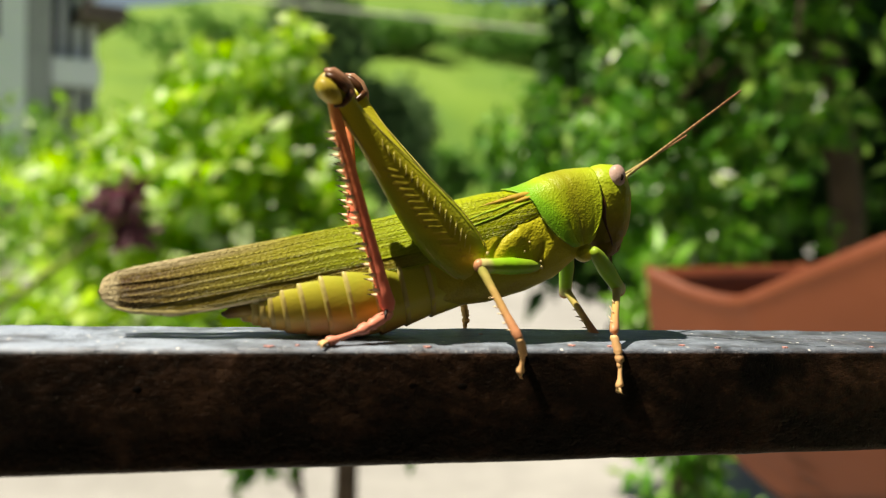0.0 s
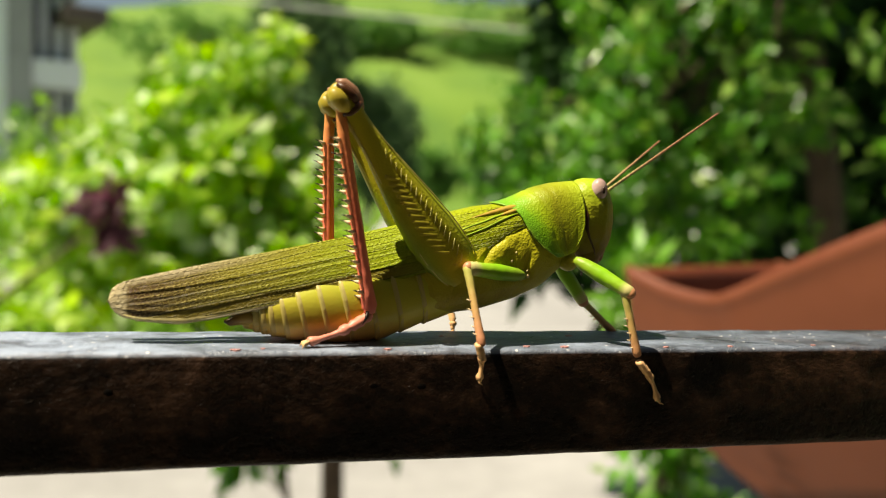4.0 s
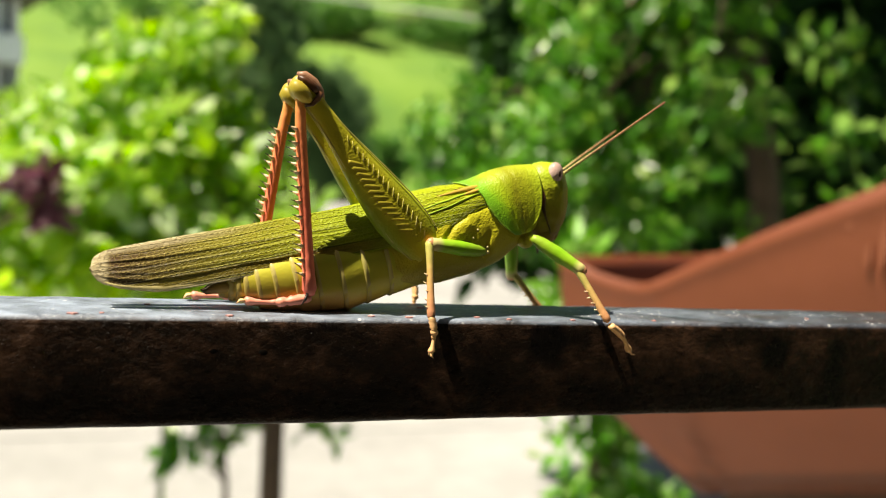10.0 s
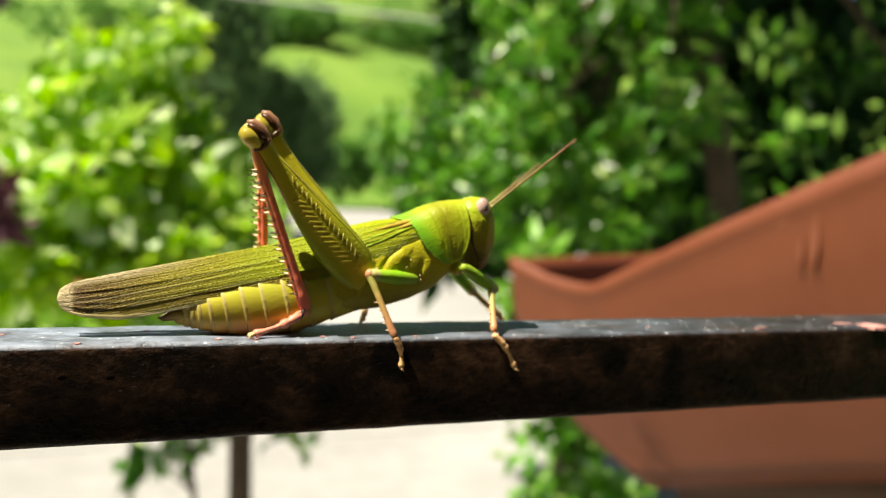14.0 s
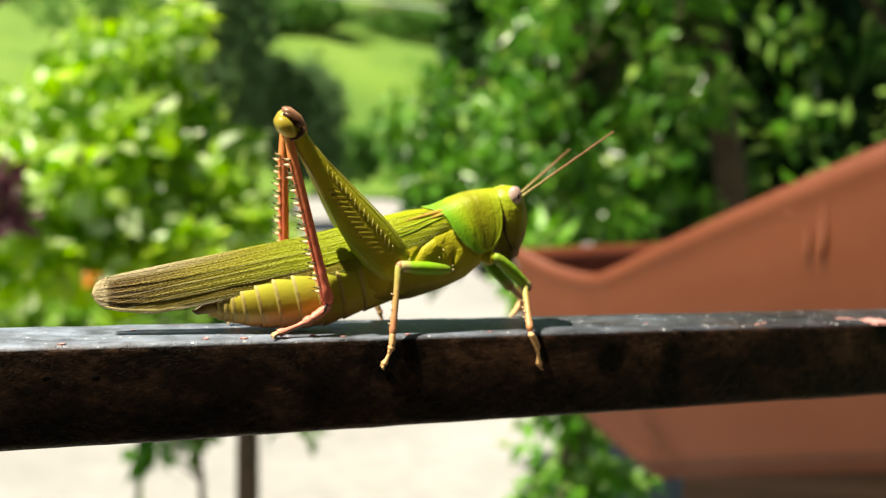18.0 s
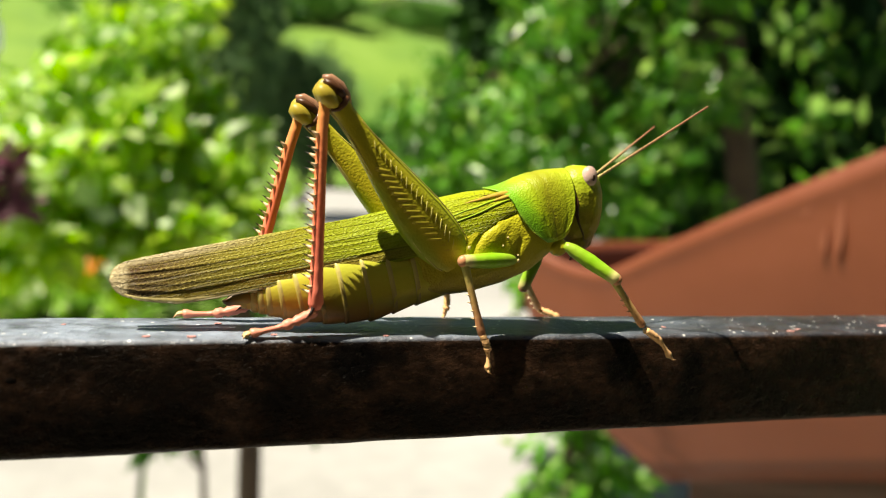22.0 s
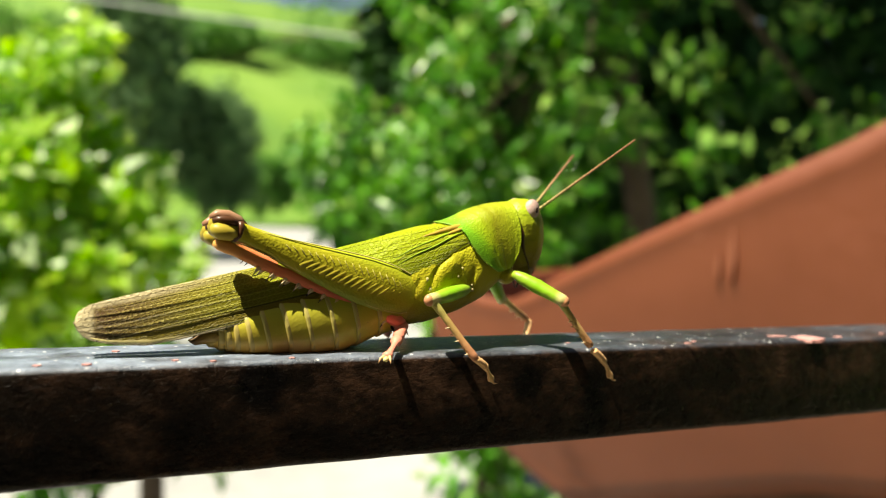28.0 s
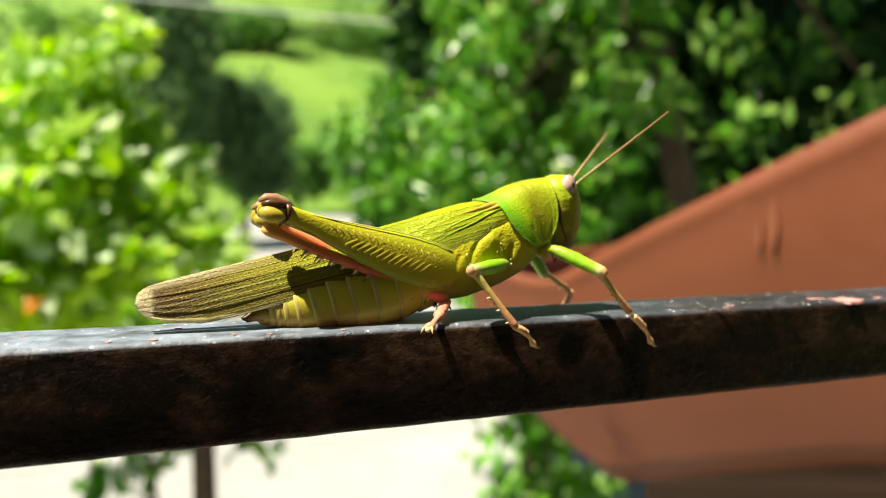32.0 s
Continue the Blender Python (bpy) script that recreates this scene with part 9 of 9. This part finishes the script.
    walk(limb['front_far_tarsus'], [(0, pose(0.03557, 0.0009, -0.00209, 16.7, 10.16, 59.54)), (0.5, pose(0.04082, 0.00384, -0.00134, 149.19, 20.76, 120.73)), (1, pose(0.04454, 0.0078, 0.00093, 179.86, 29.43, 179.71)), (1.5, pose(0.04438, 0.00918, 0.0007, -175.02, 26.42, -168.91)), (2, pose(0.04263, 0.01, 0.00132, -167.7, 35.32, -159.33)), (2.5, pose(0.04333, 0.00878, 0.00068, -175.33, 28.56, -170.31)), (3, pose(0.04386, 0.00746, 0.00014, 179.73, 22.43, 179.29)), (3.5, pose(0.04377, 0.00645, -0.00052, 177.04, 18.07, 170.54)), (4, pose(0.04358, 0.00537, -0.00112, 175.29, 13.72, 160.84)), (4.5, pose(0.04327, 0.00426, -0.00164, 174.55, 9.76, 150.62)), (5, pose(0.04286, 0.00315, -0.00206, 174.59, 6.58, 140.45)), (5.5, pose(0.04236, 0.00209, -0.00237, 174.96, 4.37, 130.87)), (6, pose(0.03884, -0.00008, -0.00281, -175.37, -1.97, 112.95)), (6.5, pose(0.03833, -0.00059, -0.00276, -160.98, -5.65, 105.96)), (7, pose(0.03781, -0.00107, -0.00269, -134.31, -9.17, 98.84)), (7.5, pose(0.04247, 0.00305, -0.00123, 175.34, 5.24, 138.24)), (8, pose(0.04555, 0.00807, 0.00156, 179.67, 30.52, 179.34)), (8.5, pose(0.0436, 0.0083, -0.00008, -18.76, 86.37, -18.79)), (9, pose(0.04132, 0.00853, -0.00142, -0.41, 16.77, -1.43)), (9.5, pose(0.04091, 0.00819, -0.00209, -0.31, 9.63, -1.85)), (10, pose(0.0404, 0.00786, -0.00264, -0.14, 3.34, -2.34)), (10.5, pose(0.04309, 0.00932, -0.00074, -42.27, 48.52, -50.51)), (11, pose(0.04329, 0.00951, 0.00311, -134, 69.74, -132.18)), (11.5, pose(0.0425, 0.00954, -0.00154, -43.15, 33.59, -59.45)), (12, pose(0.03862, 0.00799, -0.00324, 0.18, -5.93, -1.77)), (12.5, pose(0.04211, 0.00785, -0.00122, -95.44, 86.59, -95.43)), (13, pose(0.04505, 0.00778, 0.00137, 179.82, 24.06, 179.56)), (13.5, pose(0.0454, 0.00817, 0.00095, -179.78, 20.78, -179.39)), (14, pose(0.04543, 0.00853, 0.00075, -179.5, 20.17, -178.54)), (14.5, pose(0.04354, 0.00857, 0.00177, 179.95, 32.1, 179.91)), (15, pose(0.04428, 0.00902, 0.00155, -179.11, 30.53, -178.24)), (15.5, pose(0.04492, 0.00937, 0.00138, -178.77, 29.8, -177.52)), (16, pose(0.04538, 0.0096, 0.00133, -178.9, 30.67, -177.84)), (16.5, pose(0.04561, 0.00978, 0.00144, -179.29, 33.7, -178.72)), (17, pose(0.04595, 0.0094, 0.00211, -178.74, 38.59, -177.99)), (17.5, pose(0.04482, 0.00977, 0.00201, -177.33, 41.64, -175.98)), (18, pose(0.04305, 0.00971, 0.00228, -178.94, 50.73, -178.64)), (18.5, pose(0.04221, 0.01085, 0.00185, -169.1, 58.55, -167.28)), (19, pose(0.04129, 0.0119, 0.00147, -153.2, 65.76, -151.02)), (19.5, pose(0.04053, 0.01331, 0.00018, -76.84, 55.13, -79.14)), (20, pose(0.03923, 0.01416, -0.00074, -26.06, 28.16, -46.01)), (20.5, pose(0.03839, 0.01389, -0.00139, -14.13, 21.83, -34.1)), (21, pose(0.03752, 0.01358, -0.00199, -6.2, 15.03, -22.74)), (21.5, pose(0.03644, 0.01382, -0.00171, -8.19, 19.83, -23)), (22, pose(0.03525, 0.01396, -0.00132, -9.83, 25.35, -22.03)), (22.5, pose(0.03533, 0.01515, -0.00102, -16.69, 29.95, -30.99)), (23, pose(0.03533, 0.01627, -0.00066, -25.2, 34.3, -39.86)), (23.5, pose(0.04051, 0.01424, -0.00021, -111.94, 57.46, -108.76)), (24, pose(0.04434, 0.01117, 0.00128, -179.22, 47.64, -178.94)), (24.5, pose(0.03498, -0.00107, 0.00082, 104.95, 27.64, 97.06)), (25, pose(0.03764, 0.00065, -0.00101, 135.9, 19.15, 108.7)), (25.5, pose(0.04088, 0.00511, -0.00226, 169.91, 18.71, 150.97)), (26, pose(0.04219, 0.01055, -0.00134, -156.97, 36.41, -144.39)), (26.5, pose(0.04172, 0.01383, 0.00024, -111.56, 49.27, -106.67)), (27, pose(0.04289, 0.01272, 0.00024, -133.44, 38.66, -120.61)), (27.5, pose(0.04375, 0.01239, 0.0009, -144.35, 36.57, -129.72)), (28, pose(0.04454, 0.01205, 0.00162, -153.1, 34.43, -138.09)), (28.5, pose(0.04476, 0.01164, 0.0017, -157.85, 31.41, -142.01)), (29, pose(0.04495, 0.01123, 0.00179, -161.94, 28.5, -145.64)), (29.5, pose(0.04503, 0.01151, 0.00185, -163.11, 28.94, -147.89)), (30, pose(0.045, 0.01176, 0.00197, -163.73, 30.3, -149.95)), (30.5, pose(0.0448, 0.01227, 0.00198, -162.1, 30.52, -147.55)), (31, pose(0.04445, 0.01272, 0.00209, -159.5, 32.13, -144.89)), (32, pose(0.04485, 0.01238, 0.00228, -161.85, 30.81, -147.38))])
    walk(limb['antenna_near'], [(0, pose(0.0366, -0.0009, 0.023, 28.34, -39.62, -40.22)), (1, pose(0.0366, -0.0009, 0.023, 26.11, -38.95, -37.94)), (2, pose(0.0366, -0.0009, 0.023, 25.63, -37.82, -38.04)), (5.5, pose(0.0366, -0.0009, 0.023, 26.58, -37.57, -39.38)), (6, pose(0.0366, -0.0009, 0.023, 28.72, -38.09, -41.61)), (7, pose(0.0366, -0.0009, 0.023, 29.37, -40.16, -41.11)), (8, pose(0.0366, -0.0009, 0.023, 26.68, -40.09, -37.96)), (9, pose(0.0366, -0.0009, 0.023, 26.72, -38.84, -38.76)), (10, pose(0.0366, -0.0009, 0.023, 26.23, -38.72, -38.23)), (11, pose(0.0366, -0.0009, 0.023, 27.26, -39.15, -39.22)), (12, pose(0.0366, -0.0009, 0.023, 27.52, -38.9, -39.68)), (13, pose(0.0366, -0.0009, 0.023, 22.63, -42.38, -31.73)), (14, pose(0.0366, -0.0009, 0.023, 22.77, -41.97, -32.11)), (16.5, pose(0.0366, -0.0009, 0.023, 22.12, -39.42, -32.63)), (17, pose(0.0366, -0.0009, 0.023, 22.48, -39.48, -33.05)), (18, pose(0.0366, -0.0009, 0.023, 21.82, -38.21, -32.92)), (19, pose(0.0366, -0.0009, 0.023, 21.31, -37.84, -32.45)), (20, pose(0.0366, -0.0009, 0.023, 25.75, -37.3, -38.52)), (21, pose(0.0366, -0.0009, 0.023, 25.92, -36.99, -38.92)), (22, pose(0.0366, -0.0009, 0.023, 24.95, -36.64, -37.93)), (23, pose(0.0366, -0.0009, 0.023, 25.22, -37.06, -38.01)), (24, pose(0.0366, -0.0009, 0.023, 26.88, -36.4, -40.5)), (24.5, pose(0.0366, -0.0009, 0.023, 34.31, -37.41, -48.32)), (26.5, pose(0.0366, -0.0009, 0.023, 24.15, -36.17, -37.22)), (27, pose(0.0366, -0.0009, 0.023, 26.97, -37.8, -39.71)), (28, pose(0.0366, -0.0009, 0.023, 29.46, -38.32, -42.34)), (29, pose(0.0366, -0.0009, 0.023, 29.3, -37.99, -42.36)), (31, pose(0.0366, -0.0009, 0.023, 27.8, -38.15, -40.48)), (32, pose(0.0366, -0.0009, 0.023, 28.6, -38.87, -40.98))])
    walk(limb['antenna_far'], [(0, pose(0.0366, 0.0009, 0.023, -11.59, -22.42, 28.27)), (1, pose(0.0366, 0.0009, 0.023, -14.82, -26.23, 30.91)), (2, pose(0.0366, 0.0009, 0.023, -15.02, -25.66, 31.79)), (3, pose(0.0366, 0.0009, 0.023, -15.21, -26.12, 31.7)), (5.5, pose(0.0366, 0.0009, 0.023, -14.47, -27.95, 28.84)), (6, pose(0.0366, 0.0009, 0.023, -12.94, -27.38, 26.55)), (7, pose(0.0366, 0.0009, 0.023, -12.43, -26.99, 25.89)), (8, pose(0.0366, 0.0009, 0.023, -13.93, -28.22, 27.68)), (9, pose(0.0366, 0.0009, 0.023, -14.89, -26.77, 30.57)), (10, pose(0.0366, 0.0009, 0.023, -13.52, -25.69, 29.03)), (11, pose(0.0366, 0.0009, 0.023, -11.71, -29.38, 22.91)), (12, pose(0.0366, 0.0009, 0.023, -11.81, -28.05, 23.98)), (13, pose(0.0366, 0.0009, 0.023, -13.35, -23.91, 30.35)), (14, pose(0.0366, 0.0009, 0.023, -15.4, -27.1, 31.17)), (14.5, pose(0.0366, 0.0009, 0.023, -16.6, -27.83, 32.56)), (16.5, pose(0.0366, 0.0009, 0.023, -12.89, -28.71, 25.47)), (17, pose(0.0366, 0.0009, 0.023, -13.35, -27.4, 27.29)), (18, pose(0.0366, 0.0009, 0.023, -16.29, -27.64, 32.22)), (19, pose(0.0366, 0.0009, 0.023, -16.56, -26.73, 33.47)), (20, pose(0.0366, 0.0009, 0.023, -12.25, -28.96, 24.15)), (21, pose(0.0366, 0.0009, 0.023, -15.43, -28.38, 30.15)), (22, pose(0.0366, 0.0009, 0.023, -13.83, -27.87, 27.77)), (23, pose(0.0366, 0.0009, 0.023, -13.92, -27.51, 28.22)), (24, pose(0.0366, 0.0009, 0.023, -13.58, -24.08, 30.63)), (24.5, pose(0.0366, 0.0009, 0.023, -12.01, -26.6, 25.42)), (26.5, pose(0.0366, 0.0009, 0.023, -14.61, -28.81, 28.42)), (27, pose(0.0366, 0.0009, 0.023, -16.9, -30.76, 30.71)), (28, pose(0.0366, 0.0009, 0.023, -18.02, -31.57, 31.86)), (29, pose(0.0366, 0.0009, 0.023, -17.71, -31.79, 31.23)), (31, pose(0.0366, 0.0009, 0.023, -19.03, -30.62, 34.11)), (32, pose(0.0366, 0.0009, 0.023, -18.99, -30.41, 34.21))])
    walk(van, [(0, pose(0.2, 21.5, GROUND)), (32, pose(0.2 + 32 * 2.75, 21.5, GROUND))])


motions()
